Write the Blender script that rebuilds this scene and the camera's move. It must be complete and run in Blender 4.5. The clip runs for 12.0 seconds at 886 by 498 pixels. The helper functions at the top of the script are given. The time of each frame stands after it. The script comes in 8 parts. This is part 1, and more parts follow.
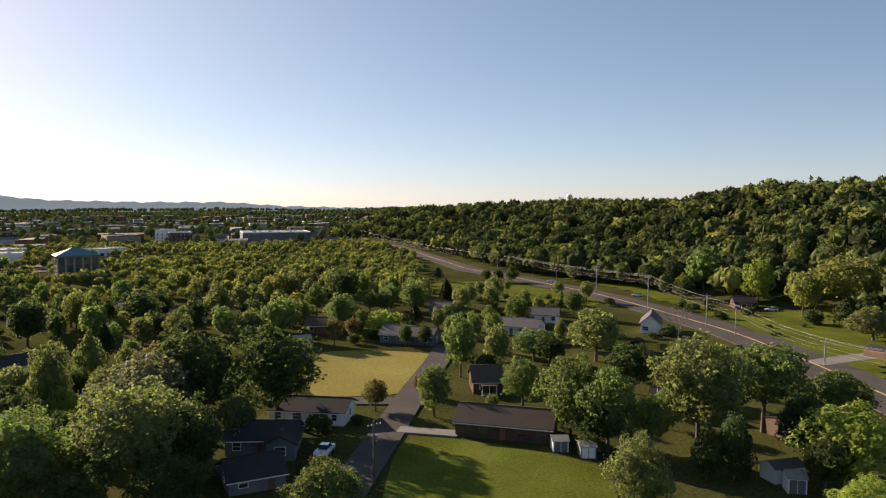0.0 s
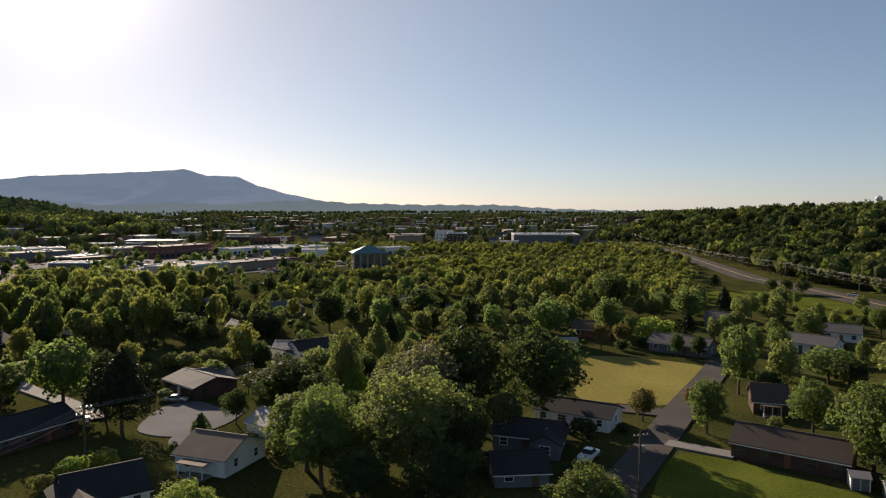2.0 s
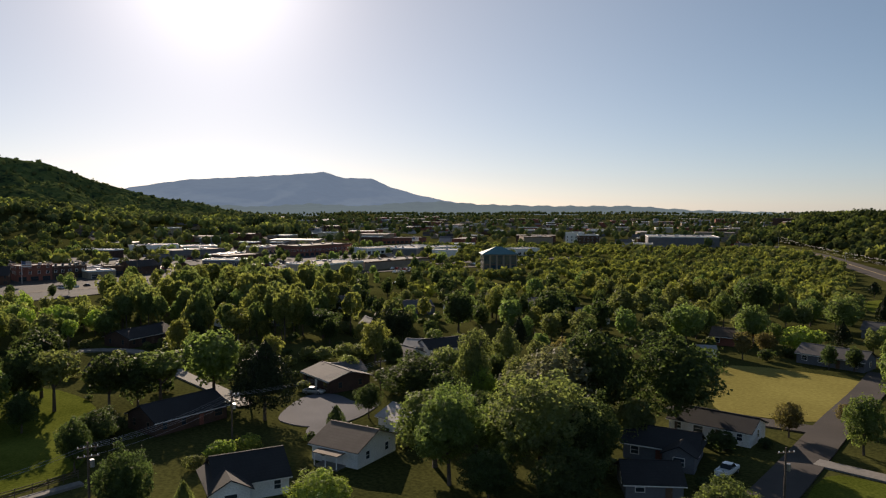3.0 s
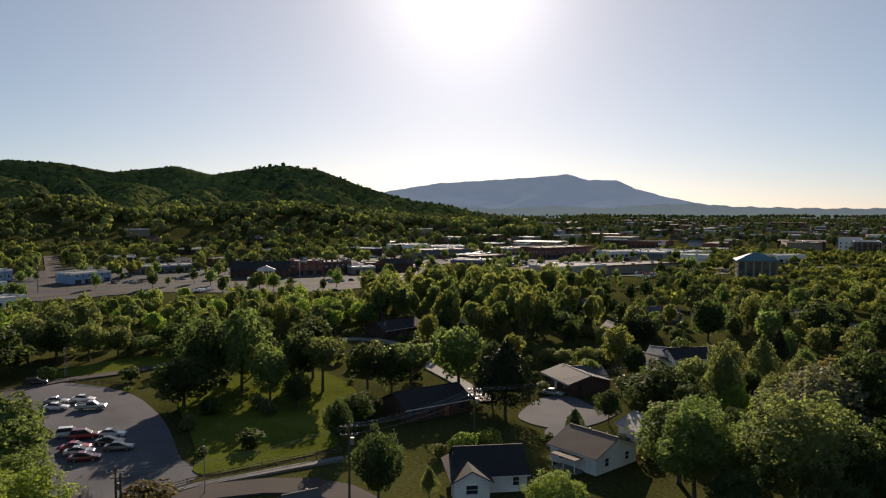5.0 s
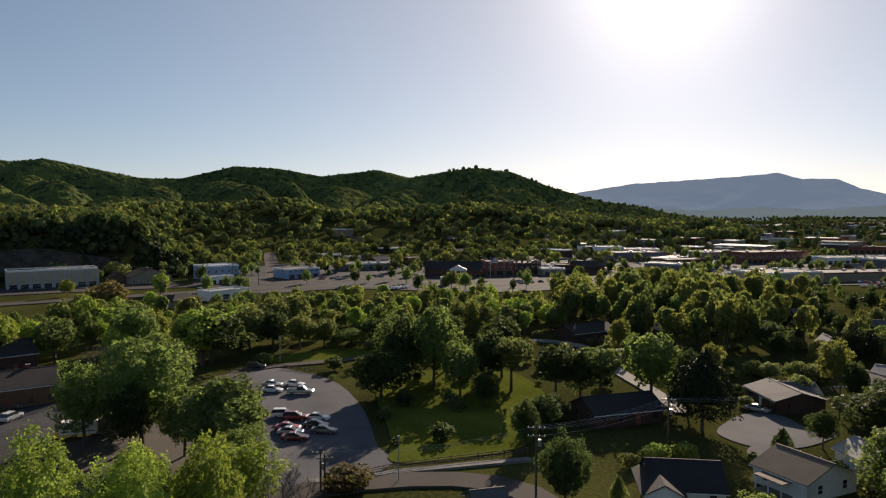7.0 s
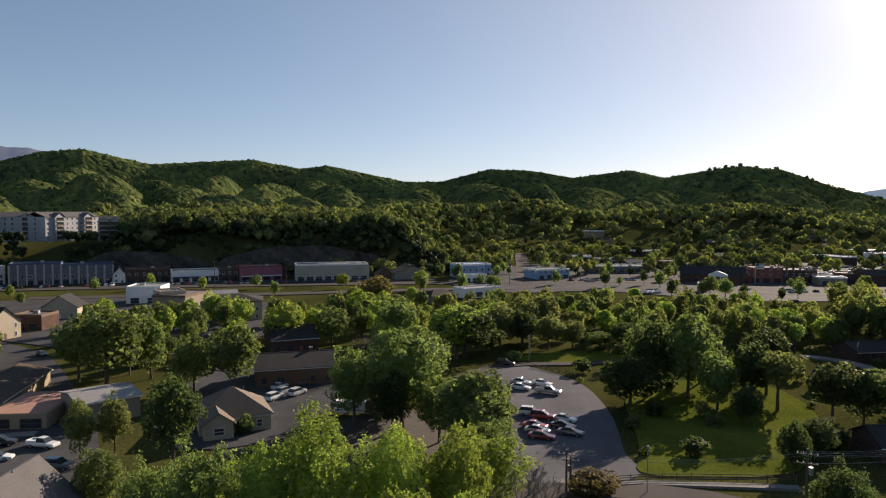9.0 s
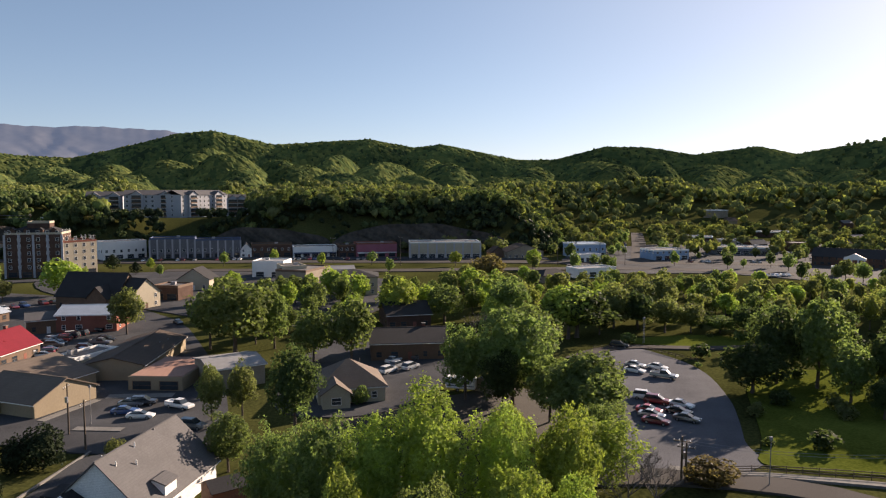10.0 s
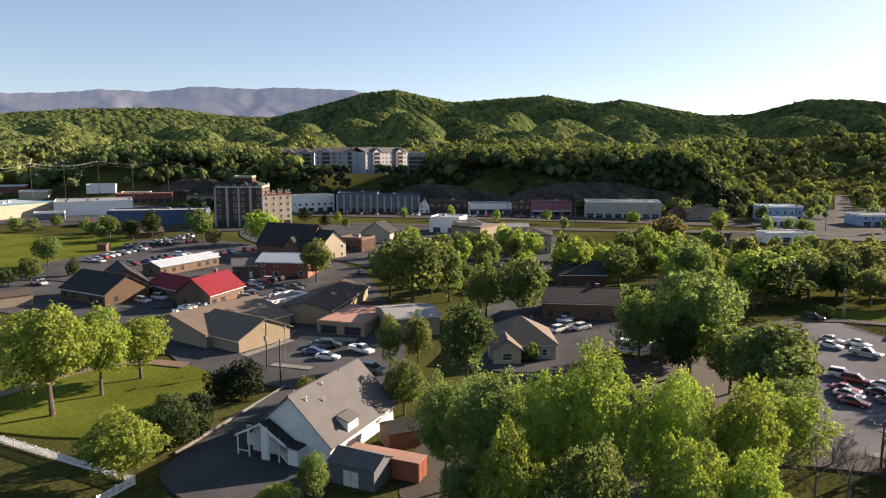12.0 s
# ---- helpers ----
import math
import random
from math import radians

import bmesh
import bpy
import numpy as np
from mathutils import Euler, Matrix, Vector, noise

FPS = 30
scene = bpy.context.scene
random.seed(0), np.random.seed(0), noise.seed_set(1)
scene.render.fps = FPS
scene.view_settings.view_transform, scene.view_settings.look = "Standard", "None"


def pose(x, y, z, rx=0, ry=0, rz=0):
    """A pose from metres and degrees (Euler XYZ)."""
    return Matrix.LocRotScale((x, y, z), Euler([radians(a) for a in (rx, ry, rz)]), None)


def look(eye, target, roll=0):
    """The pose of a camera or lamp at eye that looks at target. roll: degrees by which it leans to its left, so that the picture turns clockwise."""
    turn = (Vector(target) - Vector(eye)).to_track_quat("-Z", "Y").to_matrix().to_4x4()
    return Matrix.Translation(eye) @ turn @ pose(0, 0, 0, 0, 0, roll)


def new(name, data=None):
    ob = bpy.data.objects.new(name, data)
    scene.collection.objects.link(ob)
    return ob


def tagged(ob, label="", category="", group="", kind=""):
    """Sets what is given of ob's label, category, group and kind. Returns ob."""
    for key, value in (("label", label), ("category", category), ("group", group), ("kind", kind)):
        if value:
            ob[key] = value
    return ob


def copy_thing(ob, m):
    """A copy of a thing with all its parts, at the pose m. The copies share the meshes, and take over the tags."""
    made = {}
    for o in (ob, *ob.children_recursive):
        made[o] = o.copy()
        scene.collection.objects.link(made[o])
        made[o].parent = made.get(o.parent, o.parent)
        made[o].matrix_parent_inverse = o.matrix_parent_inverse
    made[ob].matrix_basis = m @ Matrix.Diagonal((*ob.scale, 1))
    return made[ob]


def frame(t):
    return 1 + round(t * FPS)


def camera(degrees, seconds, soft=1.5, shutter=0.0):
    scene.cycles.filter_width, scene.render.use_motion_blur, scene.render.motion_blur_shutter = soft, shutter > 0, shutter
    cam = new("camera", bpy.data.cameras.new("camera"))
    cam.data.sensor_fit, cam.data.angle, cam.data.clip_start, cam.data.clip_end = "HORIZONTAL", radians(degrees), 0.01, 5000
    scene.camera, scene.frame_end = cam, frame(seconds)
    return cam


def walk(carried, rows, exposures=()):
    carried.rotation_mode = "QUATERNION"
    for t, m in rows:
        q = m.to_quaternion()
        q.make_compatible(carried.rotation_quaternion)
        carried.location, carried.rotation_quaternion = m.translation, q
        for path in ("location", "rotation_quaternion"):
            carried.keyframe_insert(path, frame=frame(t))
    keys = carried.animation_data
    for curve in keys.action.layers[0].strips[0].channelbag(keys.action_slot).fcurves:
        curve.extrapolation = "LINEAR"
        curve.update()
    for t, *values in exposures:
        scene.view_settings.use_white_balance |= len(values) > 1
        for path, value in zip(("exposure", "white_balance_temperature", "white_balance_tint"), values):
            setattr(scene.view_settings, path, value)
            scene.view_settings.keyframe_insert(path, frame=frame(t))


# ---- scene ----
# ---- camera: a drone hovering 40 m up that turns on the spot ----
EYE = 40.0
cam = camera(63.28, 12.0, soft=1.2)
TURNS = [
    (0.0, -0.00, -3.67, -0.09),
    (0.5, 3.13, -3.62, -0.09),
    (1.0, 8.78, -3.59, -0.08),
    (1.5, 15.70, -3.55, -0.08),
    (2.0, 21.21, -3.48, -0.08),
    (2.5, 26.37, -3.42, -0.09),
    (3.0, 31.51, -3.40, -0.08),
    (3.5, 36.45, -3.38, -0.07),
    (5.5, 54.81, -3.21, -0.09),
    (6.0, 58.50, -3.19, -0.08),
    (6.5, 62.01, -3.17, -0.08),
    (7.0, 65.75, -3.15, -0.08),
    (9.0, 85.51, -3.07, -0.09),
    (9.5, 90.24, -3.05, -0.09),
    (9.7, 91.93, -3.06, -0.09),
    (9.8, 92.78, -3.35, -0.09),
    (9.9, 93.62, -4.05, -0.09),
    (10.0, 94.46, -4.80, -0.09),
    (10.1, 95.23, -5.50, -0.09),
    (10.2, 95.99, -6.45, -0.09),
    (10.3, 96.75, -7.25, -0.09),
    (10.4, 97.62, -7.98, -0.09),
    (10.5, 98.49, -8.23, -0.08),
    (11.0, 101.94, -8.22, -0.08),
    (11.5, 105.17, -8.19, -0.08),
    (12.0, 108.34, -8.17, -0.10),
]
walk(cam, [(t, pose(0, 0, EYE, 90 + pitch, roll, yaw)) for t, yaw, pitch, roll in TURNS],
     exposures=[(0, 1.13, 6700, 21), (1, 1.03, 6700, 21), (1.5, 0.64, 6700, 19), (2, 0.67, 6600, 18), (2.5, 0.60, 6600, 18), (6.5, 0.56, 6600, 18), (9, 0.86, 6500, 20), (9.7, 0.98, 6500, 23), (10.4, 1.38, 6700, 21), (12, 1.53, 6700, 21)])

# ---- daylight: low warm sun ahead on the left, clear hazy sky ----
SUN_AZ, SUN_EL = 49.0, 19.0
world = bpy.data.worlds.new("sky")
scene.world = world
world.use_nodes = True
sky = world.node_tree.nodes.new("ShaderNodeTexSky")
sky.sky_type = "NISHITA"
sky.sun_disc = False
sky.sun_elevation, sky.sun_rotation = radians(SUN_EL), radians(-SUN_AZ)
sky.air_density, sky.dust_density, sky.ozone_density, sky.altitude = 0.85, 1.0, 2.2, 2000
background = world.node_tree.nodes["Background"]
background.inputs["Strength"].default_value = 0.088
milky, pale = world.node_tree.nodes.new("ShaderNodeGamma"), world.node_tree.nodes.new("ShaderNodeHueSaturation")
milky.inputs["Gamma"].default_value, pale.inputs["Saturation"].default_value = 0.72, 1.02
pale.inputs["Hue"].default_value = 0.489
world.node_tree.links.new(sky.outputs[0], milky.inputs[0])
world.node_tree.links.new(milky.outputs[0], pale.inputs["Color"])
sun = new("sun", bpy.data.lights.new("sun", "SUN"))
sun.data.energy, sun.data.angle, sun.data.color = 5.0, radians(0.6), (1.0, 0.85, 0.64)
SUN_WAY = Vector((-math.sin(radians(SUN_AZ)) * math.cos(radians(SUN_EL)), math.cos(radians(SUN_AZ)) * math.cos(radians(SUN_EL)), math.sin(radians(SUN_EL))))
sun.matrix_world = look(SUN_WAY * 300, (0, 0, 0))
# bright milky air round the sun, narrow and wide
ways, total = world.node_tree.nodes.new("ShaderNodeTexCoord"), pale.outputs[0]
near_sun = world.node_tree.nodes.new("ShaderNodeVectorMath")
near_sun.operation, near_sun.inputs[1].default_value = "DOT_PRODUCT", SUN_WAY
world.node_tree.links.new(ways.outputs["Generated"], near_sun.inputs[0])
ahead = world.node_tree.nodes.new("ShaderNodeMath")
ahead.operation, ahead.inputs[1].default_value = "MAXIMUM", 0.0
world.node_tree.links.new(near_sun.outputs["Value"], ahead.inputs[0])
for sharp, glare in ((130.0, (4.4, 4.2, 3.9)), (6.0, (1.42, 1.18, 0.80))):
    fall, tint, gather = (world.node_tree.nodes.new(kind) for kind in ("ShaderNodeMath", "ShaderNodeVectorMath", "ShaderNodeVectorMath"))
    fall.operation, fall.inputs[1].default_value = "POWER", sharp
    tint.operation, tint.inputs[0].default_value = "SCALE", glare
    world.node_tree.links.new(ahead.outputs[0], fall.inputs[0])
    world.node_tree.links.new(fall.outputs[0], tint.inputs["Scale"])
    world.node_tree.links.new(total, gather.inputs[0])
    world.node_tree.links.new(tint.outputs[0], gather.inputs[1])
    total = gather.outputs[0]
world.node_tree.links.new(total, background.inputs[0])


# ---- materials ----
def material(name, colour, rough=0.8, spread=0.25, grain=3.0, patch=0.15, bump=0.0, metal=0.0, per_piece=0.0, other=None, coat=0.0):
    """Principled material with two scales of variation; grain and patch are noise scales per metre, per_piece varies colour by object or island."""
    m = bpy.data.materials.new(name)
    m.use_nodes = True
    t = m.node_tree
    n, ln = t.nodes, t.links
    b = n["Principled BSDF"]
    b.inputs["Roughness"].default_value, b.inputs["Metallic"].default_value = rough, metal
    b.inputs["Coat Weight"].default_value = coat
    geo = n.new("ShaderNodeNewGeometry")
    fine, broad = n.new("ShaderNodeTexNoise"), n.new("ShaderNodeTexNoise")
    for node, s in ((fine, grain), (broad, patch)):
        node.inputs["Scale"].default_value, node.inputs["Detail"].default_value = s, 4
        ln.new(geo.outputs["Position"], node.inputs["Vector"])
    add = n.new("ShaderNodeMath")
    add.operation = "ADD"
    ln.new(fine.outputs[0], add.inputs[0])
    ln.new(broad.outputs[0], add.inputs[1])
    ramp = n.new("ShaderNodeMapRange")
    ramp.inputs["From Min"].default_value, ramp.inputs["From Max"].default_value = 0.65, 1.35
    ln.new(add.outputs[0], ramp.inputs[0])
    mix = n.new("ShaderNodeMix")
    mix.data_type = "RGBA"
    lo = [c * (1 - spread) for c in colour]
    hi = [min(1, c * (1 + spread)) for c in (other or colour)]
    mix.inputs[6].default_value, mix.inputs[7].default_value = (*lo, 1), (*hi, 1)
    ln.new(ramp.outputs[0], mix.inputs[0])
    out = mix.outputs[2]
    if per_piece:
        info = n.new("ShaderNodeObjectInfo")
        both = n.new("ShaderNodeMath")
        both.operation = "ADD"
        ln.new(info.outputs["Random"], both.inputs[0])
        ln.new(geo.outputs["Random Per Island"], both.inputs[1])
        val = n.new("ShaderNodeMapRange")
        val.inputs["From Max"].default_value = 2.0
        val.inputs["To Min"].default_value, val.inputs["To Max"].default_value = 1 - per_piece, 1 + per_piece
        ln.new(both.outputs[0], val.inputs[0])
        hsv = n.new("ShaderNodeHueSaturation")
        ln.new(val.outputs[0], hsv.inputs["Value"])
        hue = n.new("ShaderNodeMapRange")
        hue.inputs["To Min"].default_value, hue.inputs["To Max"].default_value = 0.5 - per_piece * 0.03, 0.5 + per_piece * 0.03
        ln.new(info.outputs["Random"], hue.inputs[0])
        ln.new(hue.outputs[0], hsv.inputs["Hue"])
        ln.new(out, hsv.inputs["Color"])
        out = hsv.outputs[0]
    ln.new(out, b.inputs["Base Color"])
    if bump:
        bm_node = n.new("ShaderNodeBump")
        bm_node.inputs["Strength"].default_value, bm_node.inputs["Distance"].default_value = min(1, bump), 0.08
        ln.new(fine.outputs[0], bm_node.inputs["Height"])
        ln.new(bm_node.outputs[0], b.inputs["Normal"])
    return m


def leaf(name, colour, through_light=0.5, per_piece=0.35, grain=1.2, patch=0.25, other=None):
    """Foliage: a dull leaf surface that lets part of the light through."""
    m = material(name, colour, 0.55, 0.3, grain, patch, 0, 0, per_piece, other)
    t = m.node_tree
    b = t.nodes["Principled BSDF"]
    b.inputs["Specular IOR Level"].default_value = 0.0 if patch < 0.1 else 0.03
    tr = t.nodes.new("ShaderNodeBsdfTranslucent")
    tint = t.nodes.new("ShaderNodeMix")
    tint.data_type, tint.blend_type = "RGBA", "MULTIPLY"
    tint.inputs[0].default_value, tint.inputs[7].default_value = 1.0, (1.25, 1.35, 0.75, 1)
    t.links.new(b.inputs["Base Color"].links[0].from_socket, tint.inputs[6])
    t.links.new(tint.outputs[2], tr.inputs["Color"])
    mix = t.nodes.new("ShaderNodeMixShader")
    mix.inputs[0].default_value = through_light
    t.links.new(b.outputs[0], mix.inputs[1])
    t.links.new(tr.outputs[0], mix.inputs[2])
    t.links.new(mix.outputs[0], t.nodes["Material Output"].inputs[0])
    return m


def glass(name, colour=(0.03, 0.04, 0.05)):
    m = material(name, colour, 0.08, 0.2, 1, 0.3)
    m.node_tree.nodes["Principled BSDF"].inputs["Specular IOR Level"].default_value = 0.8
    return m


def banded(name, colour, gap, step, axis=2, rough=0.85, wide=0.12):
    """A surface with thin joints every step metres along an axis of the thing."""
    m = material(name, colour, rough, 0.18, 4, 0.4, 0.2)
    t = m.node_tree
    b = t.nodes["Principled BSDF"]
    tc, sep = t.nodes.new("ShaderNodeTexCoord"), t.nodes.new("ShaderNodeSeparateXYZ")
    t.links.new(tc.outputs["Object"], sep.inputs[0])
    b.inputs["Specular IOR Level"].default_value = 0.2
    mod, less = t.nodes.new("ShaderNodeMath"), t.nodes.new("ShaderNodeMath")
    mod.operation, less.operation = "PINGPONG", "LESS_THAN"
    mod.inputs[1].default_value, less.inputs[1].default_value = step / 2, step / 2 * wide
    t.links.new(sep.outputs[axis], mod.inputs[0])
    t.links.new(mod.outputs[0], less.inputs[0])
    mix = t.nodes.new("ShaderNodeMix")
    mix.data_type = "RGBA"
    mix.inputs[7].default_value = (*[c * gap for c in colour], 1)
    t.links.new(less.outputs[0], mix.inputs[0])
    t.links.new(b.inputs["Base Color"].links[0].from_socket, mix.inputs[6])
    t.links.new(mix.outputs[2], b.inputs["Base Color"])
    return m


MAT = {
    "grass": material("grass", (0.032, 0.040, 0.015), 0.95, 0.45, 1.6, 0.03, 0.5, other=(0.065, 0.067, 0.022)),
    "meadow": material("meadow", (0.198, 0.167, 0.050), 0.95, 0.22, 1.2, 0.04, 0.4, other=(0.225, 0.203, 0.063)),
    "lawn": material("lawn", (0.075, 0.099, 0.015), 0.95, 0.35, 2.5, 0.07, 0.4, other=(0.100, 0.116, 0.022)),
    "asphalt": material("asphalt", (0.048, 0.050, 0.055), 0.9, 0.3, 7, 0.09, 0.04, other=(0.076, 0.077, 0.081)),
    "road": material("worn_road", (0.080, 0.073, 0.068), 0.9, 0.25, 6, 0.1, 0.05),
    "gravel": material("gravel", (0.085, 0.088, 0.100), 0.9, 0.3, 6, 0.07, 0.2, other=(0.125, 0.126, 0.138)),
    "concrete": material("concrete", (0.193, 0.185, 0.172), 0.9, 0.22, 2, 0.15, 0.15),
    "soil": material("soil", (0.134, 0.092, 0.059), 0.95, 0.4, 1.5, 0.1, 0.5),
    "rock": material("rock", (0.030, 0.030, 0.021), 0.95, 0.5, 0.4, 0.06, 0.8, other=(0.060, 0.048, 0.037)),
    # soil darkened to carry the shade under the trees in its colour
    "shaded_floor": material("shaded_soil", (0.027, 0.023, 0.017), 0.95, 0.4, 2.5, 0.12, 0.5, other=(0.049, 0.039, 0.026)),
    "bark": material("bark", (0.092, 0.071, 0.055), 0.95, 0.35, 5, 0.5, 0.5),
    "grey_bark": material("grey_bark", (0.143, 0.126, 0.118), 0.95, 0.3, 5, 0.5, 0.3),
    "green": leaf("leaf_green", (0.150, 0.192, 0.076), 0.55),
    "bright": leaf("leaf_bright", (0.250, 0.305, 0.072), 0.45),
    "yellow": leaf("leaf_yellow_green", (0.215, 0.225, 0.082), 0.55),
    "dark": leaf("leaf_dark", (0.070, 0.094, 0.042), 0.55),
    "olive": leaf("leaf_olive", (0.168, 0.185, 0.082), 0.55),
    "rust": leaf("leaf_rust", (0.165, 0.135, 0.068), 0.55),
    "pale": leaf("leaf_pale", (0.177, 0.177, 0.121)),
    "needle": leaf("needles", (0.028, 0.039, 0.020), 0.1),
    "valley": leaf("valley_woodland_leaf", (0.170, 0.195, 0.060), 0.4, 0.5, 0.10, 0.02, (0.280, 0.300, 0.085)),
    "wood_dark": leaf("woodland_dark", (0.045, 0.062, 0.030), 0.2, 0.5, 0.15, 0.02, (0.075, 0.095, 0.038)),
    "wood_green": leaf("woodland_green", (0.095, 0.128, 0.050), 0.3, 0.5, 0.15, 0.02, (0.145, 0.180, 0.060)),
    "wood_yellow": leaf("woodland_yellow", (0.180, 0.205, 0.068), 0.35, 0.5, 0.15, 0.02, (0.250, 0.270, 0.085)),
    "wood_olive": leaf("woodland_olive", (0.120, 0.135, 0.062), 0.3, 0.5, 0.15, 0.02, (0.170, 0.185, 0.075)),
    "hazy_woods": leaf("hazy_woodland_leaf", (0.105, 0.125, 0.055), 0.2, 0.5, 0.15, 0.02, (0.170, 0.185, 0.070)),
    "far_woods": leaf("far_woodland_leaf", (0.062, 0.088, 0.036), 0.25, 0.3, 0.08, 0.007, (0.095, 0.125, 0.044)),
    "far_dark": leaf("far_woodland_dark", (0.030, 0.044, 0.024), 0.15, 0.3, 0.08, 0.007, (0.050, 0.068, 0.030)),
    "far_olive": leaf("far_woodland_olive", (0.100, 0.122, 0.044), 0.25, 0.3, 0.08, 0.007, (0.135, 0.155, 0.050)),
    "far_gold": leaf("far_woodland_gold", (0.150, 0.165, 0.052), 0.25, 0.3, 0.08, 0.007, (0.190, 0.200, 0.060)),
    "pale_wall": material("pale_grey_wall", (0.370, 0.378, 0.403), 0.8, 0.08, 2, 0.2),
    "white": material("white_paint", (0.75, 0.74, 0.71), 0.6, 0.06, 2, 0.3),
    "siding": banded("white_siding", (0.74, 0.73, 0.70), 0.72, 0.2),
    "grey_siding": banded("grey_siding", (0.146, 0.151, 0.166), 0.75, 0.2),
    "beige": material("beige_stucco", (0.281, 0.229, 0.158), 0.85, 0.12, 3, 0.2, 0.1),
    "tan": banded("tan_siding", (0.269, 0.227, 0.172), 0.8, 0.3),
    "cream": material("cream_render", (0.420, 0.370, 0.277), 0.85, 0.12, 3, 0.2, 0.1),
    "brick": material("brown_brick", (0.092, 0.057, 0.044), 0.9, 0.3, 6, 0.4, 0.3),
    "red_brick": material("red_brick", (0.227, 0.092, 0.067), 0.9, 0.25, 6, 0.4, 0.3),
    "blue": banded("blue_siding", (0.252, 0.361, 0.504), 0.85, 0.4),
    "navy": material("dark_blue_paint", (0.050, 0.084, 0.168), 0.6, 0.15, 2, 0.2),
    "teal": material("teal_metal_roof", (0.035, 0.15, 0.18), 0.6, 0.15, 2, 0.2),
    "brown": material("brown_wood", (0.126, 0.076, 0.046), 0.8, 0.3, 4, 0.4, 0.2),
    "log": banded("dark_log_wall", (0.118, 0.080, 0.050), 0.5, 0.3, 2, 0.85, 0.2),
    "dark_roof": banded("dark_shingles", (0.035, 0.034, 0.035), 0.88, 0.25),
    "grey_roof": banded("grey_shingles", (0.113, 0.108, 0.108), 0.88, 0.25),
    "brown_roof": banded("brown_shingles", (0.088, 0.066, 0.052), 0.88, 0.25),
    "tan_roof": banded("tan_shingles", (0.160, 0.126, 0.099), 0.88, 0.25),
    "white_roof": material("white_membrane", (0.277, 0.273, 0.269), 0.7, 0.15, 1, 0.1),
    "flat_roof": material("weathered_flat_roof", (0.168, 0.155, 0.147), 0.85, 0.25, 1.5, 0.12),
    "salmon_roof": material("faded_red_roof", (0.353, 0.210, 0.160), 0.8, 0.15, 2, 0.2),
    "red_roof": banded("red_metal_roof", (0.19, 0.018, 0.028), 0.6, 0.5, 0, 0.6),
    "metal_roof": banded("pale_metal_roof", (0.40, 0.45, 0.50), 0.75, 0.6, 0, 0.4),
    "rust_metal": banded("rust_container", (0.36, 0.12, 0.065), 0.6, 0.28, 0, 0.7, 0.3),
    "pink": material("pink_paint", (0.286, 0.092, 0.126), 0.7, 0.15, 2, 0.2),
    "glass": glass("window_glass"),
    "blue_glass": glass("office_glass", (0.03, 0.06, 0.08)),
    "black": material("black_rubber", (0.015, 0.015, 0.016), 0.9, 0.2),
    "steel": material("galvanised_steel", (0.35, 0.35, 0.36), 0.45, 0.15, 5, 0.5, 0, 0.7),
    "timber": material("weathered_pole_timber", (0.10, 0.075, 0.055), 0.9, 0.3, 6, 0.6, 0.3),
    "wire": material("cable", (0.22, 0.22, 0.23), 0.6, 0.1),
    "chrome": material("headlight", (0.8, 0.8, 0.78), 0.15, 0.05),
    "tail": material("tail_light", (0.4, 0.02, 0.02), 0.3, 0.05),
    "yellow_line": material("yellow_road_line", (0.26, 0.19, 0.07), 0.8, 0.2, 3),
    "car_white": material("car_white", (0.72, 0.72, 0.71), 0.25, 0.03, coat=0.6),
    "car_silver": material("car_silver", (0.42, 0.43, 0.44), 0.3, 0.03, metal=0.5, coat=0.6),
    "car_grey": material("car_grey", (0.14, 0.145, 0.15), 0.3, 0.03, metal=0.3, coat=0.6),
    "car_black": material("car_black", (0.02, 0.02, 0.023), 0.25, 0.03, coat=0.6),
    "car_red": material("car_red", (0.33, 0.025, 0.025), 0.3, 0.03, coat=0.6),
    "car_maroon": material("car_maroon", (0.16, 0.02, 0.025), 0.3, 0.03, coat=0.6),
    "car_blue": material("car_blue", (0.03, 0.07, 0.20), 0.3, 0.03, coat=0.6),
}


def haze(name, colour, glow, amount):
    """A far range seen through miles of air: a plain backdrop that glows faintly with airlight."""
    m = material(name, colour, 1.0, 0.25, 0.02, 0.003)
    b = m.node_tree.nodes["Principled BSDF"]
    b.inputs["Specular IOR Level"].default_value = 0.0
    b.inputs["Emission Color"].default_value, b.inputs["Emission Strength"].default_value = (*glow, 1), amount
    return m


for key in ("asphalt", "road", "gravel", "grass", "lawn", "meadow"):
    MAT[key].node_tree.nodes["Principled BSDF"].inputs["Specular IOR Level"].default_value = 0.04 if key in ("asphalt", "road", "gravel") else 0.0
for key in ("concrete", "white_roof", "flat_roof", "salmon_roof", "red_roof", "pale_wall", "cream", "beige", "brick", "red_brick"):
    MAT[key].node_tree.nodes["Principled BSDF"].inputs["Specular IOR Level"].default_value = 0.12
# bluish emission puts the haze of the air between into the far ranges
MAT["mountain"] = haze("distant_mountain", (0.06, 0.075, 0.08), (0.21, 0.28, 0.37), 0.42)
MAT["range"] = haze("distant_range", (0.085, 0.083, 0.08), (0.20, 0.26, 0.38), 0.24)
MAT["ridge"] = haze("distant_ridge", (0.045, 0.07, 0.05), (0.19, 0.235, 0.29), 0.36)


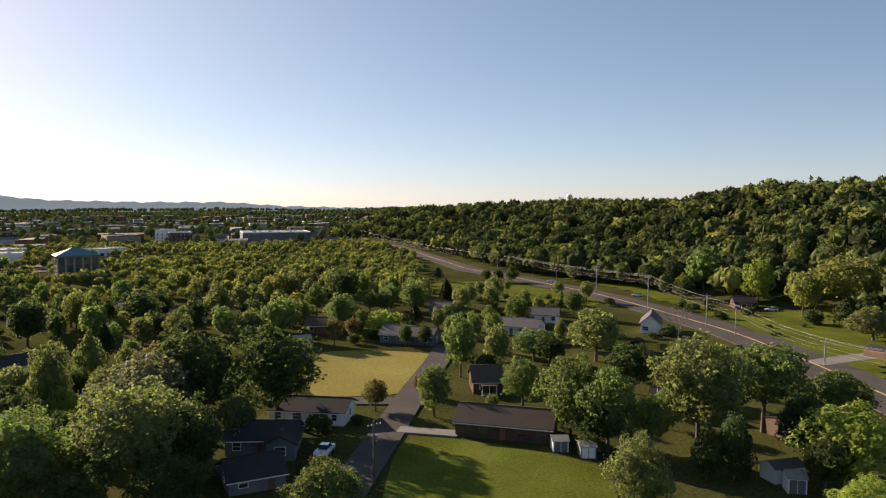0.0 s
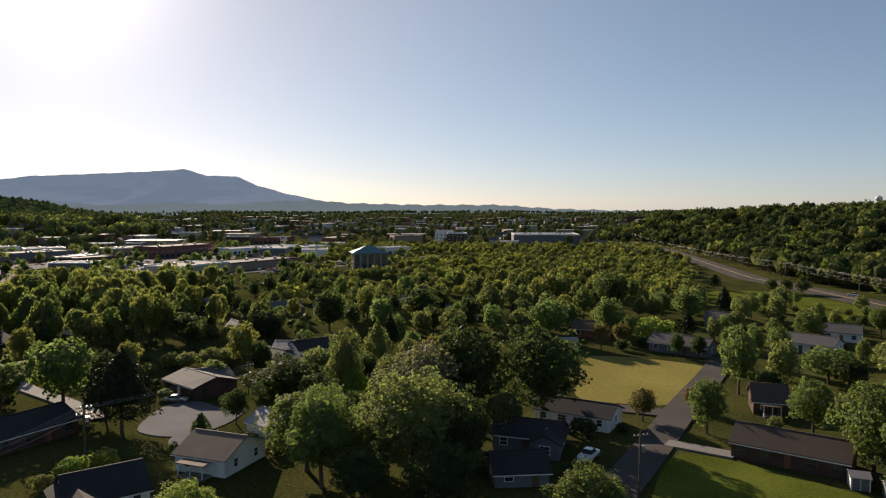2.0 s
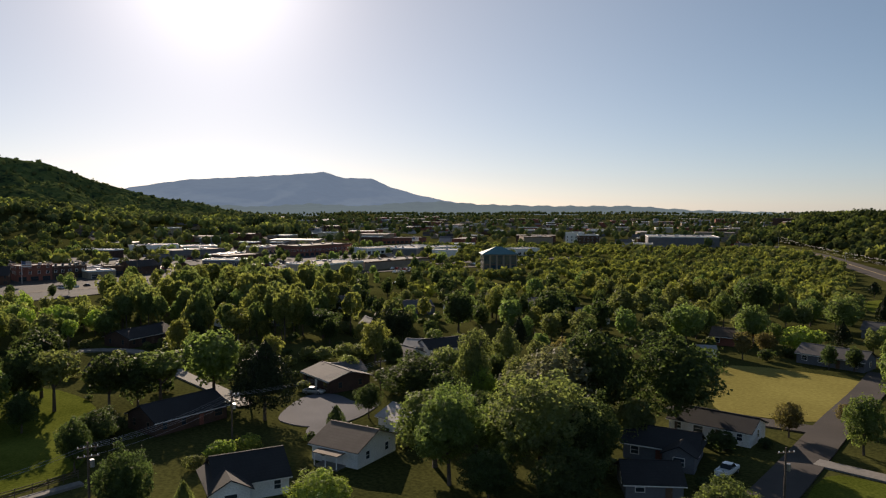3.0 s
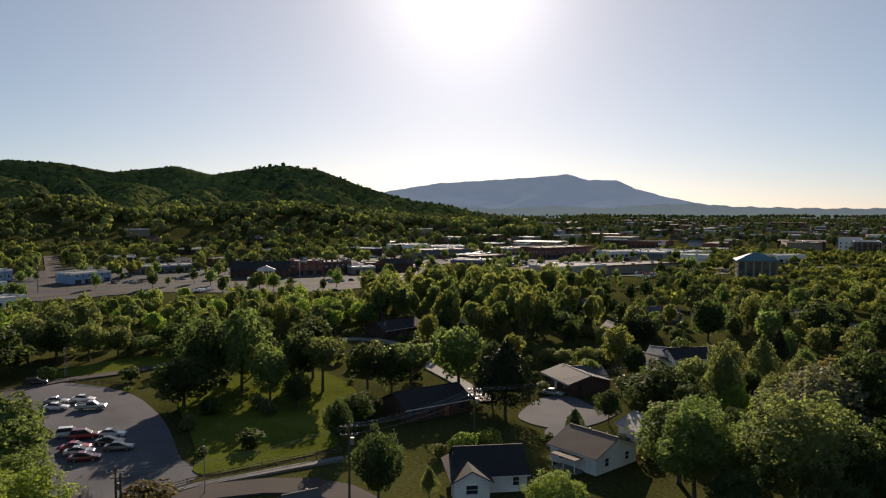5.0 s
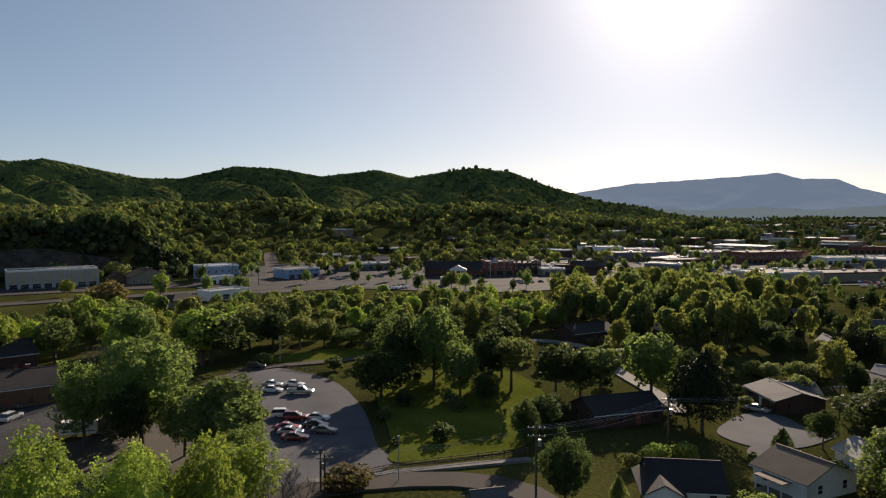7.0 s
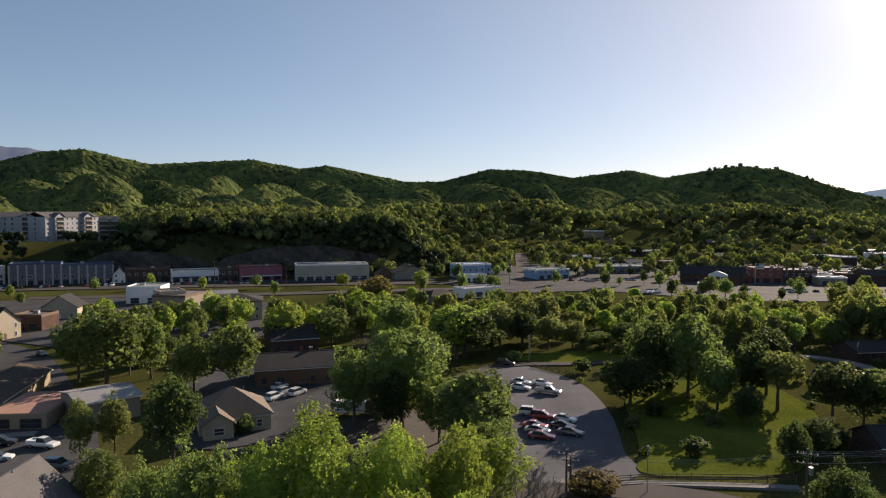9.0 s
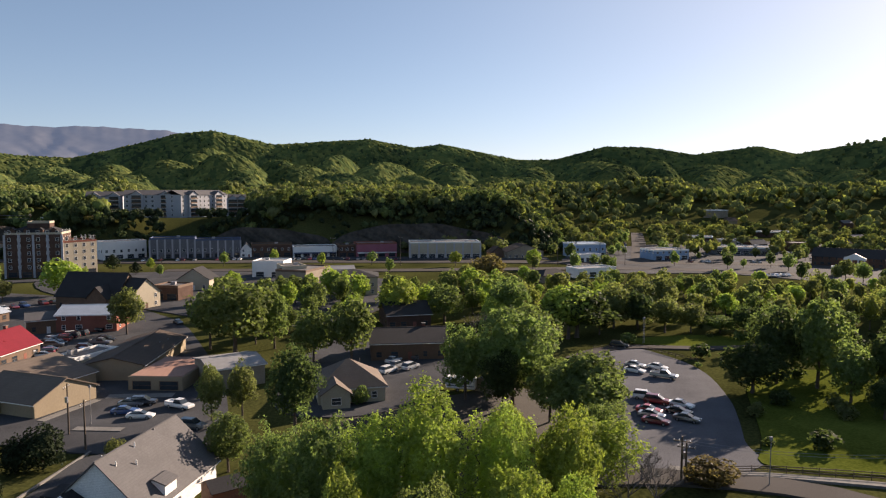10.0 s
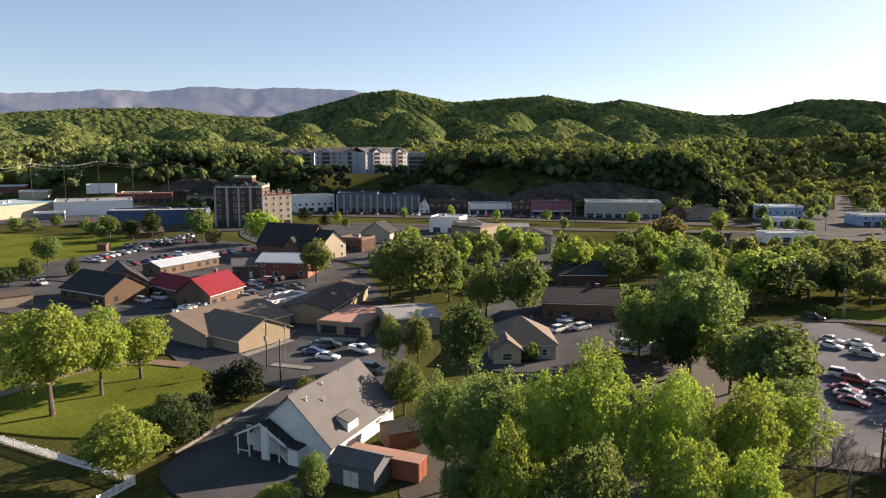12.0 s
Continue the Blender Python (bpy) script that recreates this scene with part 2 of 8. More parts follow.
# ---- mesh helpers ----
def mesh_of(name, verts, faces, mats=(), face_mats=None, smooth=False):
    """A mesh from numpy arrays: verts (n, 3) and faces (m, k), all of one size."""
    me = bpy.data.meshes.new(name)
    verts, faces = np.asarray(verts, np.float32), np.asarray(faces, np.int32)
    k = faces.shape[1]
    me.vertices.add(len(verts))
    me.vertices.foreach_set("co", verts.ravel())
    me.loops.add(faces.size)
    me.loops.foreach_set("vertex_index", faces.ravel())
    me.polygons.add(len(faces))
    me.polygons.foreach_set("loop_start", np.arange(0, faces.size, k, dtype=np.int32))
    me.polygons.foreach_set("loop_total", np.full(len(faces), k, np.int32))
    for mm in mats:
        me.materials.append(mm)
    if face_mats is not None:
        me.polygons.foreach_set("material_index", np.asarray(face_mats, np.int32))
    me.polygons.foreach_set("use_smooth", np.full(len(faces), smooth))
    me.update(calc_edges=True)
    return me


def part(name, bm, mat, parent=None, label="", at=None):
    """Links a bmesh as one mesh object, under a thing or a part."""
    me = bpy.data.meshes.new(name)
    bm.to_mesh(me)
    bm.free()
    me.materials.append(mat)
    ob = new(name, me)
    ob.parent = parent
    if at is not None:
        ob.matrix_basis = at
    if label:
        ob["label"] = label
    return ob


def share(name, data, parent, at, mat=None):
    """A part on shared mesh data, with a material of its own if given."""
    ob = new(name, data)
    ob.parent = parent
    ob.matrix_basis = at
    if mat is not None:
        ob.material_slots[0].link = "OBJECT"
        ob.material_slots[0].material = mat
    return ob


def box(bm, x0, y0, z0, x1, y1, z1, bevel=0.0):
    vs = bmesh.ops.create_cube(bm, size=1)["verts"]
    for v in vs:
        v.co = Vector((x0 + (v.co.x + 0.5) * (x1 - x0), y0 + (v.co.y + 0.5) * (y1 - y0), z0 + (v.co.z + 0.5) * (z1 - z0)))
    if bevel:
        es = list({e for v in vs for e in v.link_edges})
        bmesh.ops.bevel(bm, geom=es, offset=bevel, segments=1, affect="EDGES")
    return bm


def boxed(*dims, bevel=0.0):
    return box(bmesh.new(), *dims, bevel=bevel)


def tube(bm, points, radii, sides=6):
    rings = []
    for i, (p, r) in enumerate(zip(points, radii)):
        p = Vector(p)
        a, b = Vector(points[max(0, i - 1)]), Vector(points[min(len(points) - 1, i + 1)])
        d = (b - a).normalized()
        u = d.orthogonal().normalized()
        w = d.cross(u)
        rings.append([bm.verts.new(p + r * (math.cos(k * math.tau / sides) * u + math.sin(k * math.tau / sides) * w)) for k in range(sides)])
    for a, b in zip(rings, rings[1:]):
        for k in range(sides):
            bm.faces.new((a[k], a[(k + 1) % sides], b[(k + 1) % sides], b[k]))
    bm.faces.new(rings[-1])
    return bm


def thing(name, x, y, z=0.0, yaw=0.0, scale=1.0, **tags):
    ob = new(name)
    ob.empty_display_size = 0.2
    ob.matrix_basis = Matrix.LocRotScale((x, y, z), Euler((0, 0, radians(yaw))), Vector((scale,) * 3) if isinstance(scale, float) else Vector(scale))
    return tagged(ob, **tags)


# ---- ground: one sheet from under the drone out to the horizon ----
def smooth(a):
    a = np.clip(a, 0, 1)
    return a * a * (3 - 2 * a)


def knots(v, table):
    t = np.array(table, float)
    o = np.argsort(t[:, 0])
    return np.interp(v, t[o, 0], t[o, 1])


def wave(x, y, size, seed=0.0):
    """A cheap rolling pattern of about -1 to 1 with hills of about that size."""
    u, v = np.asarray(x) / size + seed, np.asarray(y) / size - seed * 1.7
    return (np.sin(u * 5.1 + 1.3 * np.sin(v * 3.7)) + np.sin(v * 4.3 + 1.7 * np.sin(u * 2.9 + 1)) + 0.6 * np.sin((u + v) * 7.7) + 0.5 * np.sin((u - v) * 11.3 + 2)) / 3.1


# crest angles above the horizontal by azimuth (degrees to the left of north)
RIGHT_CREST = [(-75, 1.0), (-50, 1.2), (-32, 0.9), (-29, 1.1), (-25.7, 0.9), (-21, 0.15), (-18, -0.1), (-14, -0.2), (-9.6, -0.4), (-4, -0.5), (1, -0.65), (4.7, -0.9), (7, -1.7), (9, -3.0)]
RIGHT_FOOT = [(-75, 190), (-50, 215), (-32, 249), (-22, 296), (-17, 366), (-5, 463), (1.5, 632), (5, 760), (9, 800)]
RIGHT_FAR = [(-75, 420), (-50, 450), (-32, 480), (-22, 560), (-10, 720), (1, 880), (9, 980)]
HILL_CREST = [(150, 1.6), (139.6, 1.7), (134.4, 2.15), (128.8, 2.3), (124.9, 1.8), (121.6, 1.7), (117, 2.9), (114.7, 3.6), (112, 3.9), (107.6, 2.95), (104, 3.2), (100.2, 3.45), (96.7, 2.8), (94.7, 3.1),
              (88.5, 1.85), (85.8, 1.85), (81.9, 2.85), (78.7, 2.75), (75.4, 2.15), (71, 2.7), (68.4, 2.1), (65.3, 2.6), (63.1, 2.9), (60.4, 2.55), (56.8, 1.2), (53.2, 0.2), (49.8, -0.3), (46, -1.0)]
LOW_CREST = [(150, -1.0), (125, -0.9), (118, -0.55), (112, -0.7), (104, -0.2), (96, -0.35), (90, 0.0), (84, -0.3), (78, 0.2), (70, -0.25), (62, -0.1), (55, -0.5), (48, -0.8), (44, -1.3)]


def spur_rows():
    """Spurs of the hills: azimuth, distance, height, breadth in degrees, depth, lean."""
    rng, rows = random.Random(14), []
    for d, share in ((1130, 0.30), (1270, 0.52), (1410, 0.70), (1540, 0.86)):
        a = 47 + rng.uniform(0, 6)
        while a < 150:
            crest = float(knots(a, HILL_CREST))
            el = share * crest - (1 - share) * 0.75 + rng.uniform(-0.28, 0.16)
            rows.append((a, d + rng.uniform(-50, 50), max(4.0, EYE + d * math.tan(radians(el)) - 5), rng.uniform(2.3, 4.4), rng.uniform(110, 200), rng.uniform(-0.6, 0.6)))
            a += rng.uniform(4.0, 8.5)
    return rows


SPURS = spur_rows()


def ground_z(x, y):
    """Height of the land."""
    x, y = np.asarray(x, float), np.asarray(y, float)
    far, az = np.hypot(x, y), np.degrees(np.arctan2(-x, y))
    z = np.zeros_like(far)
    # wooded hill beyond the highway
    foot, crest = knots(az, RIGHT_FOOT), knots(az, RIGHT_FAR)
    top = EYE + crest * np.tan(np.radians(knots(az, RIGHT_CREST))) - 7
    rise = np.where(far < crest, smooth((far - foot) / (crest - foot)) ** 0.9, 1 - 0.6 * smooth((far - crest) / 700))
    side = smooth((9 - az) / 5) * smooth((az + 110) / 30)
    z = np.maximum(z, np.maximum(top, 2) * rise * side * (1 + 0.10 * wave(x, y, 260)))
    # bluff and its terrace behind the shops
    edge = 458 + 12 * wave(x, y, 150, 3)
    bluff = smooth((far - edge) / 18) * smooth((az - 84) / 7) * smooth((126 - az) / 6)
    z = np.maximum(z, bluff * (20 + 7 * smooth((np.abs(az - 114.5) - 4) / 4) + 2 * wave(x, y, 200, 1)))
    knob = smooth((far - 585) / 45) * smooth((az - 119) / 5) * smooth((139 - az) / 6)
    z = np.maximum(z, knob * (27 + 5 * wave(x, y, 150, 6)))
    # low wooded foothills, then the main hills
    low = 960 + 40 * wave(x, y, 300, 2)
    top = EYE + low * np.tan(np.radians(knots(az, LOW_CREST))) - 8
    side = smooth((az - 44) / 10) * smooth((165 - az) / 15)
    rise = np.where(far < low, smooth((far - 690) / (low - 690)), 1 - 0.5 * smooth((far - low) / 250))
    z = np.maximum(z, top * rise * side * (1 + 0.42 * wave(x, y, 260, 5)))
    main = 1700.0
    top = EYE + main * np.tan(np.radians(knots(az, HILL_CREST))) + 6
    side = smooth((az - 44) / 6) * smooth((175 - az) / 25)
    rise = np.where(far < main, smooth((far - 1380) / (main - 1380)) ** 1.8, 1 - 0.4 * smooth((far - main) / 900))
    z = np.maximum(z, np.maximum(top, 0) * rise * side * (1 - 0.07 * (1 - rise) * (1 + wave(x, y, 260, 9))))
    # rounded spurs standing before one another on the face of the hills
    if np.any(far > 900):
        for a, d, high, across, along, lean in SPURS:
            u, v = (az - a) / across, (far - d) / along
            v = v + lean * u
            z = np.maximum(z, high * np.exp(-(u * u) ** 1.15 - v * v) * (1 + 0.05 * wave(x, y, 130, a)))
    # gentle swells in the distance
    z = z + smooth((far - 1000) / 1500) * (5 + 7 * wave(x, y, 900, 4)) * (z < 12)
    return z


def at_ground(x, y):
    return float(ground_z(x, y))


AZ_STEPS = 440
RADII = np.concatenate([[0.02, 6, 14, 25], np.geomspace(38, 4700, 135)])
azs = np.linspace(0, math.tau, AZ_STEPS, endpoint=False)
GX, GY = np.outer(RADII, -np.sin(azs)), np.outer(RADII, np.cos(azs))
GFAR, GAZ = np.hypot(GX, GY), np.degrees(np.arctan2(-GX, GY))
gverts = np.stack([GX, GY, ground_z(GX, GY) - 6 * smooth((GFAR - 1050) / 60) * smooth((GAZ - 62) / 5) * (GAZ < 143)], 2).reshape(-1, 3)
ri, ai = np.meshgrid(np.arange(len(RADII) - 1), np.arange(AZ_STEPS), indexing="ij")
an = (ai + 1) % AZ_STEPS
gfaces = np.stack([ri * AZ_STEPS + ai, (ri + 1) * AZ_STEPS + ai, (ri + 1) * AZ_STEPS + an, ri * AZ_STEPS + an], 2).reshape(-1, 4)[:, ::-1]
ground = tagged(new("ground", mesh_of("ground", gverts, gfaces, [MAT["grass"]], smooth=True)), "grassy valley floor rising into wooded hills", "ground", kind="structure")


def range_backdrop(name, label, table, dist, mat, seed, rough, folds=1.0):
    """A far mountain range as a solid ridge with spurs on its face."""
    lo, hi = min(a for a, _ in table), max(a for a, _ in table)
    n, m = int((hi - lo) * 6), 28
    a = np.linspace(lo, hi, n)
    el = knots(a, table)
    s = np.linspace(0, 1, m)
    A, S = np.meshgrid(a, s, indexing="ij")
    top = EYE + dist * np.tan(np.radians(np.repeat(el[:, None], m, 1)))
    d = dist - (1 - S) * 900
    u = A + 2.2 * S * np.sin(A * 0.7 + seed)
    d = d + folds * (1 - S) * (70 * wave(u * 34, S * 300, 260, seed) + 34 * wave(u * 34, S * 500, 110, seed + 2))
    z = -15 + (top + 15) * (S ** 1.15) + rough * (np.sin(A * 3.1 + seed) + 0.6 * np.sin(A * 7.3 + 2)) * S ** 8
    v = np.stack([-np.sin(np.radians(A)) * d, np.cos(np.radians(A)) * d, z], 2).reshape(-1, 3)
    i, j = np.meshgrid(np.arange(n - 1), np.arange(m - 1), indexing="ij")
    f = np.stack([i * m + j, (i + 1) * m + j, (i + 1) * m + j + 1, i * m + j + 1], 2).reshape(-1, 4)
    return tagged(new(name, mesh_of(name, v, f, [mat], smooth=True)), label, "mountain", kind="structure")


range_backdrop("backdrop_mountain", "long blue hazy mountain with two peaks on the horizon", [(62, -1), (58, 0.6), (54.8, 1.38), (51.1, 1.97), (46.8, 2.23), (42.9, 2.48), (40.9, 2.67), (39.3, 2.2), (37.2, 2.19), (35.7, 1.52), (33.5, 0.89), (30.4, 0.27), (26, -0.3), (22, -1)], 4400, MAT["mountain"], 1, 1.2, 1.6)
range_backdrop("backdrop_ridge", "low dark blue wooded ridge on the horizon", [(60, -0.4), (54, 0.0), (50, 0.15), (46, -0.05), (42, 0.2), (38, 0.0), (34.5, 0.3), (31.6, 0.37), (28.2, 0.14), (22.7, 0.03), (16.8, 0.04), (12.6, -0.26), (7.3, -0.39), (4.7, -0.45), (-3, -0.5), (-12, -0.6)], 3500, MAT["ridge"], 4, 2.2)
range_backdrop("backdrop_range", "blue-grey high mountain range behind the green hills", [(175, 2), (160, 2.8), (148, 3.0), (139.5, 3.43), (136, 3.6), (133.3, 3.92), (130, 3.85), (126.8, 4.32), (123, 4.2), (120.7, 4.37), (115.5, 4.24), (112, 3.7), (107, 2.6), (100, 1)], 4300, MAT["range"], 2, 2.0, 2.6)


TAKEN = []


def free(x, y, room):
    """Which places lie clear of roads, paving and buildings."""
    x, y = np.asarray(x, float), np.asarray(y, float)
    ok = np.ones(x.shape, bool)
    for cx, cy, r in TAKEN:
        ok &= np.hypot(x - cx, y - cy) > r + room
    return ok


def ribbon(name, label, category, points, width, mat, lift=0.05, kind="structure"):
    """A strip of paving along a line on the ground, as a thin slab."""
    p = np.array(points, float)
    seg = np.concatenate([[0], np.cumsum(np.hypot(*np.diff(p, axis=0).T))])
    s = np.linspace(0, seg[-1], max(2, int(seg[-1] / 6)))
    q = np.stack([np.interp(s, seg, p[:, 0]), np.interp(s, seg, p[:, 1])], 1)
    for _ in range(4):
        q[1:-1] = (q[:-2] + 2 * q[1:-1] + q[2:]) / 4
    d = np.gradient(q, axis=0)
    d /= np.hypot(*d.T)[:, None]
    nrm = np.stack([-d[:, 1], d[:, 0]], 1)
    wid = np.interp(s, seg, width) if isinstance(width, (list, tuple)) else np.full(len(s), width)
    TAKEN.extend((a, b, c / 2) for (a, b), c in zip(q, wid))
    l, r = q + nrm * wid[:, None] / 2, q - nrm * wid[:, None] / 2
    z = ground_z(q[:, 0], q[:, 1]) + lift
    n = len(q)
    v = np.concatenate([np.c_[l, z], np.c_[r, z], np.c_[l, z - 0.6], np.c_[r, z - 0.6]])
    i = np.arange(n - 1)
    f = np.concatenate([np.stack([i, i + n, i + n + 1, i + 1], 1), np.stack([i + 2 * n, i, i + 1, i + 2 * n + 1], 1), np.stack([i + n, i + 3 * n, i + 3 * n + 1, i + n + 1], 1)])
    return tagged(new(name, mesh_of(name, v, f, [mat])), label, category, kind=kind)


def patch(name, label, category, points, mat, lift=0.03, kind="structure"):
    """A flat piece of ground cover, as a thin slab with a rounded outline."""
    p = np.array(points, float)
    for _ in range(2):
        a, b = p, np.roll(p, -1, 0)
        p = np.stack([0.78 * a + 0.22 * b, 0.22 * a + 0.78 * b], 1).reshape(-1, 2)
    if category not in ("lawn", "town"):
        lo, hi = p.min(0), p.max(0)
        step = max(5, float((hi - lo).max()) / 24)
        for cx in np.arange(lo[0], hi[0], step):
            for cy in np.arange(lo[1], hi[1], step):
                a, b = p, np.roll(p, -1, 0)
                cross = ((a[:, 1] > cy) != (b[:, 1] > cy)) & (cx < (b[:, 0] - a[:, 0]) * (cy - a[:, 1]) / (b[:, 1] - a[:, 1] + 1e-9) + a[:, 0])
                if cross.sum() % 2:
                    TAKEN.append((cx, cy, step * 0.6))
    bm = bmesh.new()
    z = max(at_ground(*q) for q in p) + lift
    top = bm.faces.new([bm.verts.new((q[0], q[1], z)) for q in p])
    if top.normal.z < 0:
        top.normal_flip()
    bm.normal_update()
    low = bmesh.ops.extrude_face_region(bm, geom=[top])["geom"]
    for v in low:
        if isinstance(v, bmesh.types.BMVert):
            v.co.z += 0.0
    for v in bm.verts:
        if v not in low:
            v.co.z -= 0.6
    bm.normal_update()
    bmesh.ops.recalc_face_normals(bm, faces=bm.faces)
    return tagged(part(name, bm, mat), label, category, kind=kind)


def lawn_sheet(name, label, points, mat, lift, step=3.0):
    """Ground cover that follows rising land, as a sheet of small squares inside an outline."""
    p = np.array(points, float)
    lo, hi = p.min(0), p.max(0)
    xs, ys = np.arange(lo[0], hi[0] + step, step), np.arange(lo[1], hi[1] + step, step)
    X, Y = np.meshgrid(xs, ys, indexing="ij")
    cx, cy = (X[:-1, :-1] + step / 2).ravel(), (Y[:-1, :-1] + step / 2).ravel()
    inside = np.zeros(cx.shape, bool)
    for a, b in zip(p, np.roll(p, -1, 0)):
        inside ^= ((a[1] > cy) != (b[1] > cy)) & (cx < (b[0] - a[0]) * (cy - a[1]) / (b[1] - a[1] + 1e-9) + a[0])
    m = len(ys)
    i, j = np.meshgrid(np.arange(len(xs) - 1), np.arange(m - 1), indexing="ij")
    f = np.stack([i * m + j, (i + 1) * m + j, (i + 1) * m + j + 1, i * m + j + 1], 2).reshape(-1, 4)[inside]
    used, f = np.unique(f, return_inverse=True)
    v = np.stack([X, Y, ground_z(X, Y) + lift], 2).reshape(-1, 3)[used]
    return tagged(new(name, mesh_of(name, v, f.reshape(-1, 4), [mat], smooth=True)), label, "lawn", kind="structure")


ribbon("highway", "wide grey highway sweeping past the hill", "road", [(-190.0, 960.0), (-87.8, 775.0), (-43.9, 664.3), (-10.0, 532.3), (15.6, 428.9), (35.7, 389.6), (66.7, 316.6), (76.7, 279.8), (90.1, 219.9), (92.5, 177.1), (92.1, 147.2), (90.0, 60.0), (80.0, -120.0)], 16, MAT["road"], 0.267)
ribbon("highway_line", "yellow centre line of the highway", "road", [(-87.8, 775.0), (-43.9, 664.3), (-10.0, 532.3), (15.6, 428.9), (35.7, 389.6), (66.7, 316.6), (76.7, 279.8), (90.1, 219.9), (92.5, 177.1), (92.1, 147.2), (90.0, 60.0)], 0.22, MAT["yellow_line"], 0.425)
ribbon("lane", "narrow asphalt lane between the houses", "road", [(-14.9, 82.5), (-14.0, 95.2), (-11.3, 109.6), (-8.7, 130.0), (-5.9, 152.0), (-1.2, 179.6), (1.0, 199.8)], 6.2, MAT["road"], 0.281)
ribbon("side_lane", "pale asphalt side lane beside the meadow", "road", [(-35.6, 142.2), (-24.5, 143.9), (-9.5, 142.4)], 5, MAT["road"], 0.283)
ribbon("driveway", "short concrete driveway to the brick house", "road", [(-7.8, 124.4), (-2.3, 124.4), (2.8, 121.9)], 3.2, MAT["concrete"], 0.285)
ribbon("drive_hill", "concrete drive off the highway", "road", [(92.5, 177.1), (104.7, 183.7), (117.6, 188.6)], 6, MAT["concrete"], 0.292)
patch("meadow", "dry yellow mown meadow", "field", [(-36.0, 189.6), (-22.1, 193.4), (-2.8, 189.9), (-1.7, 180.9), (-5.5, 153.0), (-11.0, 147.0), (-21.4, 146.1), (-28.6, 147.3)], MAT["meadow"], 0.079)
patch("lawn", "bright mown front lawn", "lawn", [(-8.5, 82.5), (-7.6, 120.4), (1.6, 120.4), (19.4, 111.5), (26.3, 105.0), (20.5, 82.6)], MAT["lawn"], 0.086)
patch("verge", "sunlit grass beside the highway", "lawn", [(-6.8, 361.1), (27.9, 366.8), (65.9, 301.5), (59.8, 273.5), (26.6, 288.9), (-3.3, 306.2)], MAT["lawn"], 0.093)
lawn_sheet("hill_lawn", "sunlit lawn on the far side of the highway", [(69.4, 388.7), (96.8, 334.5), (103.9, 275.8), (110.7, 256.0), (127.5, 261.4), (146.0, 257.4), (149.2, 240.1), (99.3, 158.8), (98.6, 186.3), (97.5, 217.1), (95.5, 258.7), (83.0, 332.3), (64.3, 377.1)], MAT["lawn"], 0.24)
patch("car_park", "grey gravel car park", "car park", [(-180.5, 23.9), (-183.9, 34.0), (-168.8, 43.1), (-156.3, 45.5), (-136.5, 44.1), (-121.8, 41.0), (-112.8, 38.7), (-105.4, 39.8), (-101.0, 34.2), (-100.7, 25.9), (-101.1, 14.8), (-126.7, 15.7), (-155.5, 20.5)], MAT["gravel"], 0.127)
ribbon("park_lane", "asphalt lane round the gravel lot", "road", [(-167.8, 17.2), (-184.3, 27.6), (-183.7, 38.0), (-179.7, 50.9), (-186.5, 66.7), (-185.9, 79.7)], 3.6, MAT["road"], 0.344)
ribbon("street", "curving asphalt street below the fence", "road", [(-97.5, 10.9), (-100.7, 25.9), (-97.4, 38.1), (-94.7, 47.8), (-91.3, 53.7), (-85.2, 55.3), (-73.3, 50.6)], 5.6, MAT["road"], 0.351)
ribbon("footpath", "pale concrete footpath along the fence", "pavement", [(-101.9, 24.6), (-101.0, 39.5), (-98.2, 51.5), (-97.0, 59.1)], 1.6, MAT["concrete"], 0.378)
ribbon("back_lane", "pale lane between lawns", "road", [(-187.7, 114.3), (-177.3, 126.1), (-140.2, 110.1), (-119.0, 105.3), (-107.2, 100.2)], 3.6, MAT["concrete"], 0.365)
patch("court", "grey asphalt turning court", "road", [(-96.7, 96.8), (-103.4, 112.3), (-98.9, 117.3), (-89.3, 113.1), (-86.2, 118.2), (-83.1, 106.1), (-84.6, 97.6), (-90.6, 95.6)], MAT["gravel"], 0.162)
patch("driveway_slab", "grey asphalt parking slab", "road", [(-87.3, 94.9), (-88.5, 102.1), (-81.1, 96.4), (-81.6, 90.1)], MAT["gravel"], 0.159)
ribbon("parkway", "multi-lane parkway along the shops", "road", [(-291.5, -390.0), (-325.0, -344.6), (-371.3, -302.8), (-369.8, -206.8), (-382.2, -121.3), (-387.8, -59.0), (-393.0, -0.9), (-392.2, 52.6), (-393.9, 94.4), (-395.0, 130.0), (-370.0, 210.0), (-330.0, 300.0), (-280.0, 400.0), (-200.0, 540.0)], 14, MAT["road"], 0.386)
ribbon("parkway_east", "second carriageway of the parkway", "road", [(-334.3, -160.9), (-341.5, -108.3), (-345.4, -52.4), (-357.2, 9.5), (-363.9, 49.0), (-364.1, 87.5), (-350.0, 120.0), (-330.0, 200.0), (-290.0, 300.0), (-240.0, 400.0), (-160.0, 540.0)], 11, MAT["road"], 0.393)
ribbon("frontage", "asphalt frontage before the shops", "car park", [(-395.8, -221.3), (-400.4, -162.7), (-406.5, -61.9), (-415.0, 27.9)], 15, MAT["asphalt"], 0.38)
ribbon("cross_street", "street climbing away between the shops", "road", [(-392.0, 76.2), (-529.9, 101.3), (-663.0, 124.6)], 10, MAT["road"], 0.397)
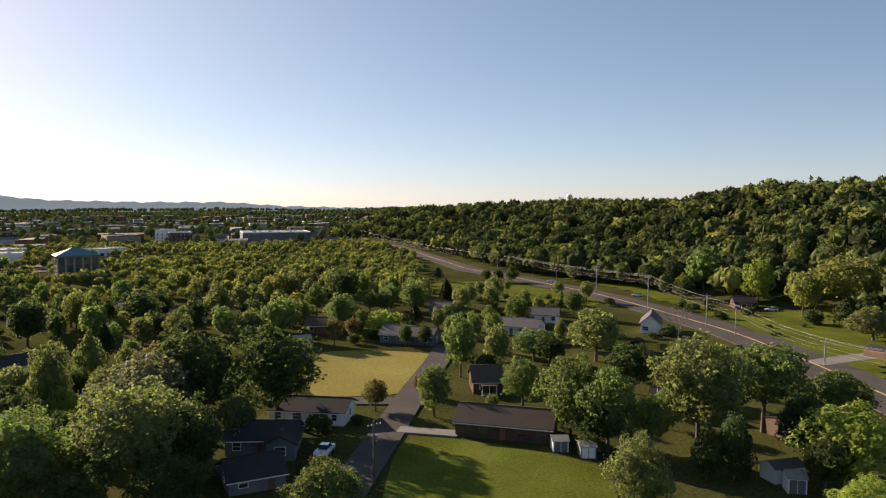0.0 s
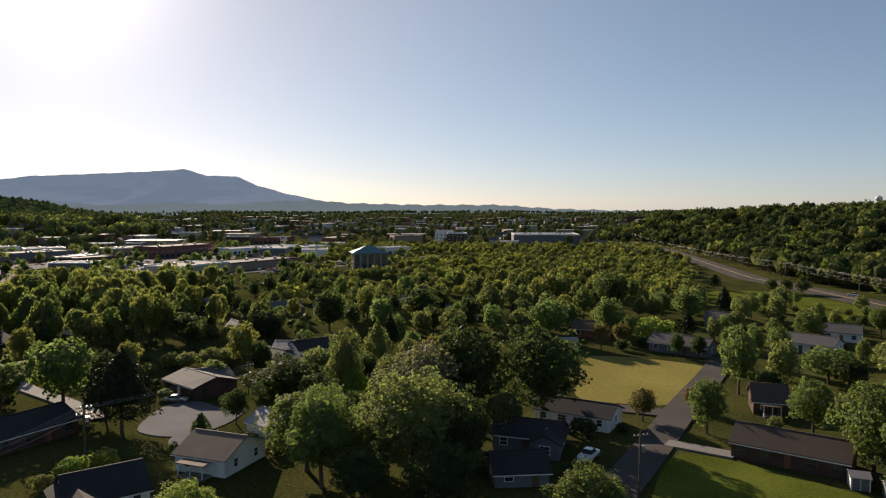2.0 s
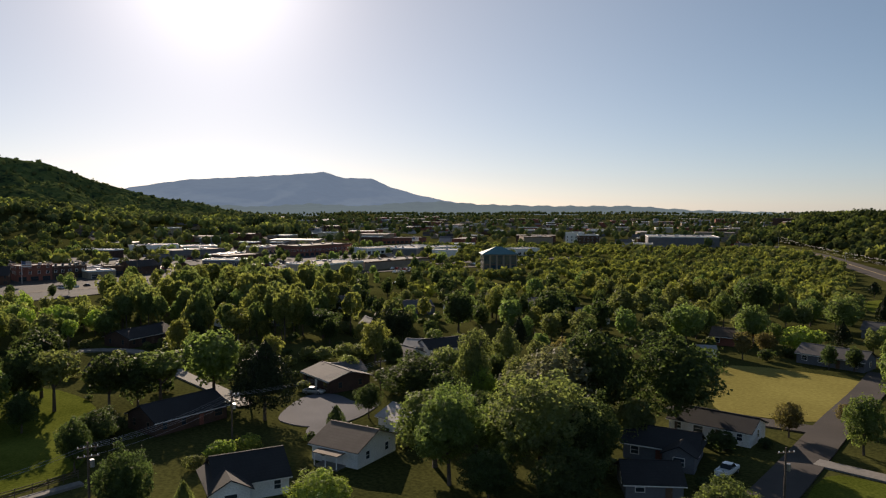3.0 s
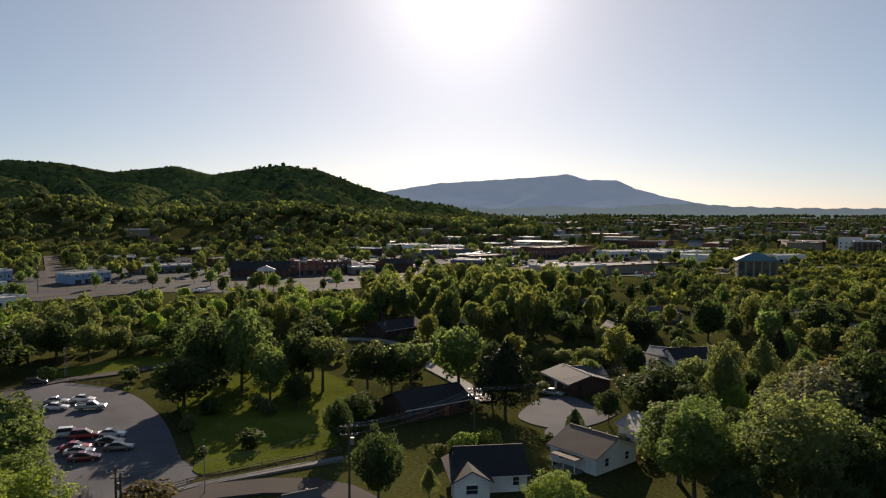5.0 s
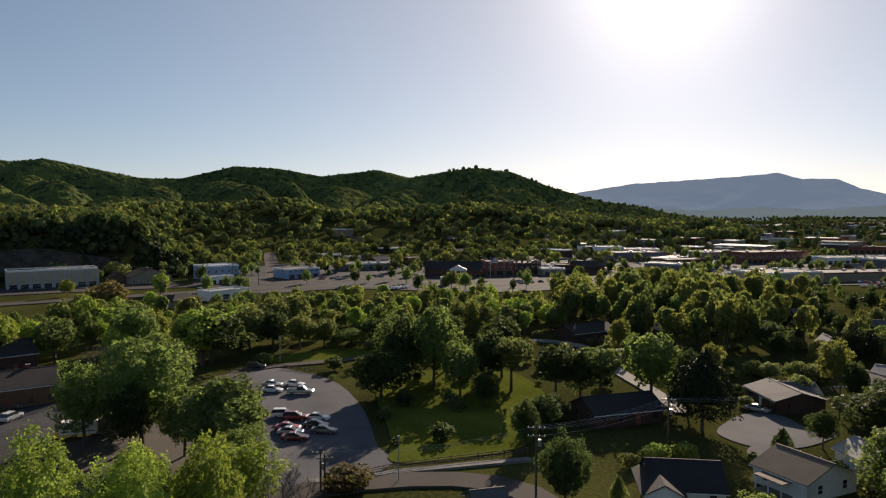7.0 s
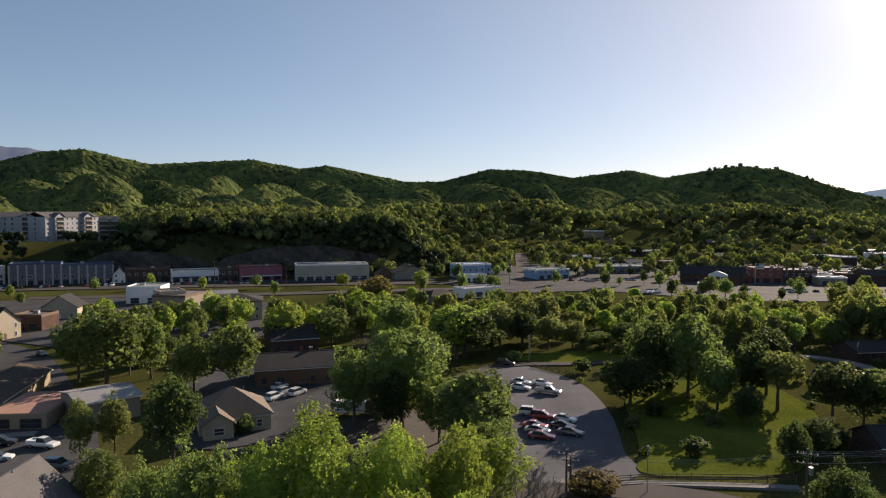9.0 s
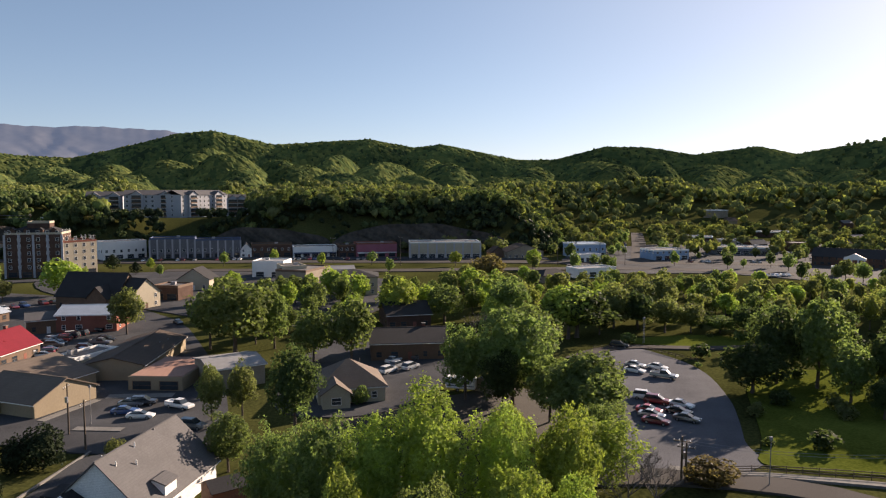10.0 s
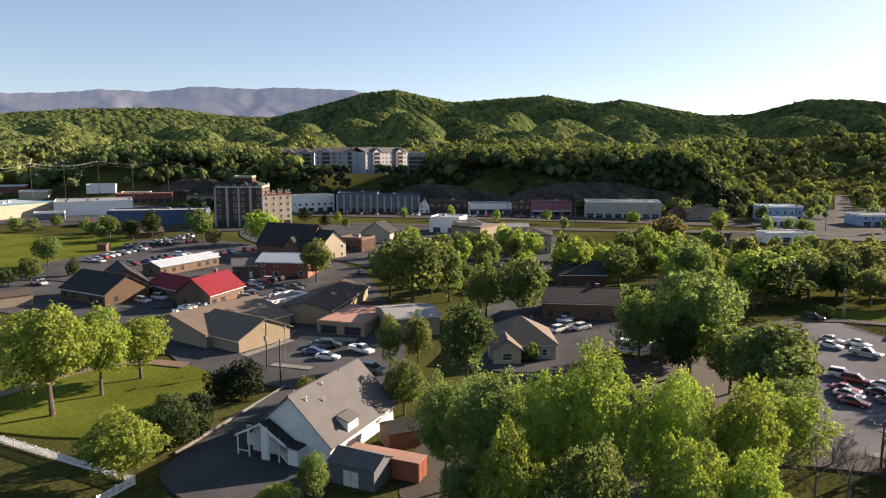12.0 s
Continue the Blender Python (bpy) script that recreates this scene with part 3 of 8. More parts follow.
patch("town_centre", "worn asphalt of the town centre", "town", [(-399.8, 26.8), (-501.0, 76.5), (-550.9, 152.8), (-574.1, 246.8), (-554.8, 414.0), (-485.4, 613.6), (-329.9, 441.9), (-273.5, 304.2), (-302.9, 226.2), (-299.7, 157.5), (-352.6, 106.0), (-337.1, 53.5)], MAT["asphalt"], 0.184)
patch("yard", "asphalt yard and car park among the low buildings", "car park", [(-127.1, -165.4), (-182.9, -205.3), (-244.3, -229.1), (-261.6, -179.2), (-218.5, -101.3), (-154.4, -62.9), (-118.5, -45.6), (-96.5, -44.1), (-102.1, -55.8), (-100.3, -61.1), (-104.1, -83.0), (-113.2, -95.5), (-130.8, -132.4), (-126.9, -143.7)], MAT["asphalt"], 0.191)
patch("drive", "dark asphalt drive", "road", [(-99.5, -61.7), (-102.1, -55.8), (-97.2, -44.4), (-81.2, -41.3), (-63.7, -35.2), (-60.6, -44.3), (-66.6, -59.5), (-74.8, -60.4), (-91.6, -60.9)], MAT["asphalt"], 0.218)
ribbon("park_path", "pale path over the grass", "pavement", [(-79.3, -102.8), (-96.0, -101.9), (-108.0, -99.0), (-105.5, -84.1)], 3.0, MAT["soil"], 0.425)
ribbon("north_street", "street behind the park", "road", [(-147.9, -200.6), (-167.8, -184.2), (-166.1, -160.9), (-144.6, -119.5)], 8, MAT["asphalt"], 0.432)
ribbon("far_street", "street beyond the playing field", "road", [(-273.8, -350.7), (-300.6, -299.7), (-281.8, -214.5), (-306.8, -178.0)], 9, MAT["asphalt"], 0.439)
patch("west_lots", "worn asphalt lots round the stores", "car park", [(-278.1, -364.1), (-370.0, -382.2), (-406.0, -335.6), (-354.7, -281.4), (-316.3, -254.7), (-296.5, -277.4), (-271.2, -302.4)], MAT["asphalt"], 0.226)
patch("playing_field", "mown green playing field", "lawn", [(-243.2, -312.1), (-245.5, -254.9), (-248.2, -217.8), (-217.7, -204.5), (-182.9, -205.3), (-153.2, -198.5)], MAT["lawn"], 0.233)
patch("park_lawn", "sunlit park lawn", "lawn", [(-83.6, -110.6), (-94.1, -107.6), (-106.7, -91.4), (-105.4, -79.2), (-96.7, -71.8), (-78.3, -67.7), (-72.7, -78.1), (-71.2, -94.9)], MAT["lawn"], 0.24)
patch("slope_lawn", "mown grass slope above the fence, shaded by trees", "lawn", [(-103.7, 37.0), (-113.0, 41.5), (-126.0, 45.0), (-148.0, 50.0), (-163.0, 60.0), (-160.0, 88.0), (-134.0, 86.0), (-113.0, 71.0), (-102.6, 62.5), (-101.4, 52.0)], MAT["lawn"], 0.247)
patch("river_lawn", "sunlit grass strip by the river trees", "lawn", [(-189.1, 29.0), (-199.8, 51.9), (-195.6, 70.0), (-185.0, 66.2), (-181.0, 51.3), (-185.7, 38.4)], MAT["lawn"], 0.256)
patch("inn_court", "worn asphalt round the inns and stores", "town", [(-297.8, -203.8), (-326.1, -176.1), (-335.4, -118.2), (-322.0, -46.3), (-241.4, -34.4), (-198.4, -52.6), (-207.2, -84.4), (-218.5, -101.3), (-257.6, -173.8)], MAT["asphalt"], 0.273)

ribbon("kerb", "pale concrete kerb along the drive", "kerb", [(-101.5, -61.4), (-96.2, -61.9), (-89.7, -61.8), (-83.2, -61.7), (-77.3, -61.9), (-73.6, -61.2)], 0.3, MAT["concrete"], 0.34)
ribbon("kerb_island", "pale concrete island in the yard", "kerb", [(-111.2, -69.9), (-111.9, -65.8), (-111.4, -61.7)], 1.8, MAT["concrete"], 0.32)
ribbon("hall_walk", "sunlit concrete walk along the beige building", "pavement", [(-114.5, -78.1), (-119.8, -76.7), (-127.3, -75.2)], 1.6, MAT["concrete"], 0.26)
ribbon("porch_walk", "worn concrete apron before the low building", "pavement", [(-129.4, -74.5), (-133.1, -71.9), (-132.8, -67.1), (-131.6, -62.3)], 2.6, MAT["concrete"], 0.27)
# dark soil sheet laid to stand in for shade below the overlapping crowns
patch("tree_floor", "dark soil sheet with the shade of dense trees put into its colour", "lawn", [(-70.0, -30.0), (-92.0, -33.0), (-118.0, -30.0), (-134.0, -12.0), (-146.0, 4.0), (-130.0, 14.0), (-108.0, 13.0), (-88.0, 10.0), (-66.0, 6.0), (-56.0, -10.0)], MAT["shaded_floor"], 0.06)
patch("lodge_lot", "dark worn asphalt round the lodges", "car park", [(-122.0, -42.0), (-120.0, -24.0), (-134.0, -13.0), (-158.0, -9.0), (-186.0, -10.0), (-200.0, -24.0), (-188.0, -44.0), (-160.0, -47.0)], MAT["asphalt"], 0.205)

# ---- buildings ----
def pane_mesh(w, h):
    bm = boxed(-w / 2, -0.03, 0, w / 2, 0.0, h)
    me = bpy.data.meshes.new("pane")
    bm.to_mesh(me)
    bm.free()
    me.materials.append(MAT["glass"])
    return me


def frame_mesh(w, h, t=0.09, deep=0.07, bar=True):
    bm = bmesh.new()
    for x0, z0, x1, z1 in ((-w / 2 - t, -t, -w / 2, h + t), (w / 2, -t, w / 2 + t, h + t), (-w / 2, -t, w / 2, 0), (-w / 2, h, w / 2, h + t)):
        box(bm, x0, -deep, z0, x1, 0, z1)
    if bar:
        box(bm, -w / 2, -deep * 0.8, h / 2 - 0.03, w / 2, -0.035, h / 2 + 0.03)
    me = bpy.data.meshes.new("window_frame")
    bm.to_mesh(me)
    bm.free()
    me.materials.append(MAT["white"])
    return me


PANES = {}


def window(parent, x, y, z, face, w=1.0, h=1.3, frame_mat="white", glass_mat=None):
    """A framed window set on a wall; face is the way it looks, in degrees (0: -y)."""
    key = (round(w, 1), round(h, 1))
    if key not in PANES:
        PANES[key] = (frame_mesh(*key), pane_mesh(*key))
    f, p = PANES[key]
    win = share("window", f, parent, pose(x, y, z, 0, 0, face), MAT[frame_mat] if frame_mat != "white" else None)
    share("pane", p, win, Matrix(), MAT[glass_mat] if glass_mat else None)


def door(parent, x, y, face, mat="white", w=0.95, h=2.05):
    d = part("door", boxed(-w / 2, -0.06, 0.05, w / 2, 0, h, bevel=0.01), MAT[mat], parent, "", pose(x, y, 0, 0, 0, face))
    part("door_handle", boxed(w / 2 - 0.14, -0.11, 1.0, w / 2 - 0.06, -0.06, 1.06), MAT["steel"], d)


def gable_body(w, d, h, rise, ridge_x=True):
    """Walls with gable ends as one solid."""
    bm = bmesh.new()
    if ridge_x:
        prof = [(-d / 2, -0.4), (d / 2, -0.4), (d / 2, h), (0, h + rise), (-d / 2, h)]
        ends = [[bm.verts.new((s * w / 2, p, q)) for p, q in prof] for s in (-1, 1)]
    else:
        prof = [(-w / 2, -0.4), (w / 2, -0.4), (w / 2, h), (0, h + rise), (-w / 2, h)]
        ends = [[bm.verts.new((p, s * d / 2, q)) for p, q in prof] for s in (-1, 1)]
    bm.faces.new(ends[0])
    bm.faces.new(ends[1][::-1])
    for i in range(5):
        j = (i + 1) % 5
        bm.faces.new((ends[0][i], ends[1][i], ends[1][j], ends[0][j]))
    bmesh.ops.recalc_face_normals(bm, faces=bm.faces)
    return bm


def gable_roof(w, d, h, rise, ridge_x=True, over=0.5, thick=0.16, gap=0.03):
    """A pitched roof slab with overhang, ridge along x or y."""
    bm = bmesh.new()
    span, run = (d, w) if ridge_x else (w, d)
    k = rise / (span / 2)
    e = span / 2 + over
    ze = h - k * over + gap
    zr = h + rise + gap
    prof = [(-e, ze), (0, zr), (e, ze), (e, ze + thick), (0, zr + thick * 1.15), (-e, ze + thick)]
    rings = []
    for s in (-1, 1):
        r = run / 2 + over * 0.8
        rings.append([bm.verts.new((s * r, p, q) if ridge_x else (p, s * r, q)) for p, q in prof])
    for i in range(6):
        j = (i + 1) % 6
        bm.faces.new((rings[0][i], rings[1][i], rings[1][j], rings[0][j]))
    for r in rings:
        bm.faces.new(r[0:2] + r[4:6])
        bm.faces.new((r[1], r[2], r[3], r[4]))
    bmesh.ops.recalc_face_normals(bm, faces=bm.faces)
    return bm


def hip_roof(w, d, h, rise, over=0.5):
    bm = bmesh.new()
    x, y = w / 2 + over, d / 2 + over
    r = max(0.3, x - y)
    lo = [bm.verts.new((sx * x, sy * y, h - 0.05)) for sx, sy in ((-1, -1), (1, -1), (1, 1), (-1, 1))]
    up = [bm.verts.new((sx * x, sy * y, h + 0.12)) for sx, sy in ((-1, -1), (1, -1), (1, 1), (-1, 1))]
    a, b = bm.verts.new((-r, 0, h + rise)), bm.verts.new((r, 0, h + rise))
    bm.faces.new(lo[::-1])
    for i in range(4):
        j = (i + 1) % 4
        bm.faces.new((lo[i], lo[j], up[j], up[i]))
    bm.faces.new((up[0], up[1], b, a))
    bm.faces.new((up[2], up[3], a, b))
    bm.faces.new((up[1], up[2], b))
    bm.faces.new((up[3], up[0], a))
    return bm


def house(x, y, yaw, w, d, h=2.7, rise=1.8, wall="siding", roof="dark_roof", ridge_x=True, label="", name="house", windows=True, porch=False, chimney=False, wing=None, front_door=True, hip=False, z=None):
    """A small house: walls, pitched roof, framed windows, a door, and sometimes a porch, a chimney or a gabled wing."""
    rng = random.Random(int(x * 13 + y * 7))
    sash = "brown" if wall in ("brown", "log", "brick") else "white"
    TAKEN.append((x, y, math.hypot(w, d) * 0.42))
    ob = thing(name, x, y, at_ground(x, y) if z is None else z, yaw, label=label, category="house" if name == "house" else name.replace("_", " "))
    if hip:
        part("wall", boxed(-w / 2, -d / 2, -0.4, w / 2, d / 2, h), MAT[wall], ob)
        part("roof", hip_roof(w, d, h, rise), MAT[roof], ob)
    else:
        part("wall", gable_body(w, d, h, rise, ridge_x), MAT[wall], ob)
        part("roof", gable_roof(w, d, h, rise, ridge_x), MAT[roof], ob)
        far_ridge = part("ridge_cap", boxed(-w / 2 - 0.35, -0.12, h + rise + 0.19, w / 2 + 0.35, 0.12, h + rise + 0.27) if ridge_x else boxed(-0.12, -d / 2 - 0.35, h + rise + 0.19, 0.12, d / 2 + 0.35, h + rise + 0.27), MAT[roof], ob)
    far_off = math.hypot(x, y) > 230
    # white fascia along both eaves
    k = rise / ((d if ridge_x else w) / 2)
    for s in (() if far_off else (-1, 1)):
        e = 0.5
        if ridge_x:
            b = boxed(-w / 2 - 0.4, s * (d / 2 + e) - 0.03, h - k * e - 0.1 if not hip else h - 0.1, w / 2 + 0.4, s * (d / 2 + e) + 0.03, h - k * e + 0.06 if not hip else h + 0.05)
        else:
            b = boxed(s * (w / 2 + e) - 0.03, -d / 2 - 0.4, h - k * e - 0.1, s * (w / 2 + e) + 0.03, d / 2 + 0.4, h - k * e + 0.06)
        part("fascia", b, MAT["white"], ob)
    if windows:
        n = max(2, int(w / 3.2))
        skip = n // 2 if front_door else -1
        for side, face, yy in ((-1, 0, -d / 2),) if far_off else ((-1, 0, -d / 2), (1, 180, d / 2)):
            for i in range(n):
                wx = -w / 2 + (i + 0.5) * w / n
                if side == -1 and i == skip:
                    continue
                window(ob, wx, yy, 0.95, face, rng.choice((0.9, 1.2, 1.6)), 1.2, sash)
                if h > 4.5:
                    window(ob, wx, yy, 3.6, face, 0.9, 1.2, sash)
        if front_door:
            door(ob, -w / 2 + (skip + 0.5) * w / n, -d / 2, 0, rng.choice(("white", "brown", "red_brick")))
        for side, face, xx in ((-1, -90, -w / 2), (1, 90, w / 2)):
            for i in range(max(1, int(d / 4.5))):
                m = max(1, int(d / 4.5))
                window(ob, xx, -d / 2 + (i + 0.5) * d / m, 0.95, face, 0.9, 1.2, sash)
    if porch:
        part("porch_floor", boxed(-w * 0.25, -d / 2 - 2.2, -0.3, w * 0.25, -d / 2 - 0.02, 0.25), MAT["concrete"], ob)
        part("porch_roof", boxed(-w * 0.27, -d / 2 - 2.4, h - 0.5, w * 0.27, -d / 2 - 0.3, h - 0.36), MAT[roof], ob)
        for px in (-w * 0.24, 0, w * 0.24):
            part("porch_post", boxed(px - 0.07, -d / 2 - 2.25, 0.25, px + 0.07, -d / 2 - 2.1, h - 0.5), MAT["white"], ob)
    if chimney:
        c = part("chimney", boxed(w * 0.22 - 0.4, 0.2, h, w * 0.22 + 0.4, 0.9, h + rise + 0.9), MAT["red_brick"], ob)
        part("chimney_cap", boxed(w * 0.22 - 0.5, 0.1, h + rise + 0.9, w * 0.22 + 0.5, 1.0, h + rise + 1.02), MAT["concrete"], c)
    for _ in range(0 if far_off else 2):
        vx, vy = rng.uniform(-w * 0.35, w * 0.35), rng.uniform(0.1, 0.35) * d
        slope = rise * (1 - abs(vy) / (d / 2)) if ridge_x else rise * (1 - abs(vx) / (w / 2))
        part("roof_vent", boxed(vx - 0.06, vy - 0.06, h + slope - 0.1, vx + 0.06, vy + 0.06, h + slope + 0.5), MAT["steel"], ob)
    if wing:
        wx, ww, wd = wing
        bm = gable_body(ww, wd, h, rise * ww / (d if ridge_x else w), False)
        wg = part("wing", bm, MAT[wall], ob, "", pose(wx, -d / 2 - wd / 2 + 0.05, 0))
        part("wing_roof", gable_roof(ww, wd + d * 0.8, h, rise * ww / (d if ridge_x else w), False), MAT[roof], wg, "", pose(0, d * 0.4, 0))
        window(wg, 0, -wd / 2, 0.95, 0, 1.6, 1.2)
    return ob


def shed(x, y, yaw, w, d, h=2.2, rise=0.7, wall="white", roof="white_roof", ridge_x=True, label="small white metal storage shed on the lawn", name="shed", doors=True):
    TAKEN.append((x, y, math.hypot(w, d) * 0.42))
    ob = thing(name, x, y, at_ground(x, y), yaw, label=label, category="shed")
    part("wall", gable_body(w, d, h, rise, ridge_x), MAT[wall], ob)
    part("roof", gable_roof(w, d, h, rise, ridge_x, 0.2, 0.08), MAT[roof], ob)
    if doors:
        for s in (-1, 1):
            dd = part("door", boxed(s * 0.55 - 0.5, -d / 2 - 0.05, 0.02, s * 0.55 + 0.5, -d / 2 - 0.005, min(1.95, h - 0.1)), MAT["white" if wall != "white" else "grey_siding"], ob)
            part("door_handle", boxed(s * 0.12 - 0.03, -d / 2 - 0.09, 0.95, s * 0.12 + 0.03, -d / 2 - 0.05, 1.1), MAT["steel"], dd)
    return ob


def shop(x, y, yaw, w, d, h, wall="cream", roof="flat_roof", label="", name="shop", trim="white", storeys=1, glassy=True, awning=None, units=True, z=None, parapet=0.6, piers=0):
    """A flat-roofed commercial building with a parapet, storefront glass, upper windows and roof units."""
    rng = random.Random(int(x * 3 + y * 11))
    TAKEN.append((x, y, math.hypot(w, d) * 0.42))
    ob = thing(name, x, y, at_ground(x, y) if z is None else z, yaw, label=label, category="building")
    part("wall", boxed(-w / 2, -d / 2, -0.5, w / 2, d / 2, h), MAT[wall], ob)
    part("roof", boxed(-w / 2 + 0.3, -d / 2 + 0.3, h, w / 2 - 0.3, d / 2 - 0.3, h + 0.12), MAT[roof], ob)
    if parapet:
        rim = bmesh.new()
        for x0, y0, x1, y1 in ((-w / 2 - 0.05, -d / 2 - 0.05, w / 2 + 0.05, -d / 2 + 0.3), (-w / 2 - 0.05, d / 2 - 0.3, w / 2 + 0.05, d / 2 + 0.05), (-w / 2 - 0.05, -d / 2 + 0.3, -w / 2 + 0.3, d / 2 - 0.3), (w / 2 - 0.3, -d / 2 + 0.3, w / 2 + 0.05, d / 2 - 0.3)):
            box(rim, x0, y0, h - 0.3, x1, y1, h + parapet)
        part("parapet", rim, MAT[trim], ob)
    if glassy:
        n = max(2, int(w / 5))
        for i in range(n):
            window(ob, -w / 2 + (i + 0.5) * w / n, -d / 2, 0.4, 0, round(min(3.6, w / n * 0.72), 1), min(2.2, h * 0.55), "white" if trim == "white" else "brown")
    for s in range(1, storeys):
        n = max(3, int(w / 3.5))
        for i in range(n):
            window(ob, -w / 2 + (i + 0.5) * w / n, -d / 2, s * 3.1 + 0.9, 0, 1.2, 1.5)
        n = max(2, int(d / 3.5))
        for i in range(n):
            for sd, face in ((-1, -90), (1, 90)):
                window(ob, sd * w / 2, -d / 2 + (i + 0.5) * d / n, s * 3.1 + 0.9, face, 1.2, 1.5)
    for k in range(piers + 1 if piers else 0):
        px = -w / 2 + k * w / piers
        part("pier", boxed(px - 0.45, -d / 2 - 0.35, -0.3, px + 0.45, -d / 2 - 0.02, h - 0.4), MAT["pale_wall"], ob)
    if awning:
        bm = bmesh.new()
        v = [bm.verts.new(p) for p in ((-w / 2 + 0.4, -d / 2 - 0.01, 3.1), (w / 2 - 0.4, -d / 2 - 0.01, 3.1), (w / 2 - 0.4, -d / 2 - 1.6, 2.5), (-w / 2 + 0.4, -d / 2 - 1.6, 2.5))]
        bm.faces.new(v)
        bmesh.ops.solidify(bm, geom=bm.faces[:], thickness=0.1)
        part("awning", bm, MAT[awning], ob)
    if units:
        for _ in range(max(1, int(w * d / 220))):
            ux, uy = rng.uniform(-w * 0.38, w * 0.38), rng.uniform(-d * 0.35, d * 0.35)
            u = part("roof_unit", boxed(ux - 0.9, uy - 0.6, h + 0.12, ux + 0.9, uy + 0.6, h + 1.2, bevel=0.05), MAT["steel"], ob)
            if math.hypot(x, y) < 260:
                part("fan_guard", boxed(ux - 0.45, uy - 0.45, h + 1.2, ux + 0.45, uy + 0.45, h + 1.3), MAT["black"], u)
    return ob


# ---- vehicles ----
def hull(bm, stations, half):
    """A closed body from side profile stations (x, z_low, z_high, half width share)."""
    rings = []
    for x, z0, z1, k in stations:
        y = half * k
        rings.append([bm.verts.new(p) for p in ((x, -y * 0.92, z0), (x, -y, z0 + (z1 - z0) * 0.45), (x, -y * 0.93, z1 - 0.04), (x, -y * 0.7, z1), (x, y * 0.7, z1), (x, y * 0.93, z1 - 0.04), (x, y, z0 + (z1 - z0) * 0.45), (x, y * 0.92, z0))])
    for a, b in zip(rings, rings[1:]):
        for i in range(8):
            j = (i + 1) % 8
            bm.faces.new((a[i], a[j], b[j], b[i]))
    bm.faces.new(rings[0][::-1])
    bm.faces.new(rings[-1])
    bmesh.ops.recalc_face_normals(bm, faces=bm.faces)
    return bm


CARS = {
    "sedan": dict(length=4.7, body=[(-2.35, 0.42, 0.78, 0.82), (-2.2, 0.3, 0.95, 0.95), (-1.3, 0.25, 1.0, 1), (1.0, 0.25, 0.98, 1), (2.1, 0.28, 0.80, 0.95), (2.35, 0.42, 0.66, 0.8)],
                  top=[(-1.75, 0.96, 1.0, 0.86), (-1.0, 0.96, 1.40, 0.80), (0.1, 0.96, 1.45, 0.80), (1.05, 0.94, 0.99, 0.86)], roof=(-0.95, 0.15, 1.44)),
    "suv": dict(length=4.8, body=[(-2.4, 0.45, 0.9, 0.85), (-2.25, 0.35, 1.1, 0.96), (-1.3, 0.32, 1.15, 1), (1.0, 0.32, 1.12, 1), (2.2, 0.35, 0.98, 0.96), (2.4, 0.48, 0.8, 0.82)],
                top=[(-2.3, 1.1, 1.15, 0.88), (-2.0, 1.1, 1.72, 0.82), (0.2, 1.1, 1.76, 0.82), (1.15, 1.08, 1.13, 0.88)], roof=(-1.95, 0.25, 1.745)),
    "pickup": dict(length=5.7, body=[(-2.85, 0.5, 0.95, 0.92), (-2.75, 0.42, 1.05, 0.98), (-0.8, 0.4, 1.07, 1), (1.2, 0.4, 1.12, 1), (2.65, 0.42, 1.02, 0.96), (2.85, 0.52, 0.86, 0.85)],
                   top=[(-0.75, 1.06, 1.1, 0.9), (-0.6, 1.06, 1.78, 0.83), (0.6, 1.06, 1.8, 0.83), (1.35, 1.08, 1.13, 0.88)], roof=(-0.55, 0.65, 1.79)),
}
CAR_KIND = {}


def wheel_mesh():
    bm = bmesh.new()
    bmesh.ops.create_cone(bm, cap_ends=True, segments=14, radius1=0.33, radius2=0.33, depth=0.22, matrix=pose(0, 0, 0, 90))
    me = bpy.data.meshes.new("tyre")
    bm.to_mesh(me)
    bm.free()
    me.materials.append(MAT["black"])
    bm = bmesh.new()
    bmesh.ops.create_cone(bm, cap_ends=True, segments=10, radius1=0.2, radius2=0.2, depth=0.25, matrix=pose(0, 0, 0, 90))
    rim = bpy.data.meshes.new("rim")
    bm.to_mesh(rim)
    bm.free()
    rim.materials.append(MAT["steel"])
    return me, rim


TYRE, RIM = wheel_mesh()


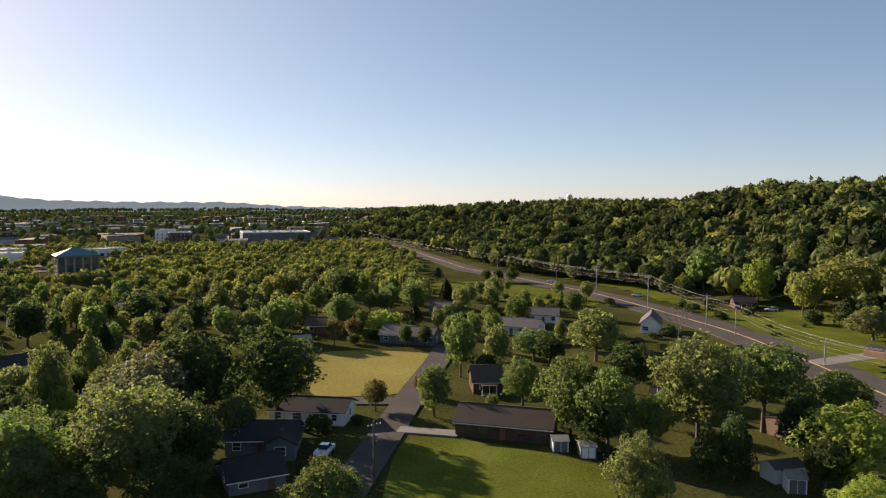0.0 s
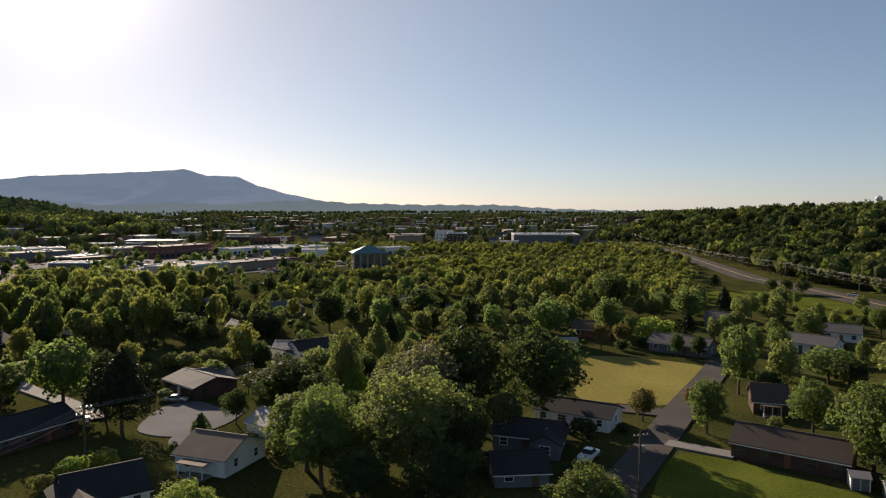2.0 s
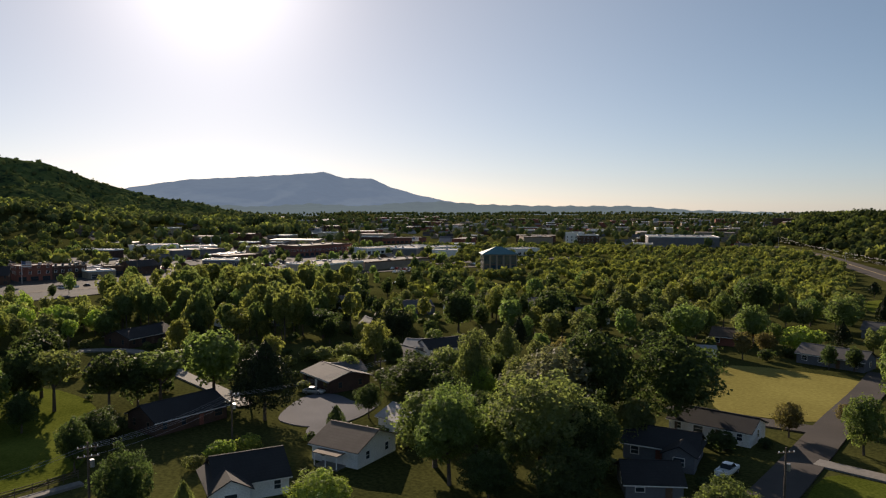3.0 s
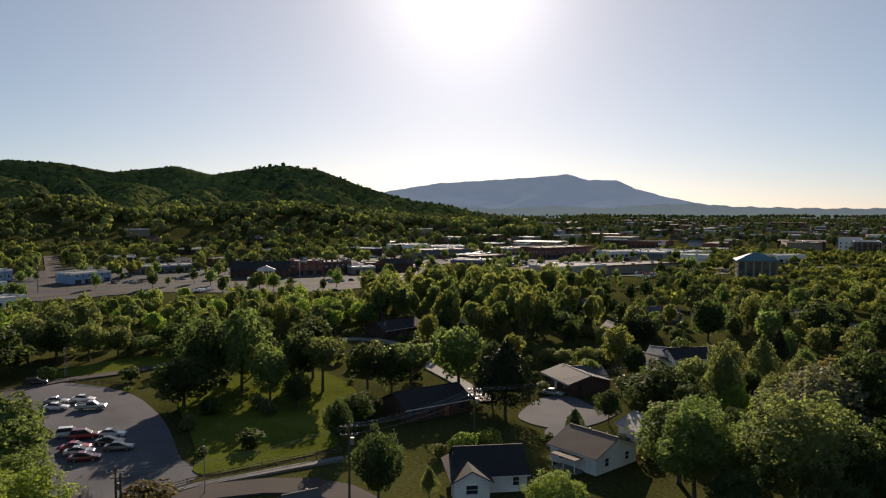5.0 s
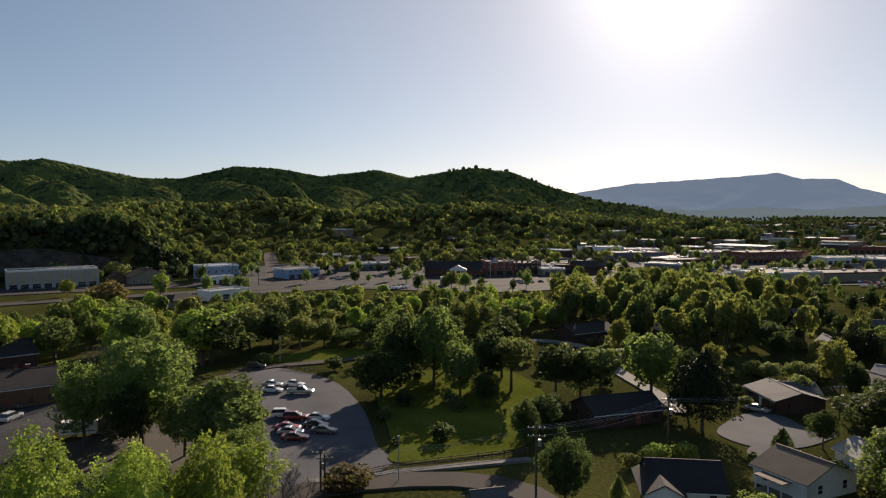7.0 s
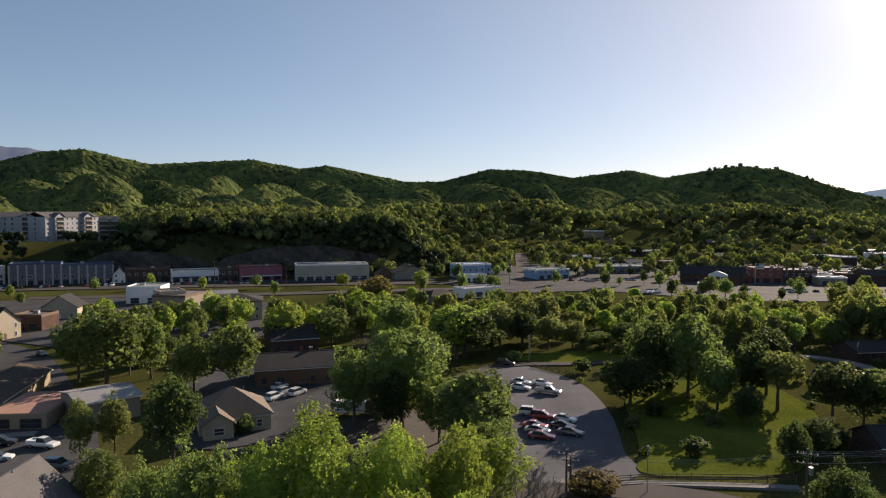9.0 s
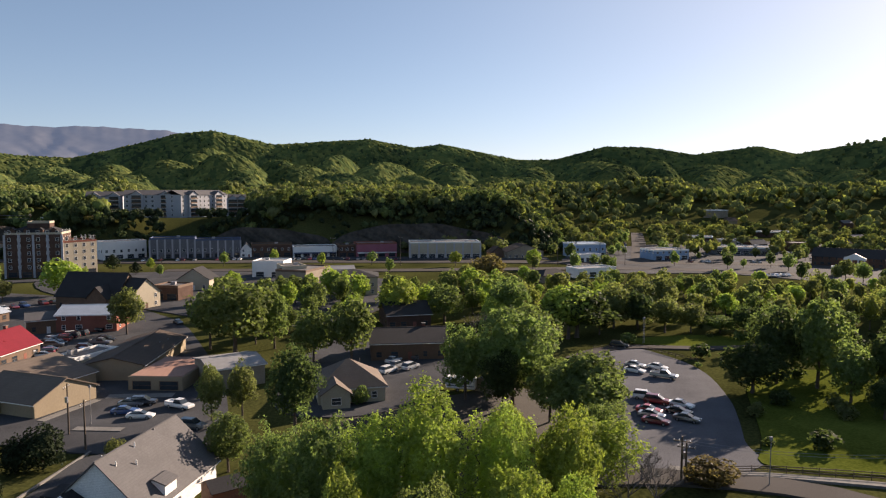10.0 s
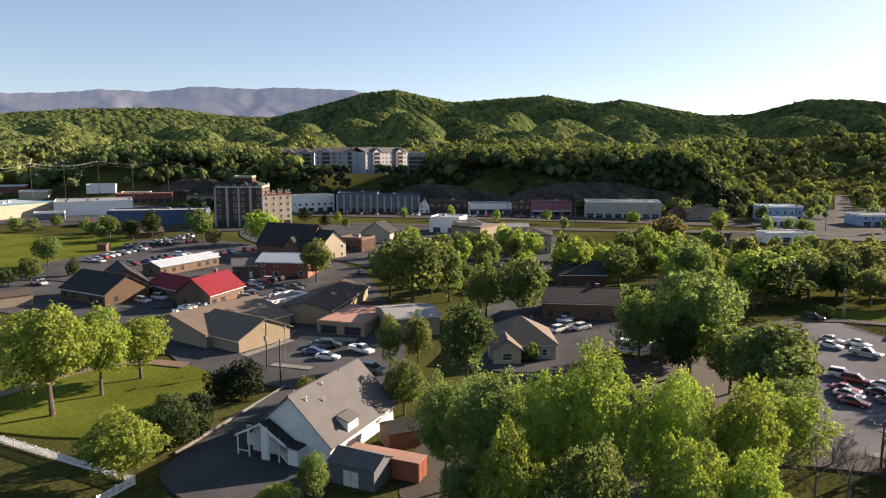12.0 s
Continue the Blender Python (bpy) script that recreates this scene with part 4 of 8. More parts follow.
def car(x, y, yaw, kind="sedan", paint="car_white", place="parked on asphalt", group="parked cars", z=None):
    """A parked car: body, glasshouse, roof, wheels and lamps."""
    colour = paint.split("_")[1]
    z = at_ground(x, y) + 0.07 if z is None else z
    m = pose(x, y, z, 0, 0, yaw)
    near = math.hypot(x, y) < 220
    key = (kind, paint, near)
    label = f"{colour} {'pickup truck' if kind == 'pickup' else kind} {place}"
    if key in CAR_KIND:
        return tagged(copy_thing(CAR_KIND[key], m), label, group=group)
    spec = CARS[kind]
    ob = thing("pickup_truck" if kind == "pickup" else "car", x, y, z, yaw, label=label, category="truck" if kind == "pickup" else "car", group=group)
    half = 0.92 if kind == "sedan" else 0.97
    bm = hull(bmesh.new(), spec["body"], half)
    if kind == "pickup":
        for s in (-1, 1):
            box(bm, -2.75, s * half * 0.9 - 0.05, 1.0, -0.7, s * half * 0.9 + 0.05, 1.28)
        box(bm, -2.8, -half * 0.9, 1.0, -2.7, half * 0.9, 1.28)
    part("body", bm, MAT[paint], ob)
    part("glasshouse", hull(bmesh.new(), spec["top"], half), MAT["glass"], ob)
    a, b, zr = spec["roof"]
    part("roof", boxed(a, -half * 0.66, zr - 0.06, b, half * 0.66, zr + 0.03, bevel=0.03), MAT[paint], ob)
    wb = spec["length"] * 0.3
    for sx in (-1, 1):
        for sy in (-1, 1):
            wl = share("wheel", TYRE, ob, pose(sx * wb, sy * half * 0.9, 0.33))
            if near:
                share("rim", RIM, wl, Matrix())
    for sy in (-1, 1) if near else ():
        part("headlight", boxed(spec["length"] / 2 - 0.16, sy * half * 0.62 - 0.14, 0.6, spec["length"] / 2 - 0.02, sy * half * 0.62 + 0.14, 0.74), MAT["chrome"], ob)
        part("tail_light", boxed(-spec["length"] / 2 + 0.0, sy * half * 0.66 - 0.12, 0.66, -spec["length"] / 2 + 0.16, sy * half * 0.66 + 0.12, 0.84), MAT["tail"], ob)
    CAR_KIND[key] = ob
    return ob


PAINTS = ("car_white", "car_silver", "car_grey", "car_black", "car_red", "car_blue", "car_white", "car_silver", "car_maroon", "car_black")


def car_row(x0, y0, x1, y1, n, yaw, seed, full=0.85, place="in a busy car park"):
    """A line of bays, most of them taken."""
    rng = random.Random(seed)
    for i in range(n):
        if rng.random() < full:
            t = i / max(1, n - 1)
            car(x0 + (x1 - x0) * t + rng.uniform(-0.2, 0.2), y0 + (y1 - y0) * t, yaw + rng.uniform(-3, 3) + rng.choice((0, 180)), rng.choice(("sedan", "suv", "sedan", "suv", "pickup")), rng.choice(PAINTS), place, "cars in the car parks")


# ---- poles and lines ----
def utility_pole(x, y, high=11.0, yaw=0.0, arms=1, can=True, mat="timber"):
    ob = thing("utility_pole", x, y, at_ground(x, y), yaw, label="wooden utility pole with crossarm and insulators" if mat == "timber" else "tall grey steel power pole beside the highway", category="pole")
    bm = bmesh.new()
    tube(bm, [(0, 0, -0.5), (0, 0, high * 0.5), (0, 0, high)], [0.17, 0.15, 0.11], 8)
    part("post", bm, MAT[mat], ob)
    for k in range(arms):
        zz = high - 0.7 - k * 1.1
        arm = part("crossarm", boxed(-1.2, -0.16, zz, 1.2, -0.06, zz + 0.12), MAT[mat], ob)
        for ix in (-1.05, -0.4, 0.4, 1.05):
            part("insulator", boxed(ix - 0.05, -0.16, zz + 0.12, ix + 0.05, -0.06, zz + 0.3), MAT["chrome"], arm)
    if can:
        bm = bmesh.new()
        bmesh.ops.create_cone(bm, cap_ends=True, segments=12, radius1=0.26, radius2=0.26, depth=0.9, matrix=pose(0.42, 0, high - 2.6))
        part("transformer", bm, MAT["steel"], ob)
    return ob


def wires(points, lanes, sag=1.2, label="sagging black overhead power cables", radius=0.02):
    """Cables hung from point to point, side by side."""
    ob = thing("power_cable", 0, 0, 0, label=label, category="cable")
    for off, dz in lanes:
        bm = bmesh.new()
        for (x0, y0, z0), (x1, y1, z1) in zip(points, points[1:]):
            d = Vector((x1 - x0, y1 - y0, 0)).normalized()
            nx, ny = -d.y * off, d.x * off
            pts = []
            for i in range(11):
                t = i / 10
                pts.append((x0 + (x1 - x0) * t + nx, y0 + (y1 - y0) * t + ny, z0 + (z1 - z0) * t + dz - sag * 4 * t * (1 - t)))
            tube(bm, pts, [radius] * 11, 3)
        part("strand", bm, MAT["wire"], ob)
    return ob


def lamp_post(x, y, high=6.5, yaw=0.0):
    ob = thing("street_lamp", x, y, at_ground(x, y), yaw, label="slim dark metal street lamp", category="street lamp")
    bm = bmesh.new()
    tube(bm, [(0, 0, 0), (0, 0, 0.6), (0, 0, high)], [0.11, 0.07, 0.05], 8)
    part("post", bm, MAT["wire"], ob)
    part("lamp_head", boxed(-0.18, -0.18, high, 0.18, 0.18, high + 0.45, bevel=0.05), MAT["wire"], ob)
    return ob


def fence(points, high, gap, rails, mat, label, slats=0.0, post=0.09):
    """A fence along a line: posts, rails and, where given, close slats."""
    ob = thing("fence", points[0][0], points[0][1], 0, label=label, category="fence")
    me = {}

    def piece(name, sx, sy, sz):
        if (name, sx) not in me:
            d = bpy.data.meshes.new(name)
            b = boxed(-0.5, -0.5, 0, 0.5, 0.5, 1)
            b.to_mesh(d)
            b.free()
            d.materials.append(MAT[mat])
            me[name, sx] = d
        return me[name, sx]

    ox, oy = points[0]
    for (x0, y0), (x1, y1) in zip(points, points[1:]):
        length, a = math.hypot(x1 - x0, y1 - y0), math.atan2(y1 - y0, x1 - x0)
        n = max(1, round(length / gap))
        for i in range(n + 1):
            t = i / n
            px, py = x0 + (x1 - x0) * t, y0 + (y1 - y0) * t
            share("post", piece("post", 1, 1, 1), ob, Matrix.LocRotScale((px - ox, py - oy, at_ground(px, py) - 0.1), Euler((0, 0, a)), Vector((post, post, high + 0.2))))
        for z in rails:
            share("rail", piece("rail", 1, 1, 1), ob, Matrix.LocRotScale(((x0 + x1) / 2 - ox, (y0 + y1) / 2 - oy, at_ground(x0, y0) + z), Euler((0, 0, a)), Vector((length, 0.05, 0.11))))
        if slats:
            m = int(length / slats)
            for i in range(m):
                t = (i + 0.5) / m
                share("slat", piece("slat", 1, 1, 1), ob, Matrix.LocRotScale((x0 + (x1 - x0) * t - ox, y0 + (y1 - y0) * t - oy, at_ground(x0, y0) + 0.08), Euler((0, 0, a)), Vector((0.09, 0.03, high - 0.12))))
    return ob


# ---- single buildings and fixtures ----
def terrace_hotel(x, y, z, yaw, w, d, floors, label):
    """A hotel block: walls, gabled roof, balcony bays and rows of windows."""
    ob = thing("terrace_hotel", x, y, z, yaw, label=label, category="hotel")
    TAKEN.append((x, y, w * 0.55))
    h = floors * 3.0
    part("wall", boxed(-w / 2, -d / 2, -4, w / 2, d / 2, h), MAT["pale_wall"], ob)
    part("roof", gable_roof(w, d, h, 3.0), MAT["grey_roof"], ob)
    for gx in (-w * 0.27, w * 0.27):
        bay = part("gable_bay", gable_body(8.0, 1.6, h, 2.6, False), MAT["pale_wall"], ob, "", pose(gx, -d / 2 - 0.7, 0))
        part("gable_roof", gable_roof(8.0, 5.0, h, 2.6, False, 0.4), MAT["grey_roof"], bay, "", pose(0, 1.5, 0))
        for f in range(floors):
            part("balcony_opening", boxed(-2.9, -0.88, f * 3.0 + 0.25, 2.9, -0.78, f * 3.0 + 2.6), MAT["glass"], bay)
            part("balcony_rail", boxed(-3.0, -1.25, f * 3.0 + 0.1, 3.0, -1.15, f * 3.0 + 1.1), MAT["brown"], bay)
            part("balcony_slab", boxed(-3.0, -1.25, f * 3.0 - 0.05, 3.0, -0.78, f * 3.0 + 0.1), MAT["white"], bay)
    for f in range(floors):
        for k in range(int(w / 4)):
            wx = -w / 2 + 2 + k * 4.0
            if min(abs(wx + w * 0.27), abs(wx - w * 0.27)) > 4.8:
                window(ob, wx, -d / 2, f * 3.0 + 0.9, 0, 1.4, 1.4)
    for s, face in ((-1, -90), (1, 90)):
        for f in range(floors):
            window(ob, s * w / 2, 0, f * 3.0 + 0.9, face, 1.4, 1.4)


def portico(x, y, yaw):
    ob = thing("portico", x, y, 0, yaw, label="white pedimented portico with four columns", category="portico")
    for cx in (-4.2, -1.4, 1.4, 4.2):
        bm = bmesh.new()
        tube(bm, [(cx, 0, 0), (cx, 0, 2.5), (cx, 0, 5)], [0.38, 0.36, 0.3], 10)
        part("column", bm, MAT["white"], ob)
    part("base", boxed(-5, -0.8, -0.3, 5, 4, 0.15), MAT["concrete"], ob)
    part("pediment", gable_body(10, 1.4, 0.6, 2.2, False), MAT["white"], ob, "", pose(0, 0.2, 5.0))


def office_block(x, y, yaw, w, d, h):
    """A dark glass office with stone piers and a teal hipped roof."""
    ob = thing("office_block", x, y, 0, yaw, label="dark glass office block with a teal hipped roof", category="office")
    TAKEN.append((x, y, w * 0.8))
    part("wall", boxed(-w / 2, -d / 2, -0.5, w / 2, d / 2, h), MAT["tan"], ob)
    part("roof", hip_roof(w, d, h, 4.0, 0.9), MAT["teal"], ob)
    for k in range(5):
        px = -w / 2 + (k + 0.5) * w / 5
        part("glazing", boxed(px - w / 14, -d / 2 - 0.08, 0.8, px + w / 14, -d / 2 - 0.01, h - 0.6), MAT["blue_glass"], ob)
        for f in range(1, int(h / 3.2)):
            part("spandrel", boxed(px - w / 14, -d / 2 - 0.14, f * 3.2, px + w / 14, -d / 2 - 0.08, f * 3.2 + 0.5), MAT["brown"], ob)
    for s in (-1, 1):
        for k in range(3):
            py = -d / 2 + (k + 0.5) * d / 3
            part("glazing", boxed(*sorted((s * w / 2 + s * 0.01, s * w / 2 + s * 0.08))[:1], py - 1.6, 0.8, sorted((s * w / 2 + s * 0.01, s * w / 2 + s * 0.08))[1], py + 1.6, h - 0.6), MAT["blue_glass"], ob)


def water_tower(x, y, top):
    z = at_ground(x, y)
    ob = thing("water_tower", x, y, z, label="pale water tower on the wooded hill", category="water tower")
    bm = bmesh.new()
    tube(bm, [(0, 0, 0), (0, 0, 3), (0, 0, top - z - 4)], [1.6, 0.9, 0.8], 10)
    part("stem", bm, MAT["white"], ob)
    bm = bmesh.new()
    bmesh.ops.create_uvsphere(bm, u_segments=16, v_segments=10, radius=3.2, matrix=Matrix.Translation((0, 0, top - z - 2)) @ Matrix.Diagonal((1, 1, 0.8, 1)))
    part("tank", bm, MAT["white"], ob)


def flag_pole(x, y, high):
    ob = thing("flag_pole", x, y, 0, 30, label="tall white flagpole with a striped red and white flag", category="flagpole")
    bm = bmesh.new()
    tube(bm, [(0, 0, 0), (0, 0, high / 2), (0, 0, high)], [0.14, 0.11, 0.07], 8)
    part("pole", bm, MAT["white"], ob)
    fl = part("flag", boxed(0.1, -0.02, high - 3.6, 5.2, 0.02, high - 0.3), MAT["white"], ob)
    for k in range(4):
        part("stripe", boxed(0.1, -0.035, high - 3.6 + k * 0.9, 5.2, 0.035, high - 3.2 + k * 0.9), MAT["red_brick"], fl)
    part("canton", boxed(0.1, -0.05, high - 1.9, 2.2, 0.05, high - 0.3), MAT["navy"], fl)


def container(x, y, yaw, w):
    ob = thing("shipping_container", x, y, 0, yaw, label="long rust-red metal container beside the sheds", category="container")
    part("body", boxed(-w / 2, -1.25, 0.15, w / 2, 1.25, 2.6, bevel=0.04), MAT["rust_metal"], ob)
    part("roof", boxed(-w / 2 - 0.05, -1.3, 2.6, w / 2 + 0.05, 1.3, 2.68), MAT["salmon_roof"], ob)
    for k in range(int(w / 0.5)):
        part("rib", boxed(-w / 2 + 0.3 + k * 0.5, -1.3, 0.25, -w / 2 + 0.45 + k * 0.5, -1.25, 2.5), MAT["rust_metal"], ob)
    for s in (-1, 1):
        part("end_door", boxed(w / 2, s * 0.6 - 0.55, 0.25, w / 2 + 0.05, s * 0.6 + 0.55, 2.5), MAT["rust_metal"], ob)
        part("skid", boxed(-w / 2, s * 1.0 - 0.1, -0.05, w / 2, s * 1.0 + 0.1, 0.15), MAT["brown"], ob)


def camper(x, y, yaw):
    ob = thing("camper_trailer", x, y, 0.05, yaw, label="white camper trailer parked under trees", category="camper")
    part("body", boxed(-3.0, -1.2, 0.55, 3.0, 1.2, 2.8, bevel=0.18), MAT["white"], ob)
    part("roof_vent", boxed(-0.4, -0.3, 2.8, 0.4, 0.3, 3.0), MAT["steel"], ob)
    part("stripe", boxed(-2.8, -1.22, 1.1, 2.8, -1.2, 1.25), MAT["navy"], ob)
    for wx in (-1.6, 1.2):
        window(ob, wx, -1.2, 1.6, 0, 1.0, 0.7)
    for sy in (-1.1, 1.1):
        wl = share("wheel", TYRE, ob, pose(-0.5, sy, 0.33))
        share("rim", RIM, wl, Matrix())
    part("hitch", boxed(3.0, -0.08, 0.5, 4.1, 0.08, 0.6), MAT["wire"], ob)


def hall_front(x, y, yaw, w, d):
    """The covered stair on the gable front of the white hall, with its side porch, dormer and roof pipes."""
    ob = thing("covered_stair", x, y, 0, yaw, label="white covered outside stair on the hall's gable front", category="staircase")
    f = -d / 2
    x0, x1 = -2.9, 2.0

    def slope(name, xa, za, xb, zb, ya, yb, thick, mat, label=""):
        bm = bmesh.new()
        vs = [bm.verts.new(p) for p in ((xa, ya, za), (xb, ya, zb), (xb, yb, zb), (xa, yb, za), (xa, ya, za - thick), (xb, ya, zb - thick), (xb, yb, zb - thick), (xa, yb, za - thick))]
        for q in ((0, 1, 2, 3), (7, 6, 5, 4), (0, 4, 5, 1), (1, 5, 6, 2), (2, 6, 7, 3), (3, 7, 4, 0)):
            bm.faces.new([vs[k] for k in q])
        return part(name, bm, MAT[mat], ob, label)

    slope("stair_roof", x0 - 0.3, 5.1, x1 - 1.2, 2.75, f - 2.0, f - 0.06, 0.16, "dark_roof", "dark sloping stair roof")
    slope("lower_roof", x1 - 1.2, 2.75, x1 + 0.5, 2.5, f - 2.0, f - 0.06, 0.16, "dark_roof")
    slope("porch_roof", x0 - 0.3, 5.05, x0 - 4.2, 3.0, f - 1.9, f - 0.06, 0.16, "dark_roof")
    slope("verge_board", x0 - 0.3, 5.05, x0 - 4.3, 2.95, f - 2.06, f - 1.92, 0.28, "white")
    slope("verge_board", x0 - 0.3, 5.12, x1 - 1.2, 2.77, f - 2.16, f - 2.02, 0.28, "white")
    part("side_panel", boxed(x0 - 0.25, f - 1.9, -0.1, x0 + 0.75, f - 1.78, 4.6), MAT["white"], ob)
    part("end_panel", boxed(x1 - 0.9, f - 1.9, -0.1, x1 + 0.35, f - 1.78, 2.2), MAT["white"], ob)
    part("end_wall", boxed(x1 + 0.23, f - 1.78, -0.1, x1 + 0.35, f - 0.05, 2.3), MAT["white"], ob)
    part("landing", boxed(x0 - 0.2, f - 1.75, 2.65, x0 + 1.1, f - 0.05, 2.8), MAT["white"], ob)
    for px, top in ((x0 - 4.0, 2.9), (x0 - 2.2, 3.8), (x0 + 0.9, 4.3), ((x0 + x1) / 2, 3.5), (x1 - 1.0, 2.6)):
        part("post", boxed(px - 0.08, f - 1.9, -0.1, px + 0.08, f - 1.76, top), MAT["white"], ob)
    run = (x1 - 0.9 - x0 - 1.1) / 14
    for k in range(14):
        part("step", boxed(x0 + 1.1 + k * run, f - 1.7, 2.55 - k * 0.19, x0 + 1.1 + (k + 1) * run + 0.02, f - 0.1, 2.61 - k * 0.19), MAT["white"], ob)
    for dz in (1.0, 0.55, 0.1):
        bm = bmesh.new()
        tube(bm, [(x0 + 1.0, f - 1.82, 2.65 + dz), ((x0 + x1) / 2, f - 1.82, 1.33 + dz), (x1 - 0.9, f - 1.82, 0.0 + dz)], [0.05, 0.05, 0.05], 5)
        part("handrail", bm, MAT["white"], ob)
    part("porch_rail", boxed(x0 - 4.0, f - 1.88, 0.85, x0 - 2.2, f - 1.78, 0.95), MAT["white"], ob)
    side = part("side_porch", boxed(-w / 2 - 1.9, f + 1.2, -0.1, -w / 2 - 0.02, f + 4.4, 3.2), MAT["white"], ob)
    part("side_porch_roof", boxed(-w / 2 - 2.2, f + 0.9, 3.2, -w / 2 + 0.3, f + 4.7, 3.4), MAT["dark_roof"], side)
    dm = part("dormer", gable_body(2.6, 3.0, 1.7, 0.5, True), MAT["white"], ob, "", pose(w / 2 - 1.45, -3.0, 2.7, 0, 0, 90))
    part("dormer_roof", gable_roof(2.6, 3.0, 1.7, 0.5, True, 0.25), MAT["grey_roof"], dm)
    for px, py in ((1.3, f + 1.8), (2.2, f + 4.5), (0.7, f + 6.5), (-1.0, f + 2.5)):
        bm = bmesh.new()
        zz = 2.9 + 5.5 * (1 - abs(px) / (w / 2))
        tube(bm, [(px, py, zz - 0.3), (px, py, zz + 0.4), (px, py, zz + 0.8)], [0.09, 0.09, 0.09], 7)
        part("vent_pipe", bm, MAT["white"], ob)


def cliff(name, az0, az1, dist, high, seed):
    """A bare cut rock face at the foot of the bluff."""
    n, m = int((az1 - az0) * 12), 14
    A, S = np.meshgrid(np.radians(np.linspace(az0, az1, n)), np.linspace(0, 1, m), indexing="ij")
    px, py = -np.sin(A) * dist, np.cos(A) * dist
    edge = np.sin(np.pi * np.clip((A - A.min()) / (A.max() - A.min()), 0, 1)) ** 0.35
    d = dist + S * 9 + 1.6 * wave(px, py + S * 40, 28, seed) + 0.7 * wave(px, py + S * 30, 9, seed)
    v = np.stack([-np.sin(A) * d, np.cos(A) * d, -1 + S * high * edge * (1 + 0.12 * wave(px, py, 60, seed))], 2).reshape(-1, 3)
    i, j = np.meshgrid(np.arange(n - 1), np.arange(m - 1), indexing="ij")
    f = np.stack([i * m + j, (i + 1) * m + j, (i + 1) * m + j + 1, i * m + j + 1], 2).reshape(-1, 4)
    return tagged(new(name, mesh_of(name, v, f, [MAT["rock"]])), "dark brown cut rock face below the wooded bluff", "cliff", kind="structure")


cliff("cliff_south", 103, 113, 449, 17, 1.0)
cliff("cliff_north", 89, 103.5, 448, 19, 2.3)
cliff("cliff_west", 123, 131, 578, 15, 4.1)


def town_blocks():
    """Low buildings of the outer town, in loose rows."""
    rng = random.Random(21)
    n = 0
    while n < 150:
        a, dist = radians(rng.uniform(7, 74)), math.sqrt(rng.uniform(480 ** 2, 1600 ** 2))
        x, y = -math.sin(a) * dist, math.cos(a) * dist
        if not free(x, y, 9) or (math.degrees(a) < 30 and dist < 640) or at_ground(x, y) > 14:
            continue
        n += 1
        yaw = rng.choice((20, 110)) + rng.uniform(-6, 6)
        wall = rng.choice(("cream", "tan", "red_brick", "brick", "grey_siding", "beige", "brick"))
        if rng.random() < 0.55:
            shop(x, y, yaw, rng.uniform(14, 34), rng.uniform(10, 20), rng.uniform(4, 8), wall, rng.choice(("white_roof", "flat_roof", "white_roof", "grey_roof")), "low flat-roofed town store among trees", "store", glassy=dist < 560, units=dist < 620)
        else:
            house(x, y, yaw, rng.uniform(10, 16), rng.uniform(7, 10), 3.0, rng.uniform(1.8, 3), wall, rng.choice(("dark_roof", "grey_roof", "brown_roof", "tan_roof")), label="small pitched-roof town house among trees", windows=dist < 560, front_door=False)


def far_houses():
    """Roofs of the outer town, too far off to be told apart."""
    rng = np.random.default_rng(9)
    vs, fs, ms = [], [], []
    while len(vs) < 230:
        a, dist = radians(rng.uniform(-3, 66)), math.sqrt(rng.uniform(680 ** 2, 1900 ** 2))
        x, y = -math.sin(a) * dist, math.cos(a) * dist
        if at_ground(x, y) > 14 or math.degrees(a) < 9 and dist < 1000:
            continue
        big = rng.random() < 0.35
        w, d, h = (rng.uniform(20, 60), rng.uniform(14, 30), rng.uniform(5, 10)) if big else (rng.uniform(10, 16), rng.uniform(8, 11), rng.uniform(3, 5.5))
        r = h + (0.4 if big else rng.uniform(2, 3.2))
        v = np.array([(-w, -d, -6), (w, -d, -6), (w, d, -6), (-w, d, -6), (-w, -d, 2 * h), (w, -d, 2 * h), (w, d, 2 * h), (-w, d, 2 * h), (-w, 0, 2 * r), (w, 0, 2 * r)]) / 2
        t = rng.choice((0.35, 1.92)) + rng.uniform(-0.15, 0.15)
        c, s = math.cos(t), math.sin(t)
        fs.append(np.array([(0, 1, 5, 4), (1, 2, 6, 5), (2, 3, 7, 6), (3, 0, 4, 7), (4, 5, 9, 8), (6, 7, 8, 9)]) + 10 * len(vs))
        ms.append(np.r_[np.full(4, rng.integers(0, 4)), np.full(2, 4 + (rng.integers(0, 2) if big else rng.integers(1, 4)))])
        vs.append(np.stack([v[:, 0] * c - v[:, 1] * s + x, v[:, 0] * s + v[:, 1] * c + y, v[:, 2] + at_ground(x, y)], 1))
    return tagged(new("distant_houses", mesh_of("distant_houses", np.concatenate(vs), np.concatenate(fs), [MAT[k] for k in ("tan", "brick", "pale_wall", "red_brick", "white_roof", "flat_roof", "grey_roof", "tan_roof")], np.concatenate(ms))), "scattered pale houses and stores of the outer town", "houses", kind="stuff")


